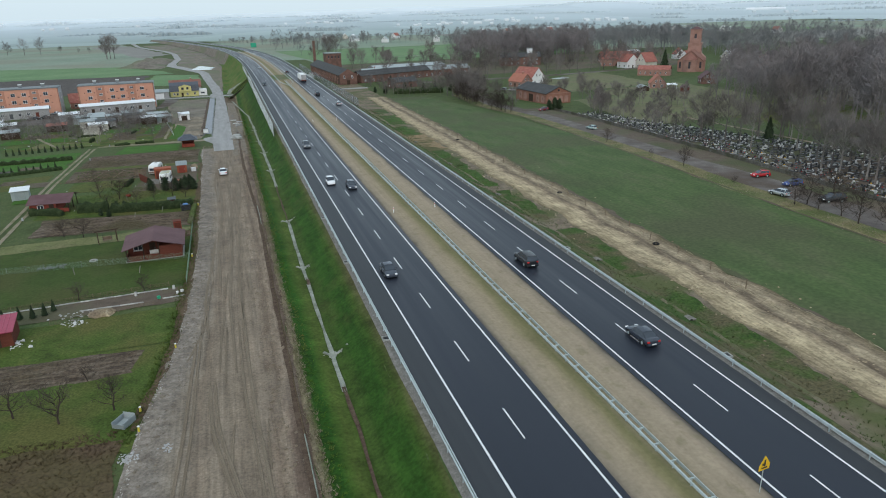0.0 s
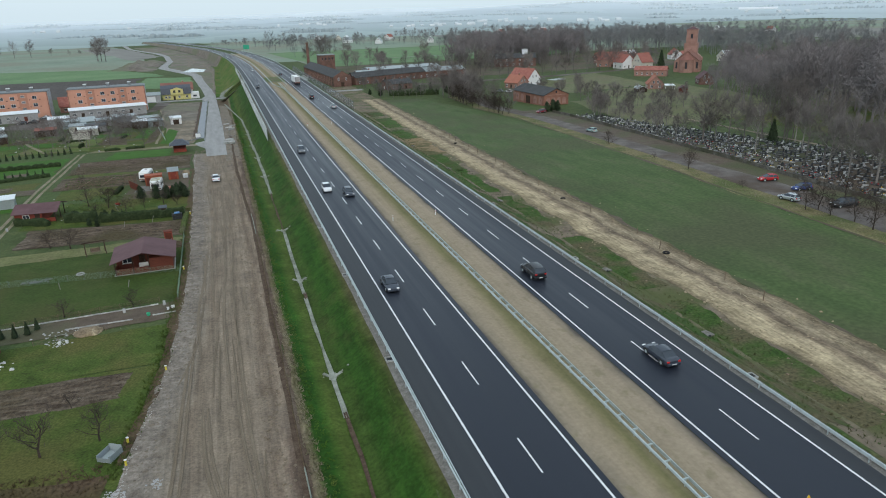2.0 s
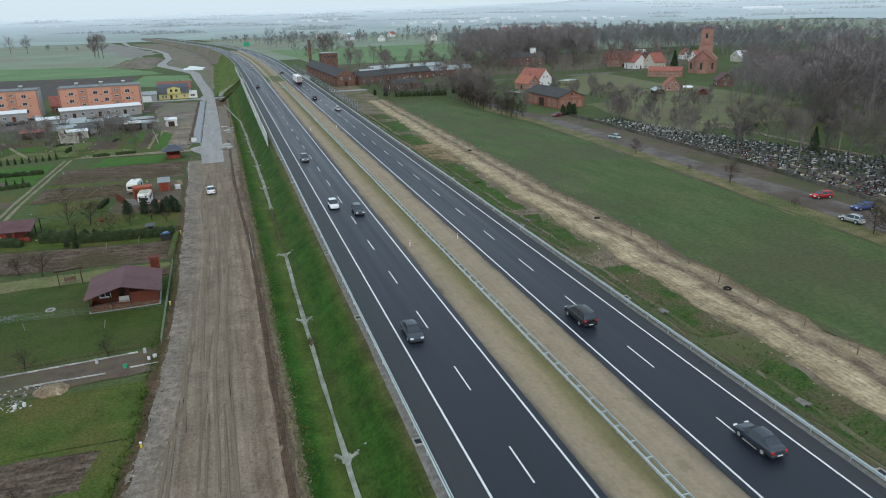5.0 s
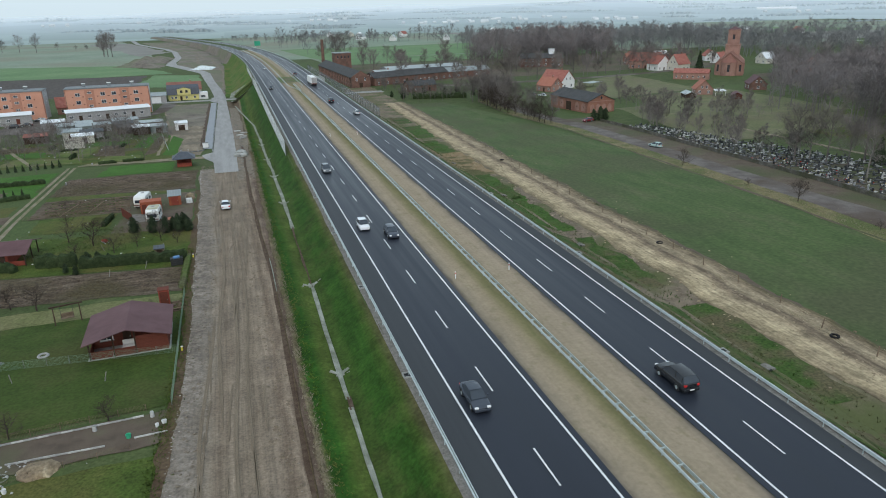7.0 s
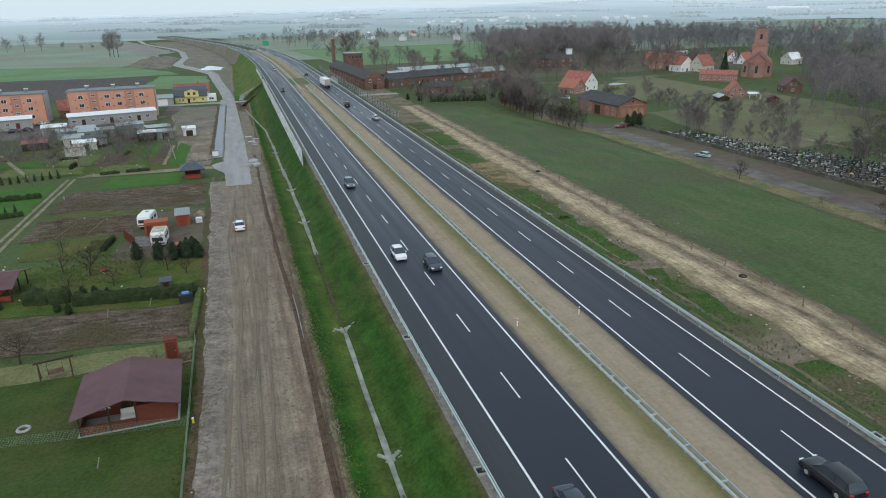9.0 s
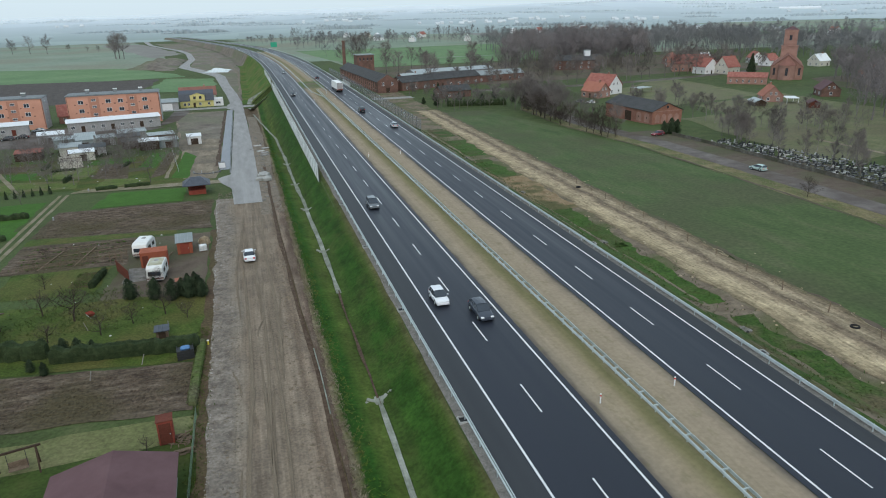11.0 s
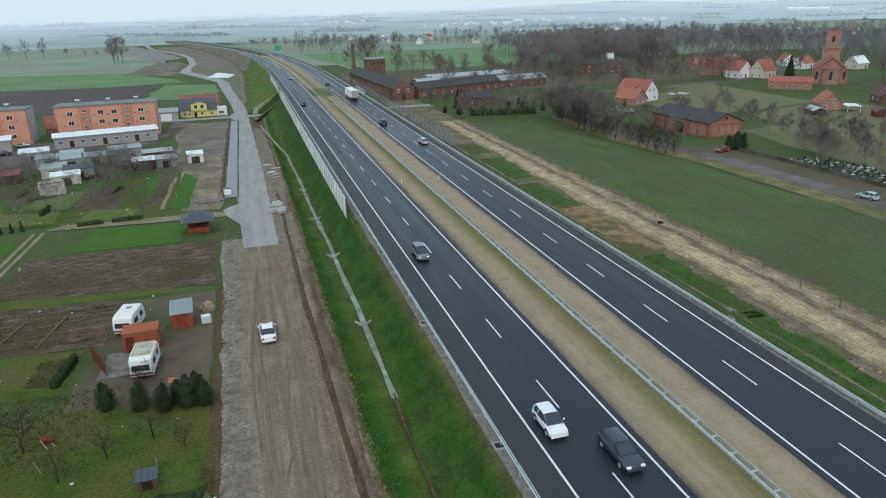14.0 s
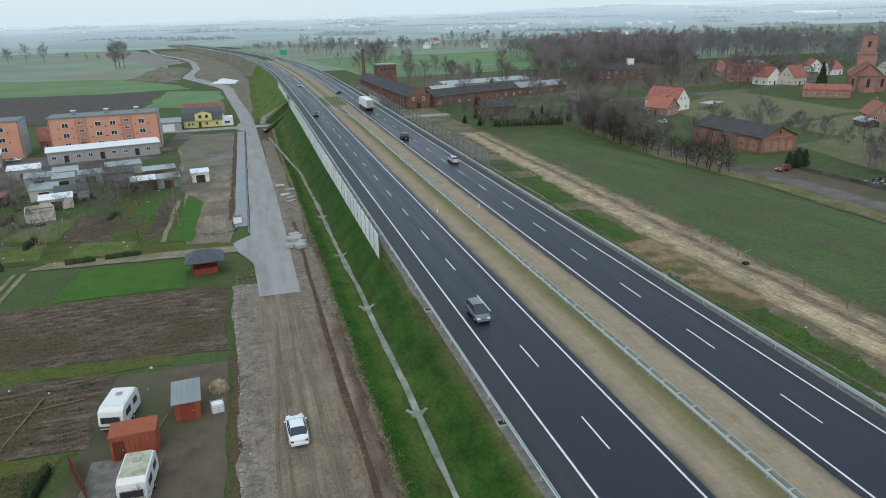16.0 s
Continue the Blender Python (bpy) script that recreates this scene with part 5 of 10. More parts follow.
for s in (-1, 1):
    bm = bmesh.new()
    loft(bm, [[(-8.4, 7.1 * s, -9.6), (-8.4, 7.1 * s, -1.0)], [(-8.4, 14 * s, -4.5), (-8.4, 14 * s, -0.6)]])
    part("wing_wall", bm, "concrete", bridge)
part("parapet", boxes((-8.6, -8.3, -11.5, 11.5, -0.03, 1.0), bevel=0.03), "concrete", bridge)
part("parapet", boxes((26.9, 27.2, -11.5, 11.5, -0.03, 1.0), bevel=0.03), "concrete", bridge)
part("pier", boxes((7, 9, -0.5, 0.5, -9.6, -1.35)), "concrete", bridge)
bm = bmesh.new()
for s in (-1, 1):
    loft(bm, [[(-8.6 + bend(359), 359 + s * 7.2, -9.0), (-8.6 + bend(359), 359 + s * 14, -1.0)], [(-21 + bend(359), 359 + s * 7.2, -8.55), (-20 + bend(359), 359 + s * 20, -7.6)]])
setting(part("paved_cone", bm, "gutter"), "grey paved slope cone beside the bridge", "slope")

# delineator posts, road sign
delin = thing("delineator_post", pose(5.6, 66.8, 0), "white delineator post with red reflector on the median", "delineator post", "delineator posts")
part("blade", boxes((-0.06, 0.06, -0.05, 0.05, -0.1, 0.95), bevel=0.02), "white", delin)
part("reflector", boxes((-0.063, 0.063, -0.055, 0.055, 0.66, 0.80)), "tail", delin)
for x, y in ((13.6, 67.3), (5.4, 181.3), (13.4, 181.8), (5.6, -47.5), (13.6, -47.0), (4.6, 296), (12.8, 296.5)):
    copy_thing(delin, pose(x, y, 0))
sign = thing("warning_sign", pose(13.9, -16.3, 0, 0, 0, 8), "yellow road works sign on a thin steel pole", "road sign")
part("pole", cyl(bmesh.new(), 0, 0, -0.2, 3.1, 0.035, None, 8), "zinc", sign)
bm = bmesh.new()
loft(bm, [[(-0.55, 0.04 * s, 2.0), (0.55, 0.04 * s, 2.0), (0.55, 0.04 * s, 2.45), (0.0, 0.04 * s, 3.25), (-0.55, 0.04 * s, 2.45)] for s in (-1.6, -0.9)], close=True)
part("plate", bm, "sign_yellow", sign)
part("symbol", boxes((-0.07, 0.07, -0.085, -0.066, 2.35, 2.9), (-0.3, 0.3, -0.085, -0.066, 2.15, 2.27), (-0.25, -0.1, -0.085, -0.066, 2.4, 2.6)), "dark", sign, "black bars on the plate")
gantry = thing("direction_sign", pose(27 + bend(740), 740, level(740)), "green direction board beside the distant motorway", "road sign")
part("board", boxes((-3, 3, -0.1, 0.1, 2.5, 7.0), bevel=0.05), "sign_green", gantry)
part("leg", boxes((-2.2, -2.0, -0.1, 0.1, -3, 2.5)), "zinc", gantry)
part("leg", boxes((2.0, 2.2, -0.1, 0.1, -3, 2.5)), "zinc", gantry)


# ---- trees ----
def limb(vs, fs, a, b, r0, r1):
    d = (b - a)
    if d.length < 1e-4:
        return
    d.normalize()
    p = d.orthogonal().normalized()
    q = d.cross(p)
    i = len(vs)
    for c, r in ((a, r0), (b, r1)):
        for k in range(3):
            t = 2.0944 * k
            vs.append(tuple(c + (p * math.cos(t) + q * math.sin(t)) * r))
    for k in range(3):
        j = (k + 1) % 3
        fs.append((i + k, i + j, i + 3 + j, i + 3 + k))


def grow(rnd, height, spread, limbs=9, twigs=1500, wide=0.03, lean=0.6, low=0.28, thick=1.0):
    """Trunk with limbs, and a crown of fine twigs round them, of a bare tree: two pairs of points and faces."""
    tv, tf, cv, cf = [], [], [], []
    r = height * 0.018 * thick
    z1 = height * low
    p = Vector((0, 0, z1))
    limb(tv, tf, Vector((0, 0, -0.3)), p, r, r * 0.8)
    top = p
    spine = [p]
    for i in range(3):
        nxt = top + Vector((rnd.uniform(-0.3, 0.3), rnd.uniform(-0.3, 0.3), (height * 0.92 - z1) / 3))
        limb(tv, tf, top, nxt, r * (0.75 - 0.22 * i), r * (0.53 - 0.22 * i) + 0.01)
        top = nxt
        spine.append(top)
    ends = []
    for i in range(limbs):
        k = i / limbs
        s = Vector((0, 0, z1 + (height * 0.55) * k))
        a = i * 2.4 + rnd.uniform(-0.4, 0.4)
        ln = spread * (1.0 - 0.5 * k) * rnd.uniform(0.75, 1.2)
        d = Vector((math.cos(a), math.sin(a), lean + 0.6 * k + rnd.uniform(-0.15, 0.3)))
        m = s + d * ln * 0.5
        e = m + (d + Vector((0, 0, 0.45))) * ln * 0.5
        limb(tv, tf, s, m, r * 0.4, r * 0.26)
        limb(tv, tf, m, e, r * 0.26, r * 0.08)
        ends.append((s, m, e))
        for j in range(4):
            b = m.lerp(e, j / 4)
            c = b + Vector((rnd.uniform(-1, 1), rnd.uniform(-1, 1), rnd.uniform(0.2, 1))) * ln * 0.33
            limb(tv, tf, b, c, r * 0.13, r * 0.04)
            ends.append((b, b.lerp(c, 0.5), c))
    ends.append((spine[1], spine[2], spine[3]))
    for _ in range(twigs):
        s, m, e = ends[rnd.randrange(len(ends))]
        t = rnd.random() ** 0.7
        b = s.lerp(m, t * 2) if t < 0.5 else m.lerp(e, t * 2 - 1)
        out = Vector((b.x, b.y, (b.z - height * 0.45) * 0.8))
        d = (out.normalized() * 0.7 + Vector((rnd.gauss(0, 0.7), rnd.gauss(0, 0.7), rnd.gauss(0.3, 0.6)))).normalized()
        b = b + Vector((rnd.gauss(0, 1), rnd.gauss(0, 1), rnd.gauss(0, 0.8))) * spread * 0.13
        c = b + d * spread * rnd.uniform(0.12, 0.36)
        wd = d.orthogonal().normalized() * wide * rnd.uniform(0.6, 1.3)
        n = len(cv)
        cv += [tuple(b - wd), tuple(b + wd), tuple(c)]
        cf.append((n, n + 1, n + 2))
    return (tv, tf), (cv, cf)


def mesh_of(name, vf, mat):
    me = bpy.data.meshes.new(name)
    me.from_pydata(vf[0], [], vf[1])
    me.materials.append(MAT[mat])
    return me


TREES = []
for i, (h, sp, mat) in enumerate(((14, 5.0, "bark"), (17, 5.5, "bark"), (12, 4.2, "bark"), (15, 3.6, "birch"))):
    t, c = grow(random.Random(100 + i), h, sp, 10, 2200, 0.032)
    TREES.append((mesh_of("trunk", t, mat), mesh_of("crown", c, "bark")))
SMALL = []
for i in range(3):
    t, c = grow(random.Random(200 + i), 4.2, 2.3, 9, 420, 0.02, 0.35, 0.2, 2.0)
    SMALL.append((mesh_of("trunk", t, "bark_dark"), mesh_of("crown", c, "bark_dark")))

SLIM = []
for i in range(3):
    t, c = grow(random.Random(230 + i), 4.2, 2.0, 8, 500, 0.014, 0.45, 0.22, 0.9)
    SLIM.append((mesh_of("trunk", t, "bark"), mesh_of("crown", c, "bark")))


def tree(x, y, s, kind, label, group, turn=0.0, pool=None, name="tree"):
    tm, cm = (pool or TREES)[kind]
    ob = new(name)
    tagged(ob, label, "tree", group)
    ob.matrix_basis = pose(x, y, ground_z(x, y), 0, 0, turn) @ Matrix.Scale(s, 4)
    for n, me in (("trunk", tm), ("crown", cm)):
        p = new(n, me)
        p.parent = ob
    return ob


rng = random.Random(11)
# trees along the village road
BUSH = []
for i in range(3):
    t, c = grow(random.Random(260 + i), 4.4, 1.9, 11, 620, 0.019, 0.3, 0.13, 1.2)
    BUSH.append((mesh_of("trunk", t, "bark_dark"), mesh_of("crown", c, "bark_dark")))
for x, y, s in ((84.1, 125.7, 1.05), (82.9, 101.5, 0.45), (82.5, 87.2, 1.2), (81.5, 68.1, 0.5), (81.0, 50.7, 1.3), (83.1, 49.8, 1.5), (82.7, 41.5, 1.5), (81.8, 37.0, 1.6), (89.6, 50.0, 1.7), (82.5, 32.0, 1.4), (82.0, 46.0, 1.0)):
    tree(x, y, s, rng.randrange(3), "bare many-stemmed bush on the verge of the village road", "road trees", rng.uniform(0, 360), BUSH)
for y in steps(208, 300, 3.0):
    tree(village_road(y) - 8.0 + rng.uniform(-2.8, 2.8), y + rng.uniform(-1.5, 1.5), rng.uniform(1.3, 2.3), rng.randrange(3), "bare many-stemmed tree along the field edge", "field edge trees", rng.uniform(0, 360), BUSH)
for y in steps(214, 296, 14):
    tree(village_road(y) - 7.0 + rng.uniform(-2.5, 2.5), y + rng.uniform(-3, 3), rng.uniform(0.55, 0.75), rng.randrange(3), "bare leafless tree along the field edge", "field edge trees", rng.uniform(0, 360))
for i in range(64):
    k = rng.random()
    if k < 0.5:
        tree(village_road(60 + 130 * k) + 24 + rng.uniform(-6, 22), 45 + 150 * k, rng.uniform(0.65, 1.05), rng.randrange(4), "tall bare tree standing among graves", "cemetery trees", rng.uniform(0, 360))
    else:
        tree(village_road(60 + 130 * k) + 18 + rng.uniform(-4, 12), 45 + 150 * k, rng.uniform(0.4, 0.62), rng.choice((2, 3, 3)), "thin bare birch behind the graves", "cemetery trees", rng.uniform(0, 360))
for i in range(30):
    x, y = rng.uniform(116, 158), rng.uniform(184, 236)
    if abs(x - 118) < 14 and y > 212:
        continue
    tree(x, y, rng.uniform(0.4, 0.7), rng.choice((2, 3, 3, 3)), "thin bare birch or fruit tree on rough grass", "orchard trees", rng.uniform(0, 360))
for i in range(12):
    tree(rng.uniform(146, 182), rng.uniform(168, 218), rng.uniform(0.8, 1.5), rng.randrange(3), "low bare fruit tree on rough grass", "orchard trees", rng.uniform(0, 360), SLIM)
for i in range(26):
    k = i / 25
    tree(110 + 190 * k + rng.uniform(-3, 3), 384 + 62 * k * k - 26 * k + rng.uniform(-3, 3), rng.uniform(0.7, 1.0), rng.randrange(3), "bare tree lining the village street", "street trees", rng.uniform(0, 360))
for i in range(70):
    x, y = rng.uniform(70, 330), rng.uniform(400, 560)
    tree(x, y, rng.uniform(0.6, 1.1), rng.randrange(3), "bare tree between village yards", "village trees", rng.uniform(0, 360))
for i in range(26):
    tree(rng.uniform(84, 106), rng.uniform(250, 318), rng.uniform(0.5, 0.95), rng.randrange(3), "bare scrub tree behind the field", "field edge trees", rng.uniform(0, 360))
for x, y, s in ((-263, 972, 1.2), (-241, 957, 1.4), (-283, 976, 1.1), (-145, 812, 1.3), (-140, 806, 1.5), (-135, 800, 1.4), (-142, 798, 1.2), (-227, 1003, 0.6), (-200, 972, 0.5), (-186, 962, 0.5)):
    tree(x, y, s, rng.randrange(2), "lone bare tree in distant fields", "lone trees", rng.uniform(0, 360))
for x, y, s in ((68, 575, 1.4), (78, 590, 1.5), (60, 600, 1.2), (88, 560, 1.1)):
    tree(x, y, s, rng.randrange(2), "large bare tree behind the factory", "factory trees", rng.uniform(0, 360))


def wood(name, spots, label, seed, sizes=(0.8, 1.25), mat="bark"):
    """Many leafless trees in one mesh."""
    rnd = random.Random(seed)
    kinds = [grow(random.Random(300 + i), 16, 5.2, 6, 620, 0.075, 0.7) for i in range(4)]
    arrays = []
    for t, c in kinds:
        n = len(t[0])
        arrays.append((np.array(t[0] + c[0]), t[1] + [tuple(i + n for i in f) for f in c[1]]))
    vs, fs, n = [], [], 0
    for x, y in spots:
        v, f = arrays[rnd.randrange(4)]
        a, s = rnd.uniform(0, 6.28), rnd.uniform(*sizes)
        ca, sa = math.cos(a) * s, math.sin(a) * s
        w = np.column_stack((v[:, 0] * ca - v[:, 1] * sa + x, v[:, 0] * sa + v[:, 1] * ca + y, v[:, 2] * s * rnd.uniform(0.9, 1.15) + ground_z(x, y)))
        vs.append(w)
        fs += [tuple(i + n for i in q) for q in f]
        n += len(v)
    ob = new(name, mesh_of(name, (np.concatenate(vs).tolist(), fs), mat))
    return tagged(ob, label, "trees", "", "stuff")


def scatter(rnd, n, x0, x1, y0, y1, keep=lambda x, y: True):
    out = []
    while len(out) < n:
        x, y = rnd.uniform(x0, x1), rnd.uniform(y0, y1)
        if keep(x, y):
            out.append((x, y))
    return out


rnd = random.Random(21)
def wood_edge(y):
    return lerp(y, [(70, 160), (105, 162), (140, 166), (172, 172), (205, 184), (226, 200), (260, 232), (345, 305)]) + 4 * math.sin(y * 0.11)


wood("bare_wood", scatter(rnd, 340, 158, 400, 70, 165, lambda x, y: x > wood_edge(y) and x < 300 + y * 0.6), "dense tall leafless brown wood behind the cemetery", 1, (0.95, 1.5), "wood_brown")
wood("church_wood", scatter(rnd, 430, 158, 500, 165, 345, lambda x, y: x > wood_edge(y) and x < 300 + y * 0.6), "dense leafless brown wood beside the church", 8, (0.68, 1.08), "wood_brown")
wood("back_wood", scatter(rnd, 170, 320, 620, 390, 600, lambda x, y: x > 345 + (y - 390) * 0.35), "leafless wood behind the church, greyed in place of haze", 9, (0.8, 1.2), "hazed_twigs")
wood("far_copse", scatter(rnd, 330, 220, 520, 560, 730), "leafless wood beyond the village, greyed in place of haze", 2, (0.9, 1.3), "hazed_twigs")
wood("village_wood", scatter(rnd, 230, 140, 420, 470, 715, lambda x, y: x > 150 + (y - 470) * 0.46 and x < 262 + (y - 470) * 0.62), "dark dense bare wood behind the village", 6, (1.0, 1.5), "wood_brown")
def clumps(rnd, centres, each, spread):
    return [(x + rnd.gauss(0, spread), y + rnd.gauss(0, spread * 0.5)) for x, y in centres for _ in range(each)]


wood("tree_line", [(x + rnd.uniform(-5, 5), 1062 - 1.05 * (x + 9) + rnd.uniform(-8, 8)) for x in steps(-20, 70, 4)] + [(x + rnd.uniform(-5, 5), 985 - 0.35 * (x - 70) + rnd.uniform(-8, 8)) for x in steps(70, 330, 5)], "distant line of bare trees between fields", 3, (0.45, 0.8), "hazed_twigs")
groups = [(rnd.uniform(60, 700), rnd.uniform(700, 1150)) for _ in range(16)] + [(rnd.uniform(-700, -300), rnd.uniform(900, 1200)) for _ in range(4)]
wood("horizon_trees", clumps(rnd, groups, 8, 18) + [(rnd.uniform(380, 900), rnd.uniform(380, 900)) for _ in range(260)], "scattered bare trees and copses far off", 4, (0.6, 1.1), "hazed_twigs")
setting(patch("wood_floor", ((168, 66), (470, 66), (480, 345), (290, 345)), "litter", 0.12, 14, 3), "brown leaf litter under the wood", "leaf litter")
setting(patch("orchard_floor", ((112, 150), (190, 160), (200, 250), (130, 235)), "meadow_dull", 0.09, 12, 2), "rough brown grass under thin trees", "rough grass")
for x, y, s in ((128, 262, 0.55), (134, 270, 0.6), (140, 262, 0.5), (146, 274, 0.65), (152, 268, 0.55), (139, 282, 0.6), (160, 282, 0.6), (132, 252, 0.5), (142, 250, 0.45), (150, 256, 0.5), (158, 262, 0.5), (147, 240, 0.5), (136, 236, 0.55)):
    tree(x, y, s, int(x) % 4, "bare fruit tree behind the brick barn", "orchard trees", x * 47 % 360)
setting(patch("yard_grass", ((150, 186), (206, 190), (224, 288), (158, 268)), "meadow_dull", 0.10, 12, 2), "rough dull grass behind the village houses", "rough grass")
setting(patch("yard_floor", ((60, 395), (330, 420), (360, 560), (60, 560)), "litter", 0.07, 12, 3), "brown winter ground between village yards", "rough ground")
wood("roadside_scrub", scatter(rnd, 60, 40, 100, 300, 372, lambda x, y: x > 58), "low bare scrub behind the motorway barrier", 5, (0.25, 0.45))


# ---- buildings ----
def put(x, y, turn=0.0, dz=0.0):
    return pose(x, y, ground_z(x, y) + dz, 0, 0, turn)


def window(parent, x, z, w, h, face, depth=0.0, bars=1, frame_mat="white", sill=True):
    """A window on the wall face: ('y', value, sign) or ('x', value, sign)."""
    axis, at, s = face
    def rect(x0, x1, d0, d1, z0, z1):
        a, b = sorted((at + s * d0, at + s * d1))
        return (x0, x1, a, b, z0, z1) if axis == "y" else (a, b, x0, x1, z0, z1)
    t = min(0.09, w * 0.075)
    fr = [rect(x - w / 2, x - w / 2 + t, 0.003, 0.06, z, z + h), rect(x + w / 2 - t, x + w / 2, 0.003, 0.06, z, z + h),
          rect(x - w / 2 + t, x + w / 2 - t, 0.003, 0.06, z, z + t), rect(x - w / 2 + t, x + w / 2 - t, 0.003, 0.06, z + h - t, z + h)]
    for i in range(bars):
        c = x - w / 2 + w * (i + 1) / (bars + 1)
        fr.append(rect(c - t / 2, c + t / 2, 0.003, 0.055, z + t, z + h - t))
    win = part("window", boxes(*fr), frame_mat, parent)
    part("pane", boxes(rect(x - w / 2 + t, x + w / 2 - t, 0.003, 0.02, z + t, z + h - t)), "glass", win)
    if sill:
        part("sill", boxes(rect(x - w / 2 - 0.08, x + w / 2 + 0.08, 0.003, 0.16, z - 0.08, z)), "grey_wall", win)
    return win


def door(parent, x, w, h, face, mat="wood_dark", z0=0.0):
    axis, at, s = face
    a, b = sorted((at + s * 0.003, at + s * 0.07))
    r = (x - w / 2, x + w / 2, a, b, z0, z0 + h) if axis == "y" else (a, b, x - w / 2, x + w / 2, z0, z0 + h)
    d = part("door", boxes(r), mat, parent)
    a, b = sorted((at + s * 0.07, at + s * 0.12))
    hx = x + w * 0.38
    r = (hx - 0.05, hx + 0.05, a, b, z0 + 1.0, z0 + 1.06) if axis == "y" else (a, b, hx - 0.05, hx + 0.05, z0 + 1.0, z0 + 1.06)
    part("handle", boxes(r), "zinc", d)
    return d


MAT["slate_felt"] = plain("grey_roofing_felt", (0.20, 0.22, 0.23), 0.8, 0, 0.2)
MAT["gable_grey"] = plain("pale_grey_gable_render", (0.42, 0.435, 0.45), 0.85, 0, 0.1)


def apartment(m, length, depth, height, columns, stairs, label):
    b = thing("apartment_building", m, label, "apartment block", "apartment blocks")
    part("wall", boxes((0, length, 0, depth, -1.5, height), bevel=0.04), "orange", b)
    part("roof", boxes((-0.25, length + 0.25, -0.25, depth + 0.25, height, height + 0.3), (0.4, length - 0.4, 0.4, depth - 0.4, height + 0.3, height + 0.45)), "slate_felt", b)
    front = ("y", 0, -1)
    for s in stairs:
        part("stair_panel", boxes((s - 1.9, s + 1.9, -0.06, 0, 0.5, height - 0.5)), "orange_dark", b, "darker orange stairwell panel")
        for z in (3.6, 6.6, 9.2):
            window(b, s, z, 1.6, 0.9, ("y", -0.06, -1))
        canopy = part("entrance_canopy", gable(bmesh.new(), s - 1.7, s + 1.7, -2.4, -0.07, 2.2, 3.4, 0.2, 0.12, "y"), "brick_dark", b, "dark red gabled entrance canopy")
        door(b, s, 1.4, 2.1, ("y", -0.06, -1), "wood_dark")
    for c in columns:
        for z in (1.7, 4.9, 8.2):
            window(b, c, z, 1.9, 1.5, front, bars=1)
    vents = [x for c in columns for x in (c - 2.1, c + 2.1)]
    for v in vents:
        for z in (4.6, 7.8, 10.9):
            if z < height - 0.6:
                part("vent", boxes((v - 0.25, v + 0.25, -0.05, -0.003, z, z + 0.4)), "brick_dark", b)
    for s in (1, -1):
        x = length if s == 1 else 0
        for z in (2.2, 5.4, 8.8):
            window(b, depth * 0.5, z, 1.2, 1.4, ("x", x + 0.06 * s, s))
    part("gable_facing", boxes((length + 0.003, length + 0.06, 0, depth, -1.5, height)), "gable_grey", b, "grey rendered gable end")
    for x in (0.25, length - 0.25):
        part("drainpipe", cyl(bmesh.new(), x, -0.12, 0.2, height, 0.09, None, 8), "brick_dark", b)
    for k in (0.22, 0.52, 0.80):
        c = part("chimney", boxes((length * k - 0.7, length * k + 0.7, depth * 0.45, depth * 0.45 + 1.0, height + 0.4, height + 1.7)), "slate_felt", b)
        part("chimney_cap", boxes((length * k - 0.8, length * k + 0.8, depth * 0.45 - 0.1, depth * 0.45 + 1.1, height + 1.7, height + 2.0)), "white", c)
    return b


apartment(put(-89.3, 320.0, 4.0, 0.3), 34.0, 11, 11.3, (5.0, 15.0, 19.5, 28.5), (9.8, 23.8), "orange rendered three-storey apartment block with white windows")
apartment(put(-131.2, 316.0, 4.0, 0.3), 34.0, 11, 11.3, (5.0, 15.0, 19.5, 28.5), (9.8, 23.8), "orange rendered three-storey apartment block beside a courtyard")


def low_row(m, length, depth, h, label, name="garage_row"):
    b = thing(name, m, label, "outbuilding", "garage rows")
    part("wall", boxes((0, length, 0, depth, -1.0, h)), "grey_wall", b)
    bm = bmesh.new()
    loft(bm, [[(x, -0.5, h + 0.02), (x, -0.5, h + 0.2), (x, depth + 0.3, h + 0.75), (x, depth + 0.3, h + 0.57)] for x in (-0.4, length + 0.4)], close=True)
    bmesh.ops.recalc_face_normals(bm, faces=bm.faces)
    part("roof", bm, "roof_light", b, "bright white sheet roof")
    rnd = random.Random(int(length))
    for i in range(int(length / 3.4)):
        x = 1.8 + i * 3.35
        if i % 3 == 1:
            door(b, x, 1.3, 2.1, ("y", 0, -1), rnd.choice(("wood_dark", "grey_dark", "wood_red")))
        else:
            window(b, x, 1.1, 1.3, 1.1, ("y", 0, -1), bars=1)
    return b


low_row(put(-85.5, 297.5, 12.5, 0.3), 32.0, 6.5, 3.4, "long grey outbuilding with a white sheet roof")
low_row(put(-128.0, 293.0, 12, 0.3), 30.0, 6.5, 3.4, "long grey outbuilding with a white sheet roof")


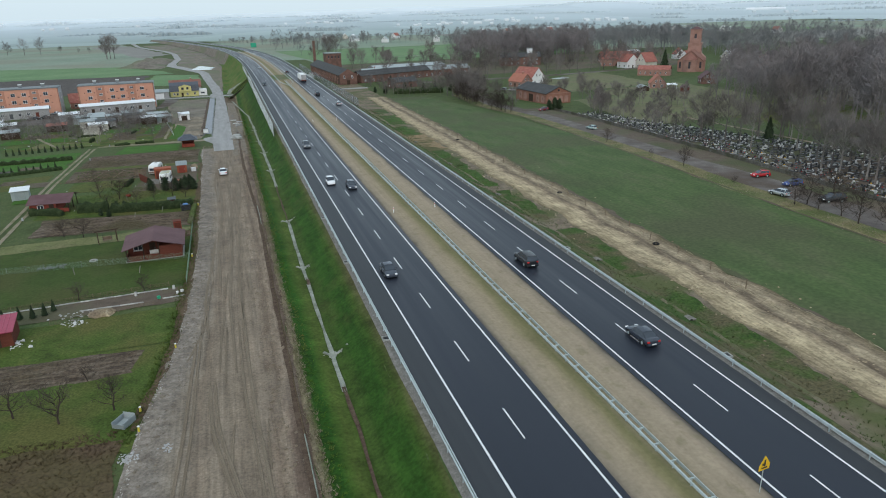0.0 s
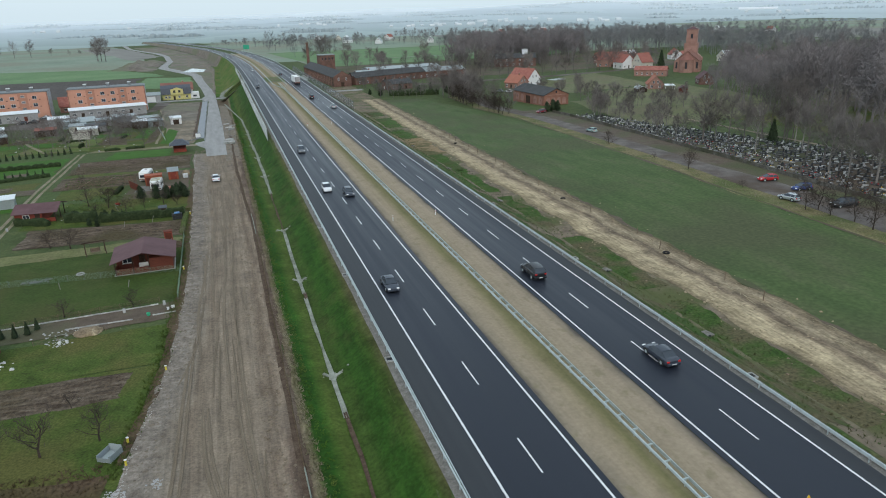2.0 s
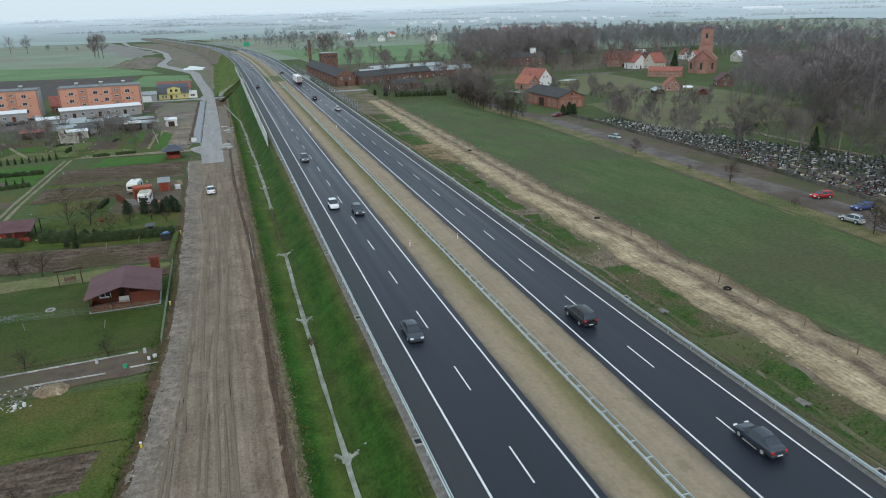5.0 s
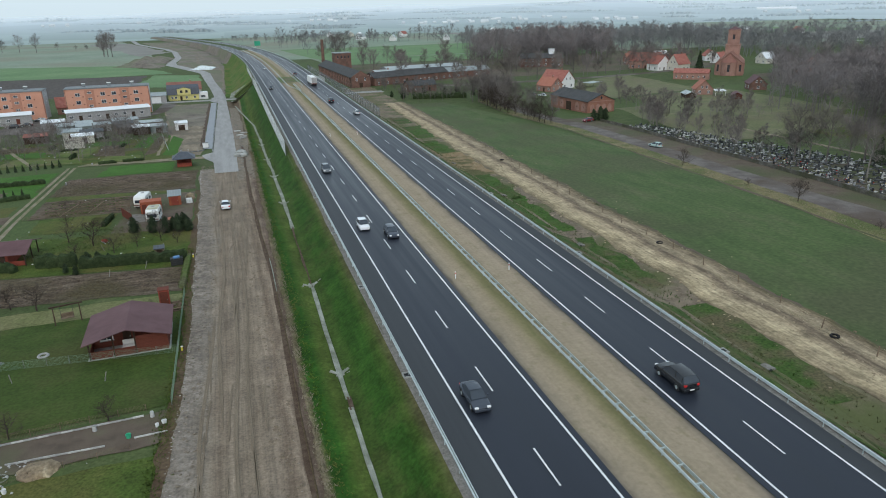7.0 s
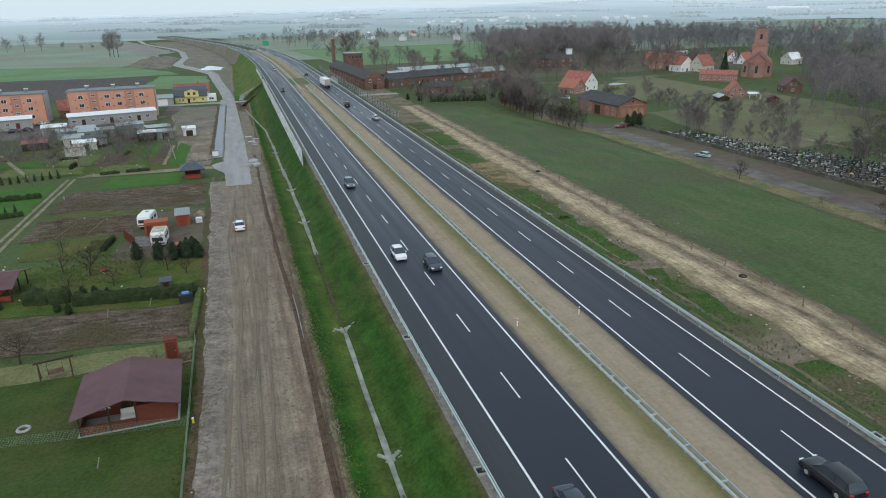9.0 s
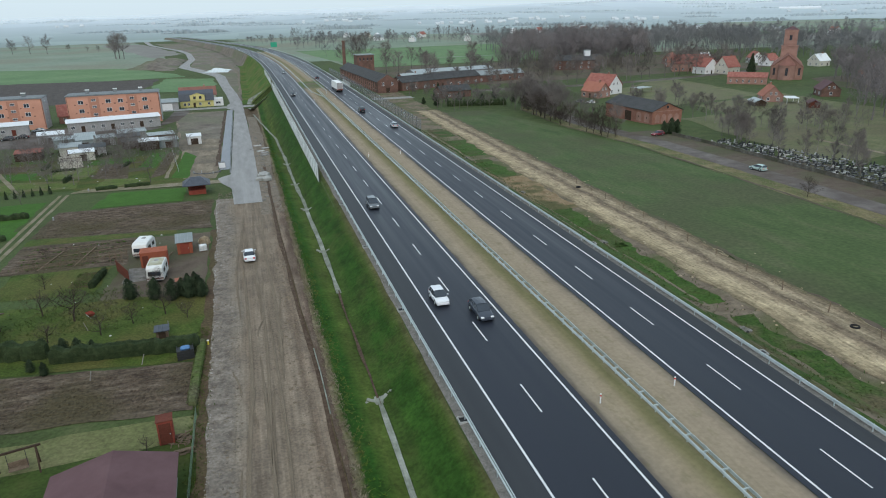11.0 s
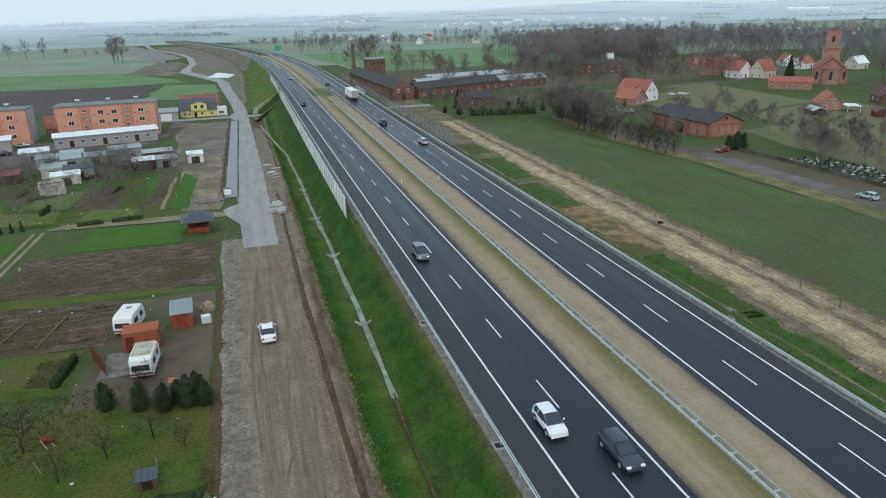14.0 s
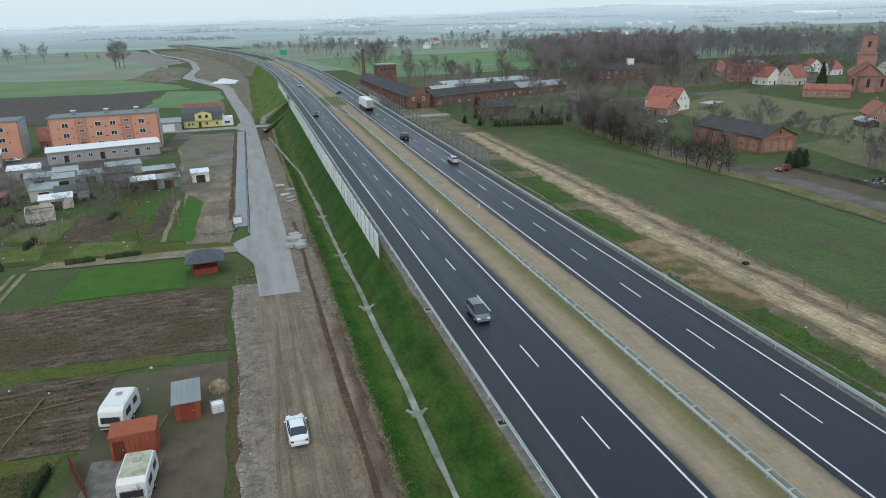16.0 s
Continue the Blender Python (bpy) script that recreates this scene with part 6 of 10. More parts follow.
def house(m, L, W, eave, ridge, wall, roof, label, along="x", windows=(2, 2), chimney=True, name="house", group="village houses", stor=1, over=0.4, doors=True, frame_mat="white"):
    """A gabled house centred on its base."""
    h = thing(name, m, label, "house", group)
    part("wall", gable_wall(bmesh.new(), -L / 2, L / 2, -W / 2, W / 2, -1.2, eave, ridge - 0.02, along), wall, h)
    part("roof", gable(bmesh.new(), -L / 2, L / 2, -W / 2, W / 2, eave + 0.02, ridge + 0.02, over, 0.16, along), roof, h)
    for s, n in ((-1, windows[0]), (1, windows[0])):
        for i in range(n):
            x = -L / 2 + L * (i + 0.5) / n
            for k in range(stor):
                if doors and s == -1 and i == n // 2 and k == 0 and n > 1:
                    door(h, x, 1.1, 2.1, ("y", s * W / 2, s))
                elif 0.9 + k * 2.8 + 1.3 < eave or along == "y":
                    window(h, x, 0.9 + k * 2.8, 1.2, min(1.3, eave - 1.1), ("y", s * W / 2, s), frame_mat=frame_mat)
    for s in (-1, 1):
        for i in range(windows[1]):
            y = -W / 2 + W * (i + 0.5) / windows[1]
            for k in range(stor):
                window(h, y, 0.9 + k * 2.8, 1.2, min(1.3, eave - 1.1), ("x", s * L / 2, s), frame_mat=frame_mat)
    if ridge - eave > 2.5 and along == "x":
        for s in (-1, 1):
            for dy in (-W * 0.13, W * 0.13):
                window(h, dy, eave + 0.4, 0.9, 1.2, ("x", s * L / 2, s), frame_mat=frame_mat)
    if chimney:
        c = part("chimney", boxes((L * 0.18, L * 0.18 + 0.6, -0.3, 0.3, ridge - 0.8, ridge + 1.1)), "brick", h)
        part("chimney_cap", boxes((L * 0.18 - 0.08, L * 0.18 + 0.68, -0.38, 0.38, ridge + 1.1, ridge + 1.2)), "grey_wall", c)
    return h


# yellow house with a dark mansard roof
yh = thing("house", put(-43.0, 371.0, 3), "yellow house with a dark slate mansard roof", "house", "village houses")
part("wall", boxes((-8.5, 6.5, -4.5, 4.5, -1, 3.0)), "yellow", yh)
bm = bmesh.new()
loft(bm, [[(x, -5.0, 2.9), (x, -3.6, 6.2), (x, 0, 7.6), (x, 3.6, 6.2), (x, 5.0, 2.9)] for x in (-8.9, 6.9)], close=True)
bmesh.ops.recalc_face_normals(bm, faces=bm.faces)
part("roof", bm, "roof_blue", yh)
part("dormer_wall", gable_wall(bmesh.new(), -3.9, 2.7, -5.15, -3.2, 2.8, 5.6, 6.6, "y"), "yellow", yh)
part("dormer_roof", gable(bmesh.new(), -3.9, 2.7, -5.1, -1.5, 5.62, 6.65, 0.25, 0.14, "y"), "roof_blue", yh)
for x in (-1.9, 0.7):
    window(yh, x, 3.9, 1.2, 1.2, ("y", -5.15, -1), frame_mat="wood_dark")
for x in (-6.5, -4.8, 0.4, 4.4):
    window(yh, x, 0.9, 1.1, 1.2, ("y", -4.5, -1))
door(yh, -2.2, 1.1, 2.1, ("y", -4.5, -1))
part("annex", boxes((6.51, 11, -4.2, 2, -1, 3.4)), "white", yh, "white flat-roofed annex")
window(yh, 8.6, 1.0, 2.2, 1.1, ("y", -4.2, -1))
house(put(-44, 386, 3), 17, 9, 4.0, 7.6, "cream", "tile_church", "low house with a dull orange tiled roof", windows=(3, 1))
garage_big = thing("workshop", put(-58.0, 364, 4), "pale grey workshop with a sheet roof", "outbuilding")
part("wall", boxes((-6, 6, -5, 5, -1, 3.6)), "grey_wall", garage_big)
part("roof", gable(bmesh.new(), -6, 6, -5, 5, 3.62, 4.8, 0.3, 0.12), "roof_grey", garage_big)
part("gate", boxes((-1, 3.4, -5.07, -5.003, 0, 3.0)), "white", garage_big)
window(garage_big, -3.5, 1.2, 1.4, 1.0, ("y", -5, -1))
house(put(-92.5, 338, 12), 9, 9, 3.2, 7.2, "brick_pale", "tile_red", "small red-brick house behind the flats", windows=(2, 2))


# red brick barn
barn = thing("brick_barn", put(118.2, 241.5, 4.0, 0.2) @ Matrix.Diagonal((0.8, 1.02, 1, 1)), "long red brick barn with a tarred roof", "barn")
part("wall", gable_wall(bmesh.new(), -7.8, 7.8, -14, 14, -1.0, 4.6, 7.2, "y"), "brick", barn)
part("roof", gable(bmesh.new(), -7.8, 7.8, -14, 14, 4.63, 7.25, 0.45, 0.18, "y"), "roof_dark", barn)
part("gate", boxes((-7.88, -7.805, -2.2, 1.6, 0, 3.4)), "wood_dark", barn)
for y in (-11.2, -6.6, 5.2, 9.6):
    bm = bmesh.new()
    pts = [(-1.5, 0.6)] + [(1.5 * math.cos(a), 2.6 + 1.2 * math.sin(a)) for a in (3.14, 2.5, 1.9, 1.25, 0.65, 0)] + [(1.5, 0.6)]
    loft(bm, [[(-7.86 + d, y + a, z) for a, z in pts] for d in (0, 0.055)], close=True)
    part("blind_arch", bm, "brick_pale", barn)
    part("slit", boxes((-7.93, -7.865, y - 0.15, y + 0.15, 1.9, 2.4)), "wood_dark", barn)
for x in (-5.0, -1.7, 1.7, 5.0):
    bm = bmesh.new()
    pts = [(-1.2, 0.6)] + [(1.2 * math.cos(a), 2.6 + 1.0 * math.sin(a)) for a in (3.14, 2.5, 1.9, 1.25, 0.65, 0)] + [(1.2, 0.6)]
    loft(bm, [[(x + a, -14.06 + d, z) for a, z in pts] for d in (0, 0.055)], close=True)
    part("blind_arch", bm, "brick_pale", barn)
part("cornice", boxes((-7.9, 7.9, -14.12, -14.004, 4.5, 4.75)), "brick_pale", barn)
part("round_window", cyl(bmesh.new(), 0, 5.9, -14.1, -14.004, 0.5, None, 12, "y"), "glass", barn)

# white gabled house with a red roof
house(put(152.0, 332, -66), 15, 11, 4.2, 9.4, "white", "tile_red", "white gabled house with a red tiled roof", windows=(3, 2))
house(put(141, 319, -66), 10, 9, 3.2, 7.0, "brick_pale", "tile_orange", "low house wing with an orange tiled roof", windows=(3, 2))
shed_w = thing("car_port", put(170, 326, 20), "grey flat-roofed car port", "shed")
part("roof", boxes((-5, 5, -3, 3, 2.4, 2.55)), "roof_grey", shed_w)
for x in (-4.7, 4.7):
    for y in (-2.7, 2.7):
        part("post", boxes((x - 0.08, x + 0.08, y - 0.08, y + 0.08, -0.3, 2.4)), "wood", shed_w)

# mill house with a roof tower
mill = thing("mill_house", put(207, 472, -16), "old grey-roofed mill house with a small tower", "house", "village houses")
part("wall", gable_wall(bmesh.new(), -16, 16, -7, 7, -1, 6.5, 9.6, "x"), "brick_dark", mill)
part("roof", gable(bmesh.new(), -16, 16, -7, 7, 6.53, 9.65, 0.5, 0.2, "x"), "roof_dark", mill)
part("tower", boxes((6, 10, -2, 2, 8.5, 12.6)), "roof_light", mill)
part("tower_roof", boxes((5.7, 10.3, -2.3, 2.3, 12.6, 12.9)), "roof_grey", mill)
for x in (-12, -7, -2, 3, 8, 13):
    for z in (1.2, 4.2):
        window(mill, x, z, 1.2, 1.4, ("y", -7, -1))

# manor group and houses by the church
house(put(264, 420, -28), 22, 12, 5.5, 10.5, "brick_pale", "tile_red", "long brick house with a bright red roof", windows=(5, 2), stor=1)
house(put(262, 400, 12), 12, 10, 4.5, 9.5, "white", "tile_red", "white timbered gable house with red roof", windows=(3, 2), along="y")
house(put(272, 392, 12), 11, 10, 4.5, 10.5, "cream", "tile_red", "house with a faded red hipped roof", windows=(3, 2))
for i, (x, y, t) in enumerate(((288, 432, 10), (300, 452, 30), (276, 455, -20), (336, 430, 15), (310, 470, 0), (290, 480, 40), (345, 455, 70), (360, 410, 10))):
    house(put(x, y, t), 11, 9, 3.8, 8.0, ("white", "cream", "brick_pale")[i % 3], ("tile_red", "roof_light", "tile_orange")[i % 3], "village house with a pitched roof among trees", windows=(2, 2))
wall = thing("brick_wall_building", put(243, 336, -42) @ Matrix.Diagonal((0.62, 0.9, 0.9, 1)), "low red brick outbuilding by the church", "outbuilding")
part("wall", boxes((-18, 14, -5, 5, -1, 4.2)), "brick_pale", wall)
part("roof", gable(bmesh.new(), -18, 14, -5, 5, 4.22, 6.6, 0.3, 0.15), "tile_red", wall)
for x in (-15, -10, -5, 0, 5, 10):
    window(wall, x, 1.2, 1.3, 1.4, ("y", -5, -1))
house(put(196, 266, 62), 10, 8, 2.8, 6.8, "brick_pale", "tile_orange", "brick house with an orange tiled roof", windows=(2, 2))
lean = thing("veranda", put(198.5, 257, 62), "white-roofed veranda beside the brick house", "shed")
part("roof", boxes((-4, 4, -2.5, 2.5, 2.3, 2.45)), "roof_light", lean)
for x in (-3.7, 3.7):
    for y in (-2.2, 2.2):
        part("post", boxes((x - 0.08, x + 0.08, y - 0.08, y + 0.08, -0.3, 2.3)), "white", lean)
house(put(181, 256, 70), 8, 4.5, 1.9, 2.9, "wood_dark", "roof_grey", "low dark shed beside the orange-roofed house", windows=(1, 0), chimney=False, name="shed", group="yard sheds")
house(put(195, 241, 55), 7, 4, 2.0, 3.0, "wood_red", "roof_brown", "small reddish shed behind the orange-roofed house", windows=(1, 0), chimney=False, name="shed", group="yard sheds")
house(put(232, 272, 62), 11, 8, 3.2, 6.6, "brick_dark", "roof_brown", "low brown-roofed barn behind the house", windows=(2, 1), chimney=False)
house(put(322, 332, 30), 16, 10, 4.5, 9.0, "brick_pale", "tile_red", "large house with red roof beside the wood", windows=(4, 2))

# church
church = thing("church", put(290, 362, 138.0), "red brick church with a stepped square tower", "church")
part("tower", boxes((-4.3, 4.3, -4.3, 4.3, -1.5, 17.0), bevel=0.06), "brick_pale", church)
part("belfry", boxes((-3.5, 3.5, -3.5, 3.5, 17.0, 26.5), bevel=0.06), "brick_pale", church)
for v, w in ((17.0, 4.55), (25.9, 3.75)):
    part("cornice", boxes((-w, w, -w, w, v - 0.1, v + 0.5), bevel=0.04), "brick_pale", church)
bm = bmesh.new()
bmesh.ops.create_cone(bm, cap_ends=True, segments=4, radius1=5.3, radius2=0.4, depth=1.8, matrix=Matrix.Translation((0, 0, 27.3)) @ Matrix.Rotation(radians(45), 4, "Z"))
part("tower_roof", bm, "roof_brown", church)
part("cross", boxes((-0.08, 0.08, -0.08, 0.08, 28.0, 30.6), (-0.5, 0.5, -0.08, 0.08, 29.6, 29.78)), "dark", church)
for s in (-1, 1):
    for axis in ("x", "y"):
        window(church, 0, 20.5, 1.5, 3.0, (axis, s * 3.5, s), bars=1, frame_mat="brick_dark")
        window(church, 0, 11.0, 1.1, 2.6, (axis, s * 4.3, s), bars=1, frame_mat="brick_dark")
part("nave", gable_wall(bmesh.new(), -7.5, 7.5, 4.31, 24, -1.5, 7.5, 13.5, "y"), "brick_pale", church)
part("nave_roof", gable(bmesh.new(), -7.5, 7.5, 4.4, 24, 7.53, 13.55, 0.5, 0.25, "y"), "tile_church", church)
part("west_gable", gable_wall(bmesh.new(), -7.6, 7.6, -3.2, 4.2, -1.5, 8.0, 14.8, "y"), "brick_pale", church)
part("west_roof", gable(bmesh.new(), -7.6, 7.6, -3.2, 4.2, 7.33, 13.25, 0.35, 0.2, "y"), "tile_church", church)
for x in (-7.5, 7.5):
    for y in (8, 13, 18):
        window(church, y, 2.5, 1.6, 4.5, ("x", x, 1 if x > 0 else -1), frame_mat="brick_dark")
        part("buttress", boxes((x - 0.9 if x < 0 else x, x if x < 0 else x + 0.9, y + 2.4, y + 3.3, -1.5, 7.0)), "brick_pale", church)
for x in (-6, 6):
    window(church, x, 2.5, 1.3, 4.0, ("y", -3.2, -1), frame_mat="brick_dark")
bm = bmesh.new()
loft(bm, [[(4.6 * math.cos(a), 24 + 4.6 * math.sin(a), z) for a in [math.pi * i / 5 for i in range(6)]] for z in (-1.5, 8.2)])
part("apse", bm, "brick_pale", church)
bm = bmesh.new()
for i in range(5):
    a, b = math.pi * i / 5, math.pi * (i + 1) / 5
    poly(bm, [(5 * math.cos(a), 24 + 5 * math.sin(a), 8.1), (5 * math.cos(b), 24 + 5 * math.sin(b), 8.1), (0, 24, 13.2)])
part("apse_roof", bm, "tile_church", church)
window(church, 0, 2.6, 1.4, 4.2, ("y", 28.5, 1), frame_mat="brick_dark")
for x in (-6.4, 6.4):
    window(church, x, 2.6, 1.2, 4.0, ("y", 24, 1), frame_mat="brick_dark")

# factory with a chimney
fac = thing("factory_hall", put(50.0, 437.0, 2.9), "long brick factory hall with a dark roof", "factory")
part("wall", gable_wall(bmesh.new(), -5.5, 5.5, -52, 52, -1, 6.2, 9.4, "y"), "brick_dark", fac)
part("roof", gable(bmesh.new(), -5.5, 5.5, -51.6, 52, 6.23, 9.45, 0.5, 0.2, "y"), "roof_dark", fac)
part("gable_front", gable_wall(bmesh.new(), -5.6, 5.6, -52.4, -51.7, -1, 6.4, 9.9, "y"), "brick_dark", fac)
for i in range(20):
    y = -48 + i * 5
    part("pilaster", boxes((-5.75, -5.504, y + 2.2, y + 2.8, 0, 6.0)), "brick_pale", fac)
    window(fac, y, 2.0, 1.6, 2.4, ("x", -5.5, -1), frame_mat="brick_pale")
for x in (-2.5, 2.5):
    window(fac, x, 4.2, 1.1, 1.7, ("y", -52.4, -1))
door(fac, 0, 2.0, 3.0, ("y", -52.4, -1))
chim = thing("factory_chimney", put(48.5, 512), "tall dark brick factory chimney", "chimney")
part("shaft", cyl(bmesh.new(), 0, 0, -0.5, 22.5, 1.35, 0.95, 14), "brick_dark", chim)
part("collar", cyl(bmesh.new(), 0, 0, 21.6, 22.9, 1.12, 1.12, 14), "brick_dark", chim)
tow = thing("factory_tower", put(62, 510, 5), "red brick factory tower house", "factory")
part("wall", boxes((-6, 6, -5, 5, -1, 13)), "brick_dark", tow)
part("roof", boxes((-6.4, 6.4, -5.4, 5.4, 13, 13.5)), "roof_grey", tow)
for x in (-4, -1.3, 1.3, 4):
    window(tow, x, 9.5, 1.1, 1.8, ("y", -5, -1), frame_mat="brick_dark")
for x, y, t, L, W, e, r, wm, rm, lb in ((85.5, 404.5, 22, 56, 11, 4.6, 7.4, "brick_dark", "roof_dark", "long dark brick farm building with a dark roof"), (128, 421, 12, 34, 10, 4.2, 6.4, "brick_dark", "roof_grey", "long dark brick farm building with a grey roof"),
                                        (108, 452, 10, 56, 14, 5.0, 6.5, "grey_wall", "roof_grey", "wide hall with a pale sheet roof"), (76, 428, 8, 14, 12, 4.2, 6.0, "brick_pale", "roof_grey", "small workshop with a sheet roof"),
                                        (79, 352, 8, 16, 9, 3.4, 5.6, "brick_dark", "roof_dark", "small dark brick house with a chimney")):
    house(put(x, y, t), L, W, e, r, wm, rm, lb, windows=(max(2, int(L / 6)), 1), chimney=L < 20, name="farm_building", group="farm buildings")
for i in range(26):
    r2 = random.Random(900 + i)
    x, y = r2.uniform(150, 760), r2.uniform(760, 1180)
    house(put(x, y, r2.uniform(0, 90)), 13, 9, 4.5, 8.5, r2.choice(("white", "cream", "white")), r2.choice(("roof_light", "tile_red", "roof_grey")), "distant pale village house", windows=(2, 0), chimney=False, group="distant houses", doors=False)


# ---- garden houses ----
hut = thing("garden_house", put(-35.2, 66.8, 2.0), "red-brown timber garden house with a mauve sheet roof", "garden house", "garden houses")
part("floor_slab", boxes((-4.4, 4.4, -3.9, 3.8, -0.3, 0.12)), "concrete", hut)
part("wall", gable_wall(bmesh.new(), -4.2, 4.2, -0.9, 3.7, 0.12, 2.25, 3.38, "y"), "wood_red", hut)
part("side_wall", boxes((0.8, 4.2, -3.7, -0.905, 0.12, 2.25)), "wood_red", hut)
part("railing", boxes((-4.2, 0.79, -3.7, -3.6, 0.12, 1.0)), "wood_red", hut)
part("railing", boxes((-4.2, -4.1, -3.59, -0.91, 0.12, 1.0)), "wood_red", hut)
for x in (-4.15, -1.6, 0.72):
    part("porch_post", boxes((x - 0.07, x + 0.07, -3.78, -3.64, 0.12, 2.9 if x > -3 else 2.2)), "wood_dark", hut)
part("roof", gable(bmesh.new(), -4.2, 4.2, -3.9, 3.8, 2.27, 3.42, 0.55, 0.09, "y"), "roof_brown", hut)
part("sofa", boxes((-0.9, 0.6, -2.6, -1.8, 0.13, 0.6), (-0.9, 0.6, -1.8, -1.6, 0.13, 1.1), bevel=0.06), "white", hut, "pale garden sofa on the porch")
window(hut, -2.6, 1.0, 1.4, 1.0, ("y", -0.9, -1))
door(hut, -0.4, 0.9, 2.0, ("y", -0.9, -1), "wood_dark", 0.12)

hut2 = thing("garden_house", put(-57.6, 103.8, -3), "bright red garden house with a brown sheet roof and porch", "garden house", "garden houses")
part("wall", gable_wall(bmesh.new(), -3.6, 1.2, -3.6, 3.4, -0.2, 2.2, 3.1, "x"), "wood_red_bright", hut2)
part("roof", gable(bmesh.new(), -3.6, 3.6, -3.6, 3.4, 2.22, 3.2, 0.5, 0.09, "x"), "roof_brown", hut2)
for y in (-3.4, 0, 3.2):
    part("porch_post", boxes((3.4, 3.55, y - 0.07, y + 0.07, -0.2, 2.3)), "wood_dark", hut2)
part("railing", boxes((1.21, 3.4, -3.5, -3.4, 0.2, 0.95)), "wood_red_bright", hut2)
window(hut2, -1.6, 0.9, 1.2, 1.0, ("y", -3.6, -1))
door(hut2, 0.4, 0.9, 2.0, ("y", -3.6, -1), "wood_dark")

cab = thing("tool_cabinet", put(-32.2, 76.6, 4), "tall narrow red wooden cabinet beside the garden house", "cabinet")
part("body", boxes((-0.65, 0.65, -0.6, 0.6, -0.1, 2.4), bevel=0.03), "wood_red_bright", cab)
part("top", boxes((-0.72, 0.72, -0.67, 0.67, 2.4, 2.48)), "wood_red", cab)
door(cab, 0, 1.0, 2.1, ("y", -0.6, -1), "wood_red", 0.1)
logs = thing("log_pile", put(-30.7, 74.3), "small pile of cut firewood", "firewood")
rnd = random.Random(3)
for i in range(16):
    bm = bmesh.new()
    cyl(bm, rnd.uniform(-0.3, 0.3), 0.1 + 0.14 * (i % 3), -0.9 + 0.1 * i, -0.4 + 0.1 * i, 0.09, None, 7, "x")
    part("log", bm, "wood", logs)

kiosk = thing("summer_house", put(-34.3, 174.8, 3), "red timber summer house with a dark hipped roof", "garden house", "garden houses")
part("wall", boxes((-1.8, 1.8, -1.5, 1.8, -0.2, 1.0)), "wood_red_bright", kiosk)
part("back_wall", boxes((-1.8, 1.8, 1.7, 1.8, 1.0, 2.3)), "wood_red", kiosk)
for x in (-1.72, 1.72):
    part("post", boxes((x - 0.08, x + 0.08, -1.5, -1.34, 1.0, 2.3)), "wood_red", kiosk)
bm = bmesh.new()
loft(bm, [[(-2.9, -2.6, 2.2), (2.9, -2.6, 2.2), (2.9, 2.6, 2.2), (-2.9, 2.6, 2.2)], [(-2.9, -2.6, 2.32), (2.9, -2.6, 2.32), (2.9, 2.6, 2.32), (-2.9, 2.6, 2.32)], [(-1.0, -0.2, 3.7), (1.0, -0.2, 3.7), (1.0, 0.2, 3.7), (-1.0, 0.2, 3.7)]], close=True)
part("roof", bm, "roof_blue", kiosk)


def shed(x, y, t, w, d, h, wall, roof, label, slope=0.35, name="shed", group="sheds", door_mat="wood_dark"):
    s = thing(name, put(x, y, t), label, "shed", group)
    part("wall", boxes((-w / 2, w / 2, -d / 2, d / 2, -0.4, h)), wall, s)
    bm = bmesh.new()
    loft(bm, [[(xx, -d / 2 - 0.3, h + 0.02), (xx, -d / 2 - 0.3, h + 0.1), (xx, d / 2 + 0.2, h + slope + 0.1), (xx, d / 2 + 0.2, h + slope + 0.02)] for xx in (-w / 2 - 0.2, w / 2 + 0.2)], close=True)
    bmesh.ops.recalc_face_normals(bm, faces=bm.faces)
    r = part("roof", bm, roof, s)
    bm = bmesh.new()
    for i in range(int(w / 0.5)):
        xx = -w / 2 + 0.25 + i * 0.5
        loft(bm, [[(xx + a, -d / 2 - 0.28, h + 0.105 + b), (xx + a, d / 2 + 0.18, h + slope + 0.105 + b)] for a, b in ((-0.06, 0), (0, 0.05), (0.06, 0))])
    part("roof_ribs", bm, roof, r)
    door(s, 0, min(2.2, w * 0.6), min(2.0, h - 0.15), ("y", -d / 2, -1), door_mat)
    return s


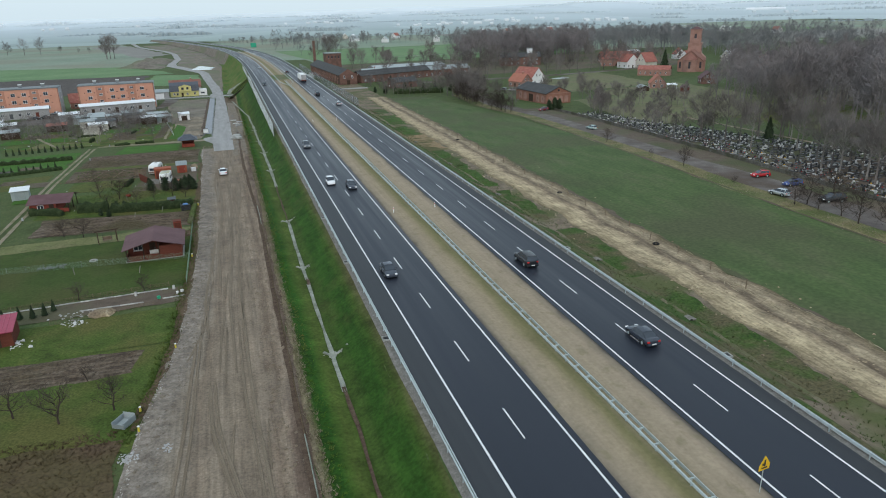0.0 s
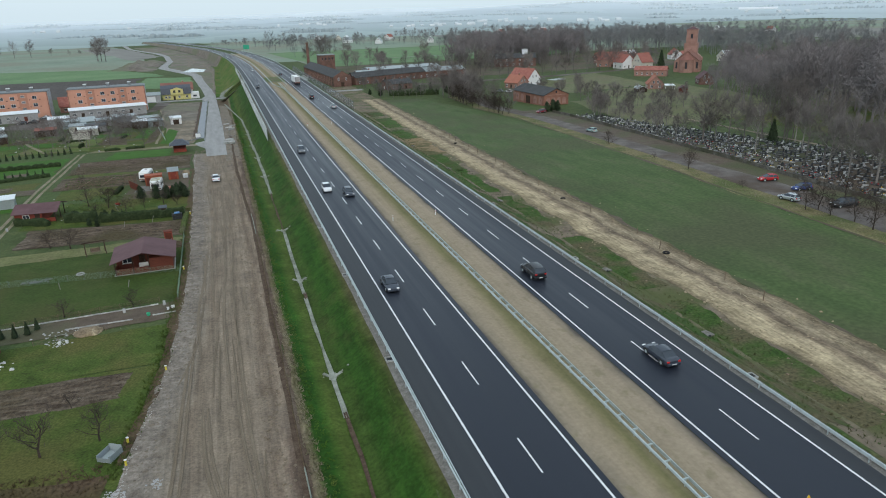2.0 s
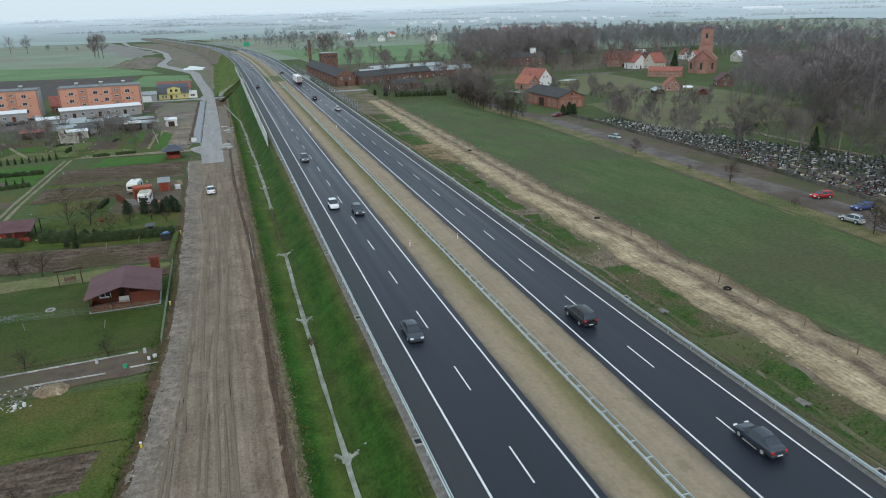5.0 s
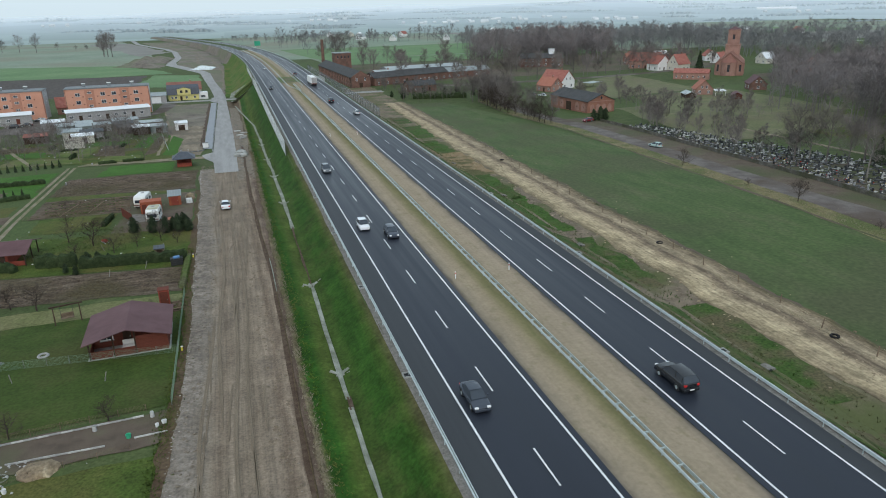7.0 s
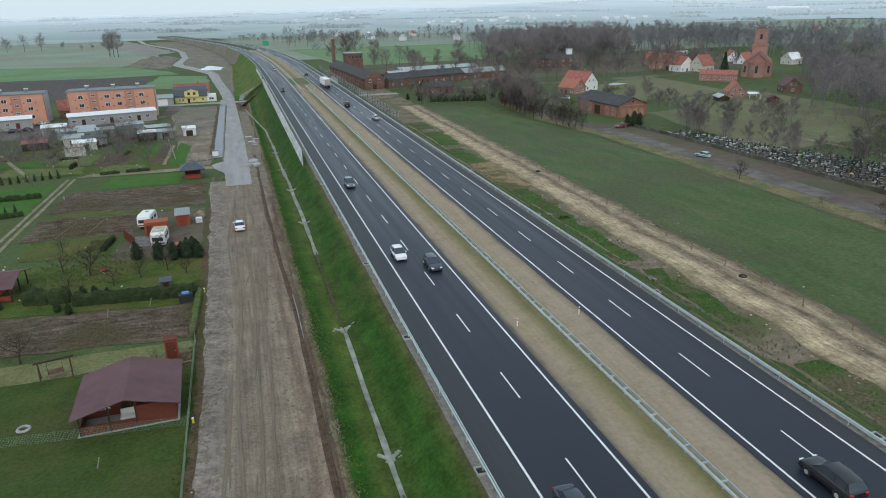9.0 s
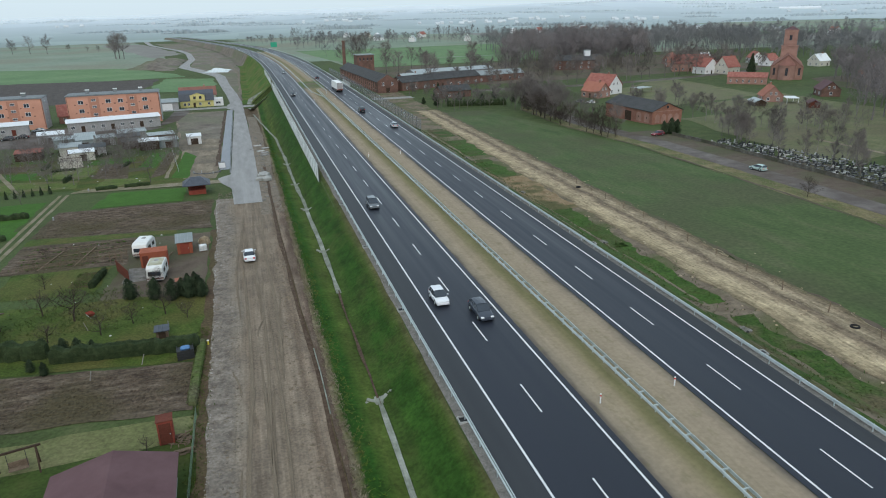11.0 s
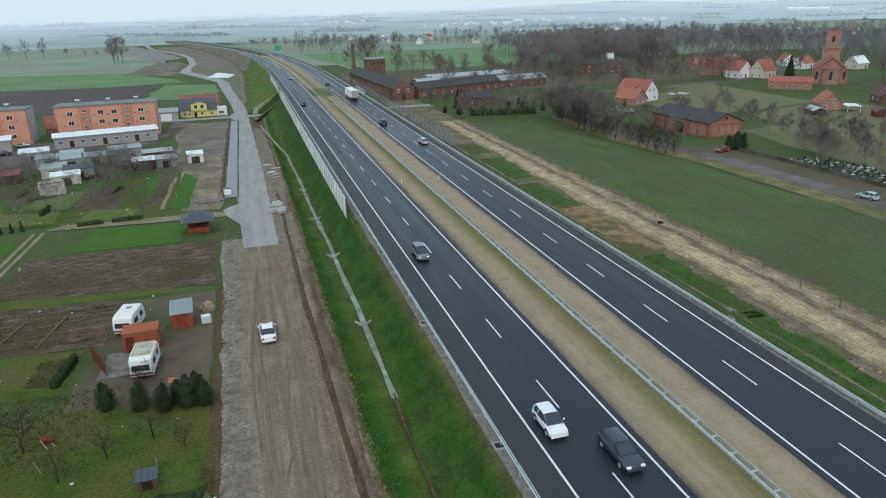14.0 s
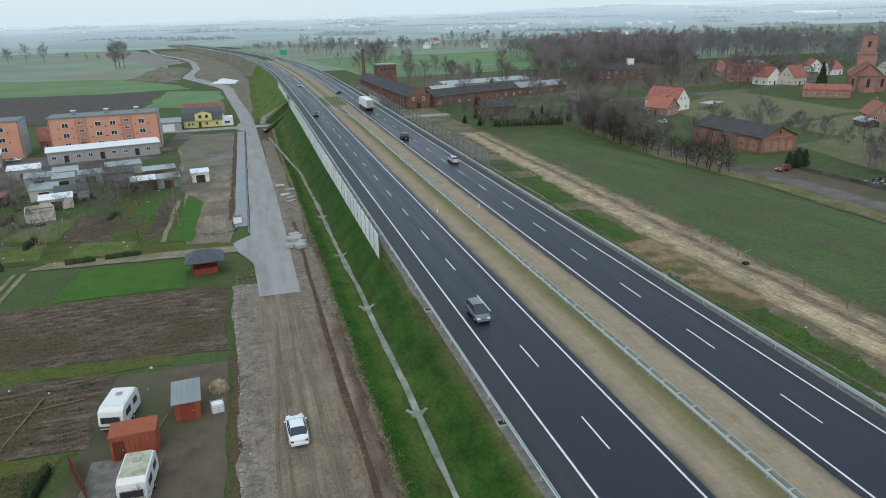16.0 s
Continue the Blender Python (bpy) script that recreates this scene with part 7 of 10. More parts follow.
shed(-34.0, 131.0, 4, 2.3, 3.6, 2.0, "rust", "roof_grey", "small red shed with a corrugated metal roof", 0.3, door_mat="wood_red_bright")
shed(-66.6, 115.8, 8, 3.4, 3.0, 2.1, "roof_grey", "roof_light", "pale grey metal garden shed", 0.3, door_mat="roof_grey")
for x, y, t, w, d, h, wm, rm in ((-86, 276, 12, 8, 6, 3.0, "grey_wall", "roof_light"), (-79, 262, 12, 6.5, 5, 2.8, "roof_grey", "roof_grey"), (-72.5, 258.5, 12, 5, 5, 2.8, "roof_grey", "roof_grey"), (-67, 262.5, 12, 5.5, 4.5, 2.6, "grey_wall", "roof_grey"),
                                 (-74.5, 270, 12, 6, 5, 2.6, "grey_wall", "roof_grey"), (-74, 246, 10, 6, 6, 2.6, "cream", "roof_grey"), (-67, 241, 10, 7, 5, 2.7, "grey_wall", "grey_dark"), (-68.5, 233, 12, 6.5, 4, 2.5, "cream", "roof_light"),
                                 (-60, 262, 12, 7, 5, 2.5, "wood", "grey_dark"), (-52, 246, 10, 5.5, 4, 2.7, "wood_dark", "roof_light"), (-46.5, 248, 10, 5.5, 4, 2.5, "roof_grey", "roof_grey"), (-39.0, 251, 6, 4.2, 3.6, 2.6, "white", "roof_light"),
                                 (-60.5, 273, 12, 9, 5, 2.6, "grey_wall", "roof_grey"), (-84, 241, 8, 7, 5, 2.3, "wood_dark", "tile_red"), (-50, 262, 12, 8, 4, 2.4, "wood", "roof_grey"), 
                                 (-103, 247, 14, 8, 6, 2.8, "grey_wall", "roof_light"), (-96, 226, 14, 6, 5, 2.4, "wood_dark", "roof_grey"), (-58, 251, 12, 5, 4, 2.4, "wood_dark", "grey_dark"), (-112, 262, 14, 9, 6, 2.8, "grey_wall", "roof_light")):
    shed(x, y, t, w, d, h, wm, rm, {"roof_light": "garage or shed with a pale sheet roof", "roof_grey": "grey sheet metal garage with a grey roof", "grey_dark": "old shed with a dark felt roof", "tile_red": "low timber shed with a red roof"}[rm], 0.4, "garage", "garages")
shed(-34.6, 99.0, 3, 1.3, 1.0, 1.0, "wood", "roof_blue", "small blue-grey topped box shed on the lawn", 0.2, "garden_box", "sheds")
redh = shed(-51.6, 38.4, 6, 4.8, 4.4, 1.9, "wood_red", "crimson", "garden hut with a crimson roof", 0.5)


# ---- caravans and container ----
def caravan(x, y, t, roof, label):
    c = thing("caravan", put(x, y, t), label, "caravan", "caravans")
    prof = [(-2.35, 0.55), (-2.45, 1.2), (-2.2, 2.3), (-1.6, 2.55), (1.7, 2.55), (2.2, 2.2), (2.4, 1.2), (2.3, 0.55)]
    bm = bmesh.new()
    loft(bm, [[(x, a * (0.98 if abs(x) > 1 else 1), z - (0.06 if abs(x) > 1 else 0)) for a, z in prof] for x in (-1.12, -1.0, 1.0, 1.12)], close=True)
    bmesh.ops.recalc_face_normals(bm, faces=bm.faces)
    part("body", bm, "caravan", c)
    part("roof", boxes((-0.98, 0.98, -1.6, 1.7, 2.56, 2.60), bevel=0.01), roof, c)
    part("roof_hatch", boxes((-0.3, 0.3, 0.2, 0.75, 2.6, 2.7), bevel=0.03), "grey_wall", c)
    part("window", boxes((-0.85, 0.85, -2.5, -2.40, 1.25, 1.85), bevel=0.02), "glass", c)
    for s in (-1, 1):
        part("window", boxes((s * 1.1 if s > 0 else -1.15, 1.15 if s > 0 else -1.1, -1.5, -0.3, 1.3, 1.9)), "glass", c)
        part("window", boxes((s * 1.1 if s > 0 else -1.15, 1.15 if s > 0 else -1.1, 0.5, 1.5, 1.3, 1.9)), "glass", c)
        w = part("wheel", cyl(bmesh.new(), 0, 0.32, s * 1.06 - 0.09, s * 1.06 + 0.09, 0.32, None, 14, "x"), "rubber", c)
        part("rim", cyl(bmesh.new(), 0, 0.32, s * 1.06 - 0.10, s * 1.06 + 0.10, 0.18, None, 10, "x"), "zinc", w)
    part("stripe", boxes((-1.13, 1.13, -2.46, -2.36, 0.75, 0.9)), "wood_red", c)
    part("drawbar", boxes((-0.06, 0.06, 2.3, 3.4, 0.45, 0.55)), "zinc", c)
    part("chassis", boxes((-0.9, 0.9, -2.1, 2.1, 0.25, 0.55)), "dark", c)
    return c


caravan(-40.1, 131.3, -10, "caravan", "white caravan parked on a vegetable plot")
caravan(-37.0, 119.6, -3, "mossy", "old white caravan with a moss-stained roof")
red = thing("storage_container", put(-38.0, 125.6, 3), "rust-red steel storage container", "container")
part("body", boxes((-1.9, 1.9, -1.2, 1.25, 0.0, 2.35), bevel=0.04), "rust", red)
part("lid", boxes((-1.95, 1.95, -1.25, 1.3, 2.35, 2.45)), "rust", red)
for i in range(9):
    part("rib", boxes((-1.75 + i * 0.43, -1.65 + i * 0.43, -1.26, -1.201, 0.1, 2.25)), "rust", red)
door(red, -1.2, 0.8, 1.9, ("y", -1.26, -1), "wood_red", 0.1)


# ---- vehicles ----
WHEEL = part("tyre_pattern", cyl(bmesh.new(), 0, 0, -0.11, 0.11, 0.33, None, 18, "x"), "rubber").data
RIM = part("rim_pattern", cyl(bmesh.new(), 0, 0, -0.118, 0.118, 0.2, None, 12, "x"), "zinc").data
for n in ("tyre_pattern", "rim_pattern"):
    bpy.data.objects.remove(bpy.data.objects[n])
SHAPES = {
    "sedan": dict(L=4.5, W=0.89, belt=[(-2.25, 0.75, 0.78), (-2.1, 0.9, 0.97), (-1.3, 0.95, 0.98), (0.9, 0.93, 0.92), (2.0, 0.78, 0.72), (2.25, 0.6, 0.55)], roof=[(-1.75, 0.97, 0.7), (-0.95, 1.40, 0.60), (0.25, 1.43, 0.60), (1.15, 0.95, 0.72)]),
    "hatch": dict(L=4.0, W=0.86, belt=[(-2.0, 0.8, 0.85), (-1.85, 0.95, 1.0), (-1.0, 0.97, 1.0), (0.7, 0.95, 0.95), (1.75, 0.8, 0.76), (2.0, 0.6, 0.58)], roof=[(-1.9, 0.99, 0.74), (-1.55, 1.42, 0.62), (0.1, 1.47, 0.62), (1.1, 0.97, 0.72)]),
    "mpv": dict(L=4.5, W=0.90, belt=[(-2.25, 0.85, 0.9), (-2.1, 1.0, 1.05), (-1.0, 1.02, 1.05), (0.8, 1.0, 1.0), (1.95, 0.85, 0.82), (2.25, 0.62, 0.6)], roof=[(-2.15, 1.04, 0.78), (-1.85, 1.55, 0.66), (0.2, 1.62, 0.66), (1.45, 1.0, 0.76)]),
    "suv": dict(L=4.8, W=0.95, belt=[(-2.4, 0.95, 1.0), (-2.25, 1.1, 1.12), (-1.0, 1.12, 1.13), (0.9, 1.1, 1.1), (2.1, 1.0, 0.98), (2.4, 0.75, 0.7)], roof=[(-2.3, 1.12, 0.82), (-1.9, 1.68, 0.70), (0.2, 1.75, 0.70), (1.15, 1.12, 0.80)]),
    "wagon": dict(L=4.75, W=0.89, belt=[(-2.38, 0.8, 0.84), (-2.2, 0.95, 0.99), (-1.2, 0.96, 0.99), (1.0, 0.94, 0.93), (2.1, 0.8, 0.74), (2.38, 0.6, 0.56)], roof=[(-2.2, 0.98, 0.75), (-1.7, 1.42, 0.62), (0.2, 1.46, 0.62), (1.2, 0.96, 0.73)]),
}


def car(x, y, z, turn, kind, paint, label, group=""):
    """A car that faces its own +y."""
    s = SHAPES[kind]
    W, L = s["W"], s["L"]
    c = thing("car", pose(x, y, z, 0, 0, turn), label, "car", group)
    bm = bmesh.new()
    rows = []
    belt = s["belt"]
    for q in range(25):
        yy = -L / 2 + L * q / 24
        z1, z2 = lerp(yy, [(b[0], b[1]) for b in belt]), lerp(yy, [(b[0], b[2]) for b in belt])
        e = max(0.0, (abs(yy) - L / 2 + 0.5) / 0.5)
        w = W * (1 - 0.16 * e ** 2.2)
        low = 0.24 + 0.08 * e * e
        rows.append([(-w * 0.90, yy, low), (-w * 0.985, yy, low + 0.12), (-w, yy, 0.55), (-w * 0.985, yy, z1 - 0.14), (-w * 0.93, yy, z2 - 0.05), (-w * 0.78, yy, z2), (-w * 0.4, yy, z2 + 0.03), (w * 0.4, yy, z2 + 0.03),
                     (w * 0.78, yy, z2), (w * 0.93, yy, z2 - 0.05), (w * 0.985, yy, z1 - 0.14), (w, yy, 0.55), (w * 0.985, yy, low + 0.12), (w * 0.90, yy, low)])
    loft(bm, rows, close=True)
    bmesh.ops.recalc_face_normals(bm, faces=bm.faces)
    for f in bm.faces:
        f.smooth = len(f.verts) == 4
    body = part("body", bm, paint, c)
    (ya, za, wa), (yb, zb, wb), (yc, zc, wc), (yd, zd, wd) = s["roof"]
    bm = bmesh.new()
    loft(bm, [[(-wa * W / 0.85, ya, za - 0.04), (-wa * W / 0.89, ya, za), (wa * W / 0.89, ya, za), (wa * W / 0.85, ya, za - 0.04)],
              [(-0.83, yb, za - 0.04), (-wb, yb, zb - 0.03), (wb, yb, zb - 0.03), (0.83, yb, za - 0.04)],
              [(-0.83, yc, zd - 0.04), (-wc, yc, zc - 0.03), (wc, yc, zc - 0.03), (0.83, yc, zd - 0.04)],
              [(-wd * W / 0.85, yd, zd - 0.04), (-wd * W / 0.89, yd, zd), (wd * W / 0.89, yd, zd), (wd * W / 0.85, yd, zd - 0.04)]], close=True)
    bmesh.ops.recalc_face_normals(bm, faces=bm.faces)
    part("glasshouse", bm, "glass", c)
    bm = bmesh.new()
    loft(bm, [[(-wb - 0.02, yb - 0.05, zb - 0.05), (-wb * 0.85, yb - 0.05, zb + 0.01), (wb * 0.85, yb - 0.05, zb + 0.01), (wb + 0.02, yb - 0.05, zb - 0.05)],
              [(-wc - 0.02, (yb + yc) / 2, zc - 0.02), (-wc * 0.85, (yb + yc) / 2, zc + 0.05), (wc * 0.85, (yb + yc) / 2, zc + 0.05), (wc + 0.02, (yb + yc) / 2, zc - 0.02)],
              [(-wc - 0.02, yc + 0.05, zc - 0.05), (-wc * 0.85, yc + 0.05, zc + 0.01), (wc * 0.85, yc + 0.05, zc + 0.01), (wc + 0.02, yc + 0.05, zc - 0.05)]])
    for f in bm.faces:
        f.smooth = True
    part("roof", bm, paint, c)
    for sx in (-1, 1):
        bm = bmesh.new()
        for p, q in (((yb, zb - 0.03, wb), (yb - 0.02, za - 0.02, 0.835)), (((yb + yc) / 2, zc - 0.03, wc), ((yb + yc) / 2 - 0.05, za - 0.02, 0.84)), ((yc, zc - 0.03, wc), (yd, zd - 0.01, wd * W / 0.87)), ((yb, zb - 0.03, wb), (ya, za - 0.01, wa * W / 0.87))):
            loft(bm, [[(sx * (a[2] + 0.012), a[0] - 0.04, a[1]), (sx * (a[2] + 0.012), a[0] + 0.04, a[1])] for a in (p, q)])
        part("roof_frame", bm, paint, c)
        part("mirror", boxes((sx * W, sx * (W + 0.17), yd - 0.45, yd - 0.33, zd, zd + 0.13) if sx > 0 else (-(W + 0.17), -W, yd - 0.45, yd - 0.33, zd, zd + 0.13), bevel=0.02), paint, c)
        for yy in (L * 0.30, -L * 0.29):
            w = new("wheel", WHEEL)
            w.parent = c
            w.matrix_basis = pose(sx * (W - 0.10), yy, 0.33)
            r = new("rim", RIM)
            r.parent = w
            part("wheel_arch", cyl(bmesh.new(), yy, 0.36, *((W * 0.5, W + 0.003) if sx > 0 else (-W - 0.003, -W * 0.5)), 0.40, None, 16, "x"), "dark", c)
        a, b = sorted((sx * W * 0.45, sx * W * 0.86))
        zl = s["belt"][-1][1]
        part("headlight", boxes((a, b, L / 2 - 0.22, L / 2 + 0.01, zl - 0.06, zl + 0.09), bevel=0.02), "lamp", c)
        zt = s["belt"][0][1]
        a, b = sorted((sx * W * 0.55, sx * W * 0.88))
        part("tail_light", boxes((a, b, -L / 2 - 0.02, -L / 2 + 0.15, zt - 0.14, zt + 0.06), bevel=0.02), "tail", c)
    part("bumper", boxes((-W * 0.88, W * 0.88, L / 2 - 0.08, L / 2 + 0.06, 0.25, 0.5), bevel=0.04), paint, c)
    part("bumper", boxes((-W * 0.88, W * 0.88, -L / 2 - 0.08, -L / 2 + 0.08, 0.28, 0.58), bevel=0.04), paint, c)
    part("number_plate", boxes((-0.26, 0.26, -L / 2 - 0.095, -L / 2 - 0.082, 0.42, 0.53)), "white", c)
    part("underbody", boxes((-W * 0.8, W * 0.8, -L / 2 + 0.2, L / 2 - 0.2, 0.16, 0.26)), "dark", c)
    return c


car(-24.1, 123.5, ground_z(-24.1, 123.5) + 0.12, 2, "sedan", "car_white", "white saloon car driving along a dirt road")
car(19.6, 8.2, 0.0, 0, "sedan", "car_night", "dark grey saloon car driving on the motorway", "motorway cars")
car(17.4, 34.4, 0.0, 0, "suv", "car_black", "black estate car with roof rails on the motorway", "motorway cars")
car(-2.2, 37.4, 0.0, 180, "sedan", "car_night", "dark blue-grey hatchback driving on the motorway", "motorway cars")
car(-2.0, 93.2, 0.0, 180, "hatch", "car_white", "white hatchback driving on the motorway", "motorway cars")
car(1.6, 87.9, 0.0, 180, "wagon", "car_night", "dark grey car overtaking on the motorway", "motorway cars")
car(-1.9, 137.5, 0.0, 180, "mpv", "car_grey", "grey hatchback driving on the motorway", "motorway cars")
car(-2.2, 316, 0.0, 180, "sedan", "car_black", "black car driving on the motorway", "motorway cars")
car(2.0 + bend(430), 430, 0.0, 186, "hatch", "car_silver", "silver car far along the motorway", "motorway cars")
car(16.9, 258, 0.0, 0, "suv", "car_black", "black off-road car driving on the motorway", "motorway cars")
car(20.6, 222, 0.0, 0, "wagon", "car_silver", "silver estate car driving on the motorway", "motorway cars")
car(15.6 + bend(386), 386, 0.0, 2, "hatch", "car_black", "black car driving on the motorway", "motorway cars")
for x, y, t, k, p, lb in ((90.8, 71.0, 80, "hatch", "car_red", "red hatchback parked by the cemetery wall"), (91.2, 62.0, 85, "hatch", "car_blue", "blue hatchback parked by the cemetery wall"), (83.2, 57.0, 12, "hatch", "car_silver", "silver hatchback on the village road"),
                          (88.8, 49.4, 80, "suv", "car_black", "black car parked by the cemetery wall"), (101.3, 205, 100, "hatch", "car_wine", "dark red car parked beside the village road"), (92.6, 150, 10, "hatch", "car_green", "pale green car on the village road"),
                          (-98, 309, 90, "sedan", "car_silver", "silver car parked in the courtyard"), (-99, 291, 100, "sedan", "car_black", "black car parked in the courtyard"), (-103, 288, 100, "wagon", "car_black", "dark car parked in the courtyard"),
                          (123, 301, 40, "hatch", "car_silver", "silver car parked beside the red-roofed house"), (126, 296, 40, "hatch", "car_white", "white car parked beside the red-roofed house")):
    car(x, y, ground_z(x, y) + 0.13, t, k, p, lb, "parked cars")

truck = thing("lorry", pose(18.2 + bend(330), 330, 0, 0, 0, 1.0), "white articulated lorry with a box trailer", "lorry")
trailer = part("trailer_box", boxes((-1.28, 1.28, -9.2, 4.4, 1.15, 4.0), bevel=0.05), "trailer", truck)
part("rear_doors", boxes((-1.2, 1.2, -9.26, -9.205, 1.25, 3.9)), "grey_wall", trailer)
part("rear_frame", boxes((-1.3, 1.3, -9.3, -9.2, 0.85, 1.2)), "wood_red", trailer)
bm = bmesh.new()
loft(bm, [[(-1.24, y, 0.9), (-1.24, y, z), (-1.1, y, z + 0.12), (1.1, y, z + 0.12), (1.24, y, z), (1.24, y, 0.9)] for y, z in ((4.9, 3.6), (6.2, 3.6), (6.9, 2.9), (7.15, 1.6))], close=True)
bmesh.ops.recalc_face_normals(bm, faces=bm.faces)
cabin = part("cab", bm, "white", truck)
part("windscreen", boxes((-1.05, 1.05, 6.75, 7.1, 1.9, 2.75), bevel=0.05), "glass", cabin)
part("chassis", boxes((-0.5, 0.5, -8.8, 6.8, 0.7, 1.12)), "dark", truck)
for y in (-7.6, -6.3, -5.0, 2.9, 5.9):
    for s in (-1, 1):
        w = part("wheel", cyl(bmesh.new(), y, 0.5, s * 1.02 - 0.2, s * 1.02 + 0.2, 0.5, None, 16, "x"), "rubber", truck)
        part("rim", cyl(bmesh.new(), y, 0.5, s * 1.02 - 0.21, s * 1.02 + 0.21, 0.28, None, 10, "x"), "zinc", w)
part("side_skirt", boxes((-1.25, -1.2, -4, 2, 0.55, 1.1)), "grey_wall", truck)
part("side_skirt", boxes((1.2, 1.25, -4, 2, 0.55, 1.1)), "grey_wall", truck)
for s in (-1, 1):
    part("tail_light", boxes((s * 0.95 - 0.2, s * 0.95 + 0.2, -9.34, -9.301, 0.92, 1.08)), "tail", truck)


# ---- gardens: ground ----
def dug(x, y):
    """Height of turned clods in rough rows."""
    n = noise.noise(Vector((x * 0.7, y * 2.2, 3))) + 0.7 * noise.noise(Vector((x * 2.4, y * 3.4, 5)))
    return 0.17 * max(0.0, n + 0.25)



for i, (c, mat, lb, cat) in enumerate((
    (((-75, 9), (-33.2, 9), (-31, 31), (-75, 31)), "lawn", "mossy yellow-green lawn with fruit trees", "lawn"),
    (((-62, 23.2), (-34.6, 24.3), (-34, 30), (-62, 31)), "soil", "bare dug vegetable plot", "vegetable plot"),
    (((-75, 31), (-31, 31), (-30, 42), (-75, 40)), "lawn", "green garden lawn", "lawn"),
    (((-75, 41), (-30.2, 43.8), (-29.8, 49.5), (-75, 46.5)), "litter", "untidy brown strip between gardens", "earth"),
    (((-75, 47.6), (-29.8, 50.4), (-29.6, 76), (-75, 74)), "lawn_mown", "mown lawn round the garden house", "lawn"),
    (((-75, 74), (-29.6, 76), (-30, 80.5), (-75, 79)), "lawn_pale", "pale olive strip of lawn", "lawn"),
    (((-58, 83), (-30.4, 81.4), (-30.2, 91), (-58, 95)), "soil", "rough dug soil plot", "vegetable plot"),
    (((-60, 95.5), (-30, 91.5), (-30, 112), (-60, 114)), "lawn", "garden lawn with scattered shrubs", "lawn"),
    (((-58, 117), (-45.0, 116.5), (-44.5, 127), (-58, 128)), "lawn", "mown yellow-green lawn", "lawn"),
    (((-60.5, 127.5), (-42.5, 127), (-42, 142), (-60.5, 143)), "soil", "vegetable beds in dug soil", "vegetable plot"),
    (((-44, 112), (-30.3, 112), (-30.3, 141), (-42, 141)), "litter", "trodden brown garden earth", "earth"),
    (((-60.5, 143), (-36, 142), (-37, 147), (-60.5, 147)), "lawn", "narrow grass strip", "grass"),
    (((-61, 147.5), (-30.4, 144), (-30.8, 167), (-60.5, 167)), "soil", "large dark brown ploughed plot", "ploughed plot"),
    (((-55, 168), (-37, 168), (-37, 181.5), (-53, 182)), "lawn_fresh", "bright green grass plot", "lawn"),
    (((-90, 190), (-31, 187), (-41, 232), (-95, 236)), "lawn", "patchwork of small gardens", "lawn"),
    (((-43, 236), (-37, 200), (-33.5, 200), (-38, 246)), "lawn_fresh", "green strip beside the gardens", "lawn"),
    (((-58, 268), (-47, 254), (-46, 266), (-52, 276)), "lawn_fresh", "green lawn beside the garages", "lawn"),
    (((-90, 121), (-65, 126), (-65, 141), (-92, 139)), "lawn", "garden lawn between conifer rows", "lawn"),
    (((-92, 146), (-65, 151), (-65, 178), (-96, 176)), "lawn_fresh", "garden lawn between conifer rows", "lawn"))):
    setting(patch("plot", c, mat, 0.05 + 0.004 * (i % 5), 80 if mat == "soil" else 16, 0.35, 90 + i, None, dug if mat == "soil" else None), lb, cat)
for k in (-64.1, -62.6):
    setting(strip("lane_track", lambda y, k=k: k, lambda y, k=k: k + 0.7, 60, 184, "new_asphalt" if 0 else "median", 0.09, 1, 4, 0.12, int(-k)), "pale wheel track of a garden lane", "lane")
setting(patch("scrub_verge", ((-75, -12), (-33.8, -12), (-33.8, 11.2), (-75, 12.6)), "scrub", 0.08, 10, 0.6), "brown dry scrubby verge", "scrub")
setting(patch("flower_bed", ((-49, 119.6), (-45.7, 118.6), (-45, 124.8), (-48, 125)), "scrub", 0.12, 6, 0.2), "overgrown flower bed", "flower bed")
setting(patch("patio_slab", ((-41.8, 118.6), (-38.6, 118.9), (-39, 124.6), (-41.6, 124.8)), "gravel", 0.11, 4, 0.1), "grey concrete patio slab", "patio")
rnd = random.Random(44)
for i in range(16):
    x, y = rnd.uniform(-98, -42), rnd.uniform(192, 234)
    if x > -44 - (y - 192) * 0.15:
        continue
    w, l = rnd.uniform(2.5, 6), rnd.uniform(2, 6)
    setting(patch("garden_bed", ((x, y), (x + w, y + 0.4), (x + w - 0.4, y + l), (x - 0.3, y + l - 0.3)), rnd.choice(("soil", "litter", "lawn_fresh", "lawn", "lawn_fresh")), 0.085 + 0.004 * (i % 9), 4, 0.3, 150 + i), "small garden bed or grass patch", "garden bed")
for i in range(12):
    x, y = -88 + (i % 4) * 6.5 + rnd.uniform(-1, 1), 108 + (i // 4) * 20 + rnd.uniform(-3, 3)
    setting(patch("garden_bed", ((x, y), (x + 5, y + 0.4), (x + 4.6, y + 6), (x - 0.3, y + 5.6)), rnd.choice(("soil", "litter", "lawn_fresh", "soil_dark")), 0.085 + 0.004 * (i % 9), 4, 0.3, 190 + i), "small garden bed or grass patch", "garden bed")
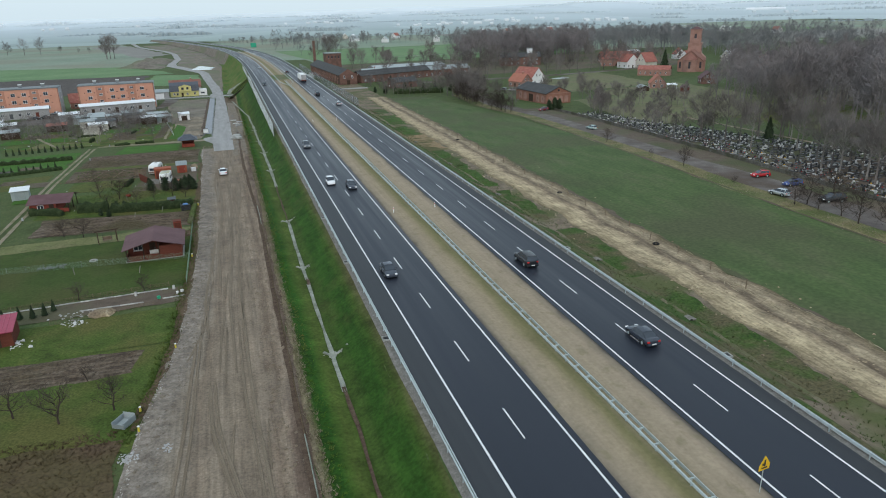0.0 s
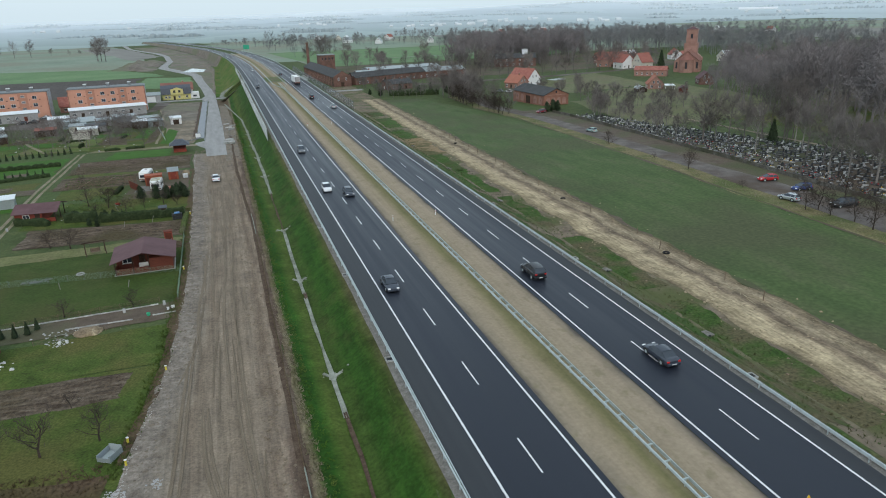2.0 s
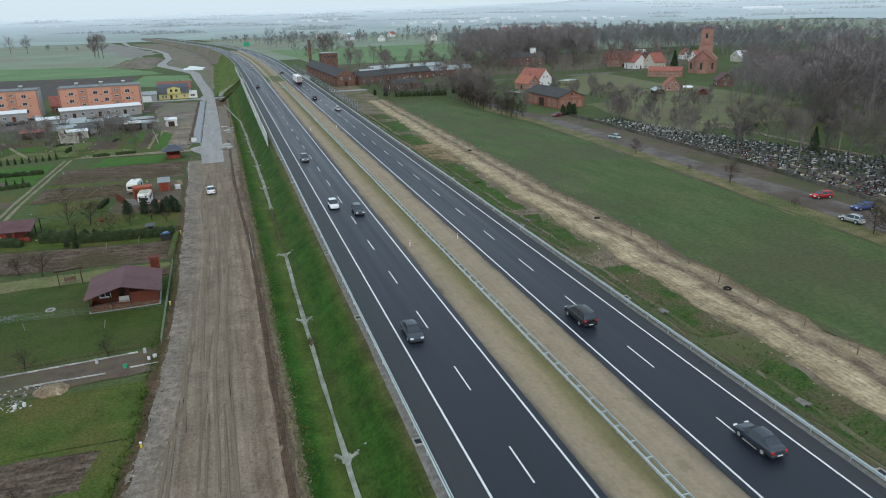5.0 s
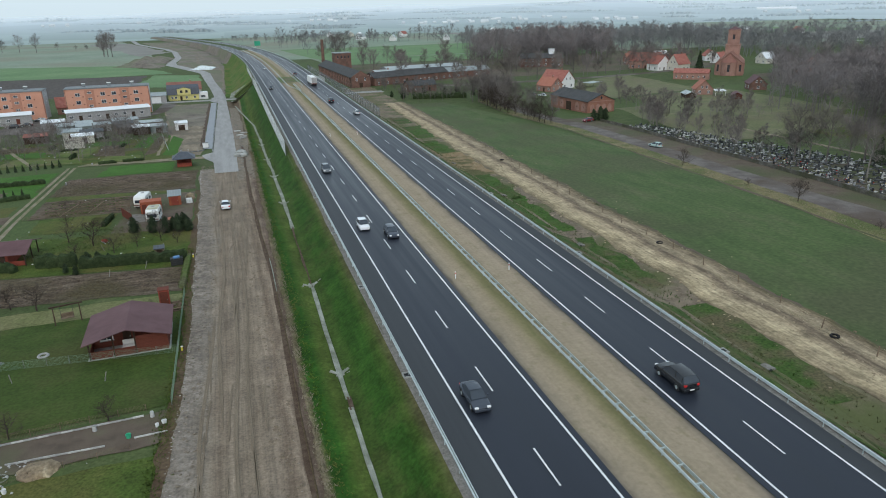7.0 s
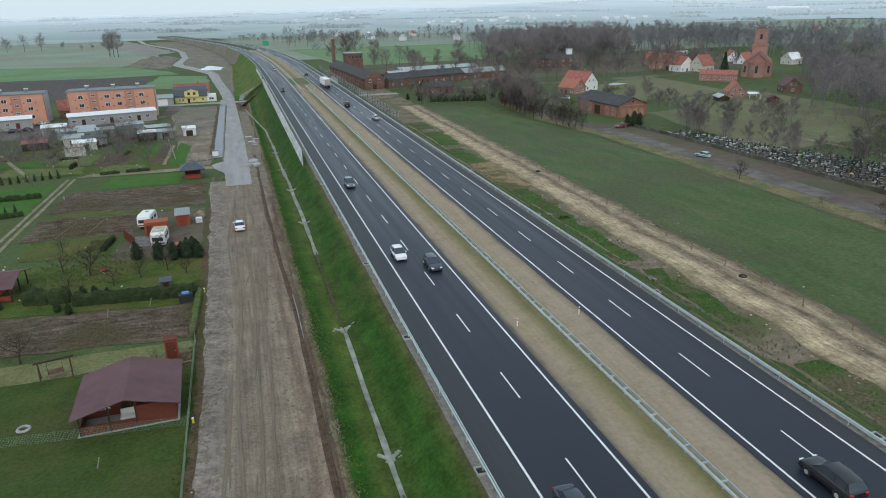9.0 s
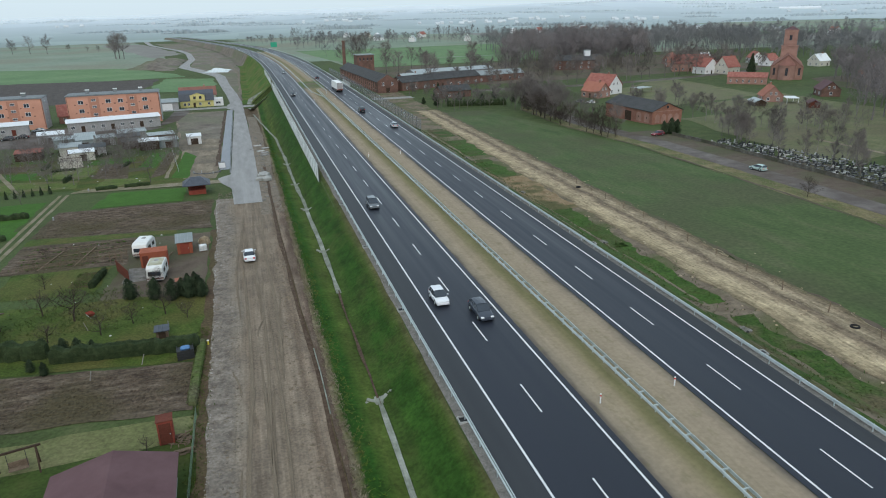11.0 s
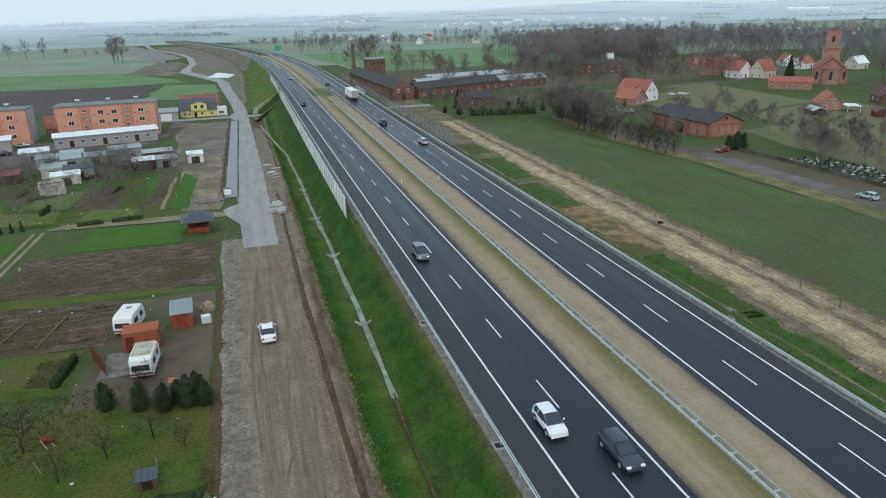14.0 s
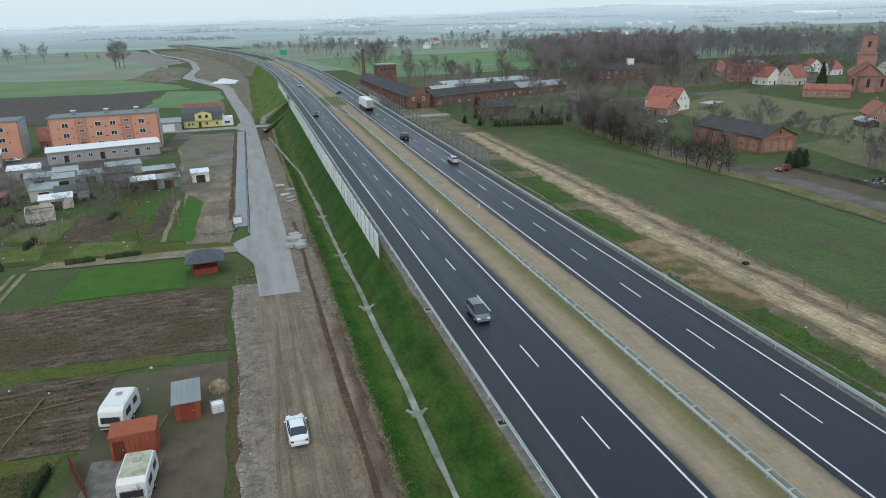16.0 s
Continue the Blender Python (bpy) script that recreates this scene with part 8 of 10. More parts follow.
for i, (c, mat, lb, cat) in enumerate((
    (((-51.2, 212.4), (-47.1, 210.7), (-45.4, 237.1), (-50.1, 236)), "lawn_fresh", "green lawn strip between garden plots", "lawn"),
    (((-46.6, 195.8), (-43.7, 200), (-42.9, 232.9), (-45.4, 237.1)), "soil", "narrow dug plot beside a path", "vegetable plot"),
    (((-41.5, 194), (-37.6, 192.6), (-37.1, 224.5), (-40.8, 235.1)), "lawn_fresh", "bright green strip beside the sandy yard", "lawn"),
    (((-43.2, 194.7), (-42.3, 194.3), (-42.1, 230), (-43.0, 230)), "median", "pale trodden garden path", "path"),
    (((-60.8, 201.7), (-51.6, 198), (-54.7, 221.1), (-60.7, 221.1)), "soil", "dug vegetable plot in the gardens", "vegetable plot"),
    (((-72.3, 206.2), (-61.8, 202.1), (-61.9, 221.6), (-70.4, 217.1)), "lawn_bright", "yellow-green rough lawn in the gardens", "lawn"),
    (((-52.9, 206.5), (-48.1, 208.9), (-48.4, 212.6), (-53.5, 213.3)), "litter", "dug brown flower bed", "garden bed"),
    (((-58, 190), (-47.5, 189), (-47, 197), (-57, 199.5)), "lawn_bright", "yellow-green rough lawn in the gardens", "lawn"),
    (((-84, 193), (-62, 190.5), (-63, 200.5), (-82, 205)), "lawn_bright", "yellow-green rough lawn in the gardens", "lawn"),
    (((-96, 206), (-76, 208), (-75, 216), (-95, 217)), "lawn_fresh", "green lawn strip between garden plots", "lawn"),
    (((-92, 218), (-80, 219), (-79, 228), (-91, 229)), "soil", "dug vegetable plot in the gardens", "vegetable plot"),
    (((-66, 222), (-59, 222.5), (-57.5, 231), (-64, 231)), "lawn_fresh", "green lawn beside a roofless shed", "lawn"))):
    setting(patch("plot", c, mat, 0.125 + 0.004 * (i % 4), 40 if mat == "soil" else 10, 0.35, 620 + i, None, dug if mat == "soil" else None), lb, cat)
setting(strip("garden_path", lambda y: -74.5 + (y - 190) * -0.42, lambda y: -73.4 + (y - 190) * -0.42, 190, 232, "median", 0.15, 2, 2, 0.2, 640), "pale trodden path between gardens", "path")


# ---- plants ----
def leafy(bm, rnd, n, place, size):
    for _ in range(n):
        p, nrm = place(rnd)
        a = Vector((rnd.uniform(-1, 1), rnd.uniform(-1, 1), rnd.uniform(-1, 1))).normalized()
        b = a.cross(nrm + Vector((0.01, 0.02, 0.03))).normalized()
        s = size * rnd.uniform(0.6, 1.4)
        poly(bm, (p - a * s * 0.5, p + b * s * 0.6, p + a * s * 0.6))


def hedge(x0, y0, x1, y1, h, w, label, seed, mat="hedge"):
    a, b = Vector((x0, y0, 0)), Vector((x1, y1, 0))
    d = (b - a)
    L = d.length
    m = pose(x0, y0, ground_z((x0 + x1) / 2, (y0 + y1) / 2), 0, 0, math.degrees(math.atan2(d.y, d.x)))
    t = thing("hedge", m, label, "hedge", "hedges")
    rnd = random.Random(seed)
    bm = bmesh.new()
    rows = []
    n = max(3, int(L / 0.5))
    for i in range(n + 1):
        x = L * i / n
        k = 1 + 0.4 * noise.noise(Vector((x * 0.8, seed, 0)))
        hh, ww = h * k, w / 2 * (0.9 + 0.4 * noise.noise(Vector((x * 1.1, seed, 5))))
        if i in (0, n):
            hh, ww = hh * 0.8, ww * 0.7
        rows.append([(x, -ww, -0.1), (x, -ww * 1.05, hh * 0.5), (x, -ww * 0.75, hh * 0.92), (x, 0, hh), (x, ww * 0.75, hh * 0.92), (x, ww * 1.05, hh * 0.5), (x, ww, -0.1)])
    loft(bm, rows, close=True)
    bmesh.ops.recalc_face_normals(bm, faces=bm.faces)

    def place(r):
        x, th = r.uniform(0, L), r.uniform(0, math.pi)
        return Vector((x, -math.cos(th) * w * 0.53, max(0.05, math.sin(th) ** 0.5 * h * (1 + 0.4 * noise.noise(Vector((x * 0.8, seed, 0))))))), Vector((0, -math.cos(th), math.sin(th)))
    leafy(bm, rnd, int(L * 130), place, 0.16)
    part("foliage", bm, mat, t)
    return t


def conifer_mesh(seed, h, r, n):
    rnd = random.Random(seed)
    bm = bmesh.new()
    bmesh.ops.create_cone(bm, cap_ends=True, segments=9, radius1=r * 0.72, radius2=0.03, depth=h * 0.9, matrix=Matrix.Translation((0, 0, h * 0.52)))
    for v in bm.verts:
        v.co += Vector((rnd.uniform(-1, 1), rnd.uniform(-1, 1), rnd.uniform(-1, 1))) * r * 0.12

    def place(q):
        k = q.random() ** 0.7
        a = q.uniform(0, 6.283)
        rr = r * (1 - k) * q.uniform(0.75, 1.1)
        return Vector((math.cos(a) * rr, math.sin(a) * rr, h * (0.05 + 0.95 * k))), Vector((math.cos(a), math.sin(a), 0.3))
    leafy(bm, rnd, n, place, max(0.12, r * 0.28))
    return bm


CONIF = []
for i, (h, r, n) in enumerate(((2.0, 0.55, 260), (3.0, 1.2, 700), (9.0, 2.4, 900))):
    ob = part("foliage", conifer_mesh(400 + i, h, r, n), "conifer")
    CONIF.append(ob.data)
    bpy.data.objects.remove(ob)
bm = bmesh.new()
rnd = random.Random(55)
bmesh.ops.create_icosphere(bm, subdivisions=2, radius=1)
for v in bm.verts:
    v.co = Vector((v.co.x * 0.95, v.co.y * 0.95, v.co.z * 1.35 + 1.35)) * (1 + 0.25 * noise.noise(v.co * 2.3))


def bush_place(q):
    a, zz = q.uniform(0, 6.283), q.uniform(-1, 1)
    rr = math.sqrt(1 - zz * zz) * q.uniform(0.85, 1.15)
    return Vector((math.cos(a) * rr, math.sin(a) * rr, zz * 1.45 + 1.4)), Vector((math.cos(a), math.sin(a), zz))


leafy(bm, rnd, 900, bush_place, 0.22)
ob = part("foliage", bm, "hedge")
CONIF.append(ob.data)
bpy.data.objects.remove(ob)
bm = bmesh.new()
bmesh.ops.create_icosphere(bm, subdivisions=2, radius=1)
for v in bm.verts:
    v.co = Vector((v.co.x * 0.55 * (1.1 - 0.35 * v.co.z), v.co.y * 0.55 * (1.1 - 0.35 * v.co.z), v.co.z * 1.35 + 1.35)) * (1 + 0.4 * noise.noise(v.co * 1.7 + Vector((3, 1, 7))))


def ragged_place(q):
    a, zz = q.uniform(0, 6.283), q.uniform(-1, 1)
    rr = (1 - abs(zz) ** 3) ** 0.5 * q.uniform(0.45, 1.15) * (0.85 - 0.38 * zz)
    p = Vector((math.cos(a) * rr, math.sin(a) * rr, zz * 1.55 + 1.5))
    return p * (1 + 0.3 * noise.noise(p * 1.3)), Vector((math.cos(a), math.sin(a), 0.4 + zz))


leafy(bm, rnd, 4200, ragged_place, 0.13)
ob = part("foliage", bm, "conifer")
CONIF.append(ob.data)
bpy.data.objects.remove(ob)
STEM = part("stem", cyl(bmesh.new(), 0, 0, -0.2, 0.6, 0.09, 0.07, 7), "bark").data
bpy.data.objects.remove(bpy.data.objects["stem"])


def conifer(x, y, s, kind, label, group, name="conifer"):
    t = new(name)
    tagged(t, label, "conifer", group)
    t.matrix_basis = pose(x, y, ground_z(x, y), 0, 0, (x * 37 + y * 11) % 360) @ Matrix.Scale(s, 4)
    for n, me in (("foliage", CONIF[kind]), ("stem", STEM)):
        p = new(n, me)
        p.parent = t
    return t


rng = random.Random(61)
hedge(-46.0, 96.2, -30.2, 94.6, 1.7, 1.5, "clipped dark green garden hedge", 1)
hedge(-52.5, 98.8, -46.6, 97.8, 2.0, 1.8, "dense dark evergreen hedge block", 2)
hedge(-61.5, 100.5, -55.0, 97.5, 1.4, 1.4, "low dark hedge before the red garden house", 3)
hedge(-45.8, 118.2, -45.0, 124.6, 0.9, 0.9, "low hedge beside the flower bed", 4)
hedge(-30.4, 82, -30.0, 96, 0.55, 1.0, "low mossy overgrown hedge along the plot boundary", 5, "garden_rough")
hedge(-86, 142, -64.8, 149, 0.9, 1.1, "low clipped hedge row", 6)
hedge(-88, 163.5, -65.2, 164.8, 1.1, 1.3, "low clipped hedge row", 7)
hedge(-57, 186.6, -52.5, 187.2, 0.9, 1.0, "dark clipped hedge by the lane", 8)
hedge(-51, 187.3, -45.5, 188, 0.9, 1.0, "dark clipped hedge by the lane", 9)
hedge(66, 318, 92, 312, 2.6, 4.0, "dark evergreen thicket at the field corner", 10)
for i in range(13):
    k = i / 12
    conifer(-86 + 19.5 * k, 181 + 6 * k, rng.uniform(0.85, 1.1), 0, "young thuja in a clipped garden row", "thuja row")
for i in range(11):
    k = i / 10
    conifer(-84 + 17 * k, 150 + 2.0 * k, rng.uniform(0.6, 0.9), 0, "young thuja in a clipped garden row", "thuja row")
for x, y in ((-50.3, 44.6), (-48.7, 44.4), (-47.4, 44.9), (-46.6, 46.2), (-52, 44)):
    conifer(x, y, rng.uniform(0.8, 1.0), 0, "small dark pointed conifer beside a fence", "small conifers")
for x, y, s in ((-45.1, 98.4, 0.6), (-43.6, 98.0, 0.6), (-42.0, 97.6, 0.5)):
    conifer(x, y, s, 4, "rounded dark conifer beside the hedge", "small conifers")
for x, y, s in ((-39.8, 112.5, 0.95), (-36.6, 111.4, 1.0), (-34.4, 110.4, 0.95), (-30.6, 110.4, 0.9), (-32.2, 110.7, 1.05), (-31.2, 111.2, 1.05), (-33.2, 111.6, 0.8)):
    conifer(x, y, s, 4, "bushy dark evergreen beside the dirt road", "plot conifers")
for x, y, s in ((-46, 93.3, 0.5), (-47.6, 94.5, 0.5)):
    conifer(x, y, s, 4, "rounded dark conifer beside the plot", "small conifers")
for x, y, s, lb in ((118, 336, 0.8, "dark fir beside the village houses"), (126, 338, 0.6, "dark fir beside the village houses"), (77, 372, 0.6, "dark fir near the farm building"), (96, 340, 0.45, "small dark fir near the field"), (-62, 372, 0.75, "dark fir behind the flats"),
                    (275, 374, 1.4, "large dark fir beside the church"), (126, 108, 0.7, "dark fir among graves"), (66, 340, 0.5, "dark fir near the motorway barrier"), (70, 332, 0.4, "dark fir near the motorway barrier")):
    conifer(x, y, s, 2, lb, "firs")
for x, y, s in ((104.8, 206.9, 1.35), (107.6, 207.2, 1.6), (109.6, 207.4, 1.4)):
    conifer(x, y, s, 4, "dense rounded dark evergreen beside the brick barn", "barn evergreens")
for x, y, s in ((62, 322, 1.3), (58, 330, 1.0), (74, 326, 1.6), (84, 322, 1.4), (92, 326, 1.1), (98, 318, 1.2)):
    conifer(x, y, s, 4, "rounded dark evergreen at the field corner", "field corner evergreens")
for x, y, s in ((-40.2, 15.9, 1.0), (-44.8, 18.5, 0.9), (-35.4, 16.8, 0.85), (-47.5, 13.5, 1.0), (-36, 21, 0.5), (-39, 24, 0.45), (-34.9, 105.8, 0.7), (-32.1, 103.7, 0.55), (-45.7, 107.1, 1.1), (-41.8, 101.7, 0.7), (-38.5, 104, 0.6), (-47.5, 101.5, 0.6), (-50, 110, 0.8),
                (-48.5, 80.5, 0.9), (-52, 82, 0.8), (-33.8, 75.5, 0.4), (-44, 49, 0.6), (-35.5, 49.2, 0.6), (-52, 120, 0.6), (-55, 134, 0.5), (-37, 115.5, 0.7), (-57, 200, 1.2), (-62, 206, 1.1), (-52, 212, 1.2), (-70, 200, 1.0), (-47, 204, 1.0), (-44, 216, 1.2), (-57, 222, 1.1), (-75, 212, 1.2),
                (-64, 246, 1.5), (-57, 240, 1.8), (-54, 236, 1.6), (-49, 232, 1.2), (-85, 205, 1.2), (-90, 220, 1.1), (-42, 226, 1.0), (-81, 228, 1.3), (-62, 256, 1.3), (-70, 178, 0.8), (-77, 130, 0.9), (-40, 240, 1.1)):
    tree(x, y, s, rng.randrange(3), "small bare fruit tree in a garden", "fruit trees", rng.uniform(0, 360), SMALL if y < 150 else SLIM, "fruit_tree")

rnd = random.Random(46)
for i in range(64):
    x, y = rnd.uniform(-100, -42), rnd.uniform(190, 262)
    if x > -44 - (y - 192) * 0.12:
        continue
    tree(x, y, rnd.uniform(0.9, 1.7), rnd.randrange(3), "small bare fruit tree in a garden", "fruit trees", rnd.uniform(0, 360), SLIM, "fruit_tree")
for i in range(7):
    x, y = rnd.uniform(-92, -46), rnd.uniform(194, 240)
    a = rnd.choice((0.1, 1.5))
    hedge(x, y, x + math.cos(a) * rnd.uniform(3, 8), y + math.sin(a) * 6, rnd.uniform(0.6, 1.3), rnd.uniform(0.7, 1.4), "low ragged hedge in a small garden", 30 + i, "hedge")

# grass tufts, clods and stones as loose cover
def tufts(name, n, x_of, y0, y1, hmin, hmax, mat, label, seed):
    rnd = random.Random(seed)
    vs, fs = [], []
    for _ in range(n):
        y = rnd.uniform(y0, y1)
        x = x_of(y, rnd)
        z = ground_z(x, y) + 0.05
        for _b in range(3):
            a, h = rnd.uniform(0, 6.28), rnd.uniform(hmin, hmax)
            dx, dy = math.cos(a) * 0.05, math.sin(a) * 0.05
            i = len(vs)
            vs += [(x - dx, y - dy, z), (x + dx, y + dy, z), (x + rnd.uniform(-0.3, 0.3), y + rnd.uniform(-0.3, 0.3), z + h)]
            fs.append((i, i + 1, i + 2))
    ob = new(name, mesh_of(name, (vs, fs), mat))
    return tagged(ob, label, "grass", "", "stuff")


tufts("scrub_stalks", 2600, lambda y, r: r.uniform(-62, -33.9), -6, 11, 0.05, 0.3, "scrub", "dry brown stalks and brambles on rough ground", 8)
tufts("scrub_stalks", 900, lambda y, r: r.uniform(-62, -34.5), 9, 13.0, 0.08, 0.35, "scrub", "dry brown stalks and brambles on rough ground", 9)
tufts("scrub_stalks", 1500, lambda y, r: r.gauss(-45, 5), 103, 117, 0.06, 0.35, "garden_rough", "tangled dry brown stalks in an overgrown garden", 10)
for k in range(5):
    tufts("leek_row", 70, lambda y, r: r.uniform(-59, -44), 129.2 + 2.6 * k, 129.5 + 2.6 * k, 0.12, 0.4, "grass_dark", "sparse row of dark green leeks in dug soil", 60 + k)
tufts("tall_grass", 3000, lambda y, r: -15.75 + bend(y) + r.gauss(0, 0.4), -14, 300, 0.08, 0.2, "verge_green", "tall green grass along the foot of the ditch", 41)
tufts("bed_stalks", 500, lambda y, r: r.uniform(-48.6, -45.4), 119.2, 124.8, 0.1, 0.4, "garden_rough", "overgrown stalks in a flower bed", 44)
tufts("dead_tufts", 3000, lambda y, r: -16.75 + r.gauss(0, 0.28), -14, 190, 0.08, 0.4, "median", "bleached dead grass beside the trench", 43)
tufts("dry_tufts", 2500, lambda y, r: village_road(y) - 7.4 + r.gauss(0, 1.5), 20, 220, 0.08, 0.25, "median", "dry grass tufts on the road verge", 4)
tufts("weed_tufts", 4000, lambda y, r: rs(31, 0.6)(y) + r.gauss(0, 2.2), -25, 250, 0.10, 0.35, "slope_green", "weeds on the earth slope", 5)
tufts("boundary_weeds", 2200, lambda y, r: dirt_left(y) - 0.6 + r.gauss(0, 0.45), 10, 100, 0.08, 0.3, "lawn", "rank grass along the garden boundary", 6)


def lumps(name, n, x_of, y0, y1, smin, smax, mat, label, seed, cat):
    rnd = random.Random(seed)
    vs, fs = [], []
    base = [(-1, -1, 0), (1, -1, 0), (1, 1, 0), (-1, 1, 0), (-0.6, -0.5, 0.9), (0.5, -0.6, 0.8), (0.6, 0.5, 1.0), (-0.5, 0.6, 0.7)]
    quads = [(0, 1, 5, 4), (1, 2, 6, 5), (2, 3, 7, 6), (3, 0, 4, 7), (4, 5, 6, 7)]
    for _ in range(n):
        y = rnd.uniform(y0, y1)
        x = x_of(y, rnd)
        z, s, a = ground_z(x, y) + 0.06, rnd.uniform(smin, smax) * rnd.uniform(0.5, 1), rnd.uniform(0, 6.28)
        i = len(vs)
        for p in base:
            px, py = p[0] * rnd.uniform(0.7, 1.3) * s, p[1] * rnd.uniform(0.7, 1.3) * s
            vs.append((x + px * math.cos(a) - py * math.sin(a), y + px * math.sin(a) + py * math.cos(a), z + p[2] * s * 0.8))
        fs += [tuple(i + k for k in q) for q in quads]
    ob = new(name, mesh_of(name, (vs, fs), mat))
    return tagged(ob, label, cat, "", "stuff")


lumps("earth_clods", 1600, lambda y, r: dirt_left(y) + r.uniform(0.3, 3.4), -10, 172, 0.04, 0.2, "clods", "loose lumps of pale earth beside the dirt road", 11, "earth clods")
lumps("pale_clods", 1300, lambda y, r: dirt_left(y) + 0.15 + abs(r.gauss(0, 0.3)), -10, 165, 0.03, 0.12, "stone_pale", "pale stony crumbs along the edge of the dirt road", 132, "stones")
lumps("earth_clods", 500, lambda y, r: -18.9 + r.gauss(0, 0.6), -10, 200, 0.03, 0.12, "clods", "dark earth lumps beside the trench", 12, "earth clods")
lumps("mud_clods", 900, lambda y, r: -19.6 + r.gauss(0, 0.8), -12, 160, 0.05, 0.22, "rut", "dark mud lumps between the tyre tracks and the trench", 131, "earth clods")
lumps("sand_clods", 5200, lambda y, r: rs(40.5)(y) + r.gauss(0, 2.6), -20, 250, 0.03, 0.2, "sand", "lumps of churned sand", 13, "sand clods")
lumps("soil_clods", 2500, lambda y, r: r.uniform(-55, -30.6), 83, 91, 0.05, 0.2, "soil", "clods on the dug plot", 14, "soil clods")
lumps("soil_clods", 2500, lambda y, r: r.uniform(-60, -31), 147, 166, 0.05, 0.2, "soil", "clods on the ploughed plot", 15, "soil clods")
lumps("soil_clods", 900, lambda y, r: r.uniform(-48, -34.6), 24.4, 29.8, 0.05, 0.16, "soil", "clods on the vegetable plot", 16, "soil clods")
lumps("rubble", 130, lambda y, r: r.gauss(-19.5, 1.0), 158, 260, 0.08, 0.42, "gravel", "broken concrete rubble beside the service road", 17, "rubble")
lumps("rubble", 90, lambda y, r: r.gauss(-33.1, 0.5), 7.0, 8.6, 0.05, 0.16, "stone_light", "white rubble at the edge of the dirt road", 18, "rubble")
lumps("rubble", 40, lambda y, r: r.gauss(-29.8, 0.3), 7.4, 8.8, 0.05, 0.16, "stone_light", "white rubble on the dirt road", 181, "rubble")
lumps("garden_clutter", 18, lambda y, r: r.gauss(-48.8, 0.7), 35.0, 37.6, 0.08, 0.32, "stone_light", "white scraps piled beside the crimson-roofed hut", 182, "clutter")
lumps("garden_clutter", 90, lambda y, r: r.uniform(-92, -44), 192, 244, 0.08, 0.35, "stone_light", "pale scraps and boards scattered over gardens", 24, "clutter")
lumps("garden_clutter", 80, lambda y, r: r.uniform(-92, -44), 215, 256, 0.1, 0.5, "wood_dark", "dark scraps scattered over gardens", 25, "clutter")
lumps("garden_clutter", 34, lambda y, r: r.uniform(-60, -32), 97, 142, 0.05, 0.18, "stone_light", "pale scraps scattered over the plots", 26, "clutter")
lumps("garden_stones", 50, lambda y, r: r.uniform(-52.6, -48.6), 64.4, 65.6, 0.1, 0.28, "stone_grey", "stone edging on the lawn", 19, "stones")
lumps("garden_stones", 46, lambda y, r: r.gauss(-42, 2.2), 42.6, 44.6, 0.05, 0.18, "stone_light", "white stones and scraps by the fence", 20, "stones")


def litter_sticks(name, n, x_of, y0, y1, l0, l1, w, lean, mat, label, seed, cat):
    """Thin ridges lying roughly along the motorway: straw, roots, cracks in crusted sand."""
    rnd = random.Random(seed)
    vs, fs = [], []
    for _ in range(n):
        y = rnd.uniform(y0, y1)
        x = x_of(y, rnd)
        L, a, q = rnd.uniform(l0, l1), rnd.gauss(lean, 0.22), w * rnd.uniform(0.5, 1.3)
        ca, sa = math.cos(a), math.sin(a)
        i = len(vs)
        for t, k in ((-0.5, 0.2), (0.0, 1.0), (0.5, 0.2)):
            cx, cy = x + sa * L * t + rnd.uniform(-0.06, 0.06), y + ca * L * t
            z = ground_z(cx, cy) + 0.20
            vs += [(cx - ca * q * k, cy + sa * q * k, z - 0.06), (cx, cy, z + 0.05 * k), (cx + ca * q * k, cy - sa * q * k, z - 0.06)]
        fs += [(i, i + 1, i + 4, i + 3), (i + 1, i + 2, i + 5, i + 4), (i + 3, i + 4, i + 7, i + 6), (i + 4, i + 5, i + 8, i + 7)]
    ob = new(name, mesh_of(name, (vs, fs), mat))
    return tagged(ob, label, cat, "", "stuff")


litter_sticks("reed_straw", 1500, lambda y, r: rs(44.0)(y) + r.gauss(0, 0.6), -25, 260, 0.6, 2.2, 0.04, 0.15, "straw", "bleached reed stalks lying by the field", 802, "straw")
for i, (x0, x1, y) in enumerate([(-58, -43, 129 + 1.6 * k) for k in range(8)] + [(-52, -34, 84.5 + 1.5 * k) for k in range(4)] + [(-58, -32, 149 + 2.2 * k) for k in range(8)]):
    lumps("soil_ridge", 90, lambda yy, r, x0=x0, x1=x1: r.uniform(x0, x1), y - 0.15, y + 0.15, 0.10, 0.24, "soil", "low ridge of dug soil", 300 + i, "soil ridge")


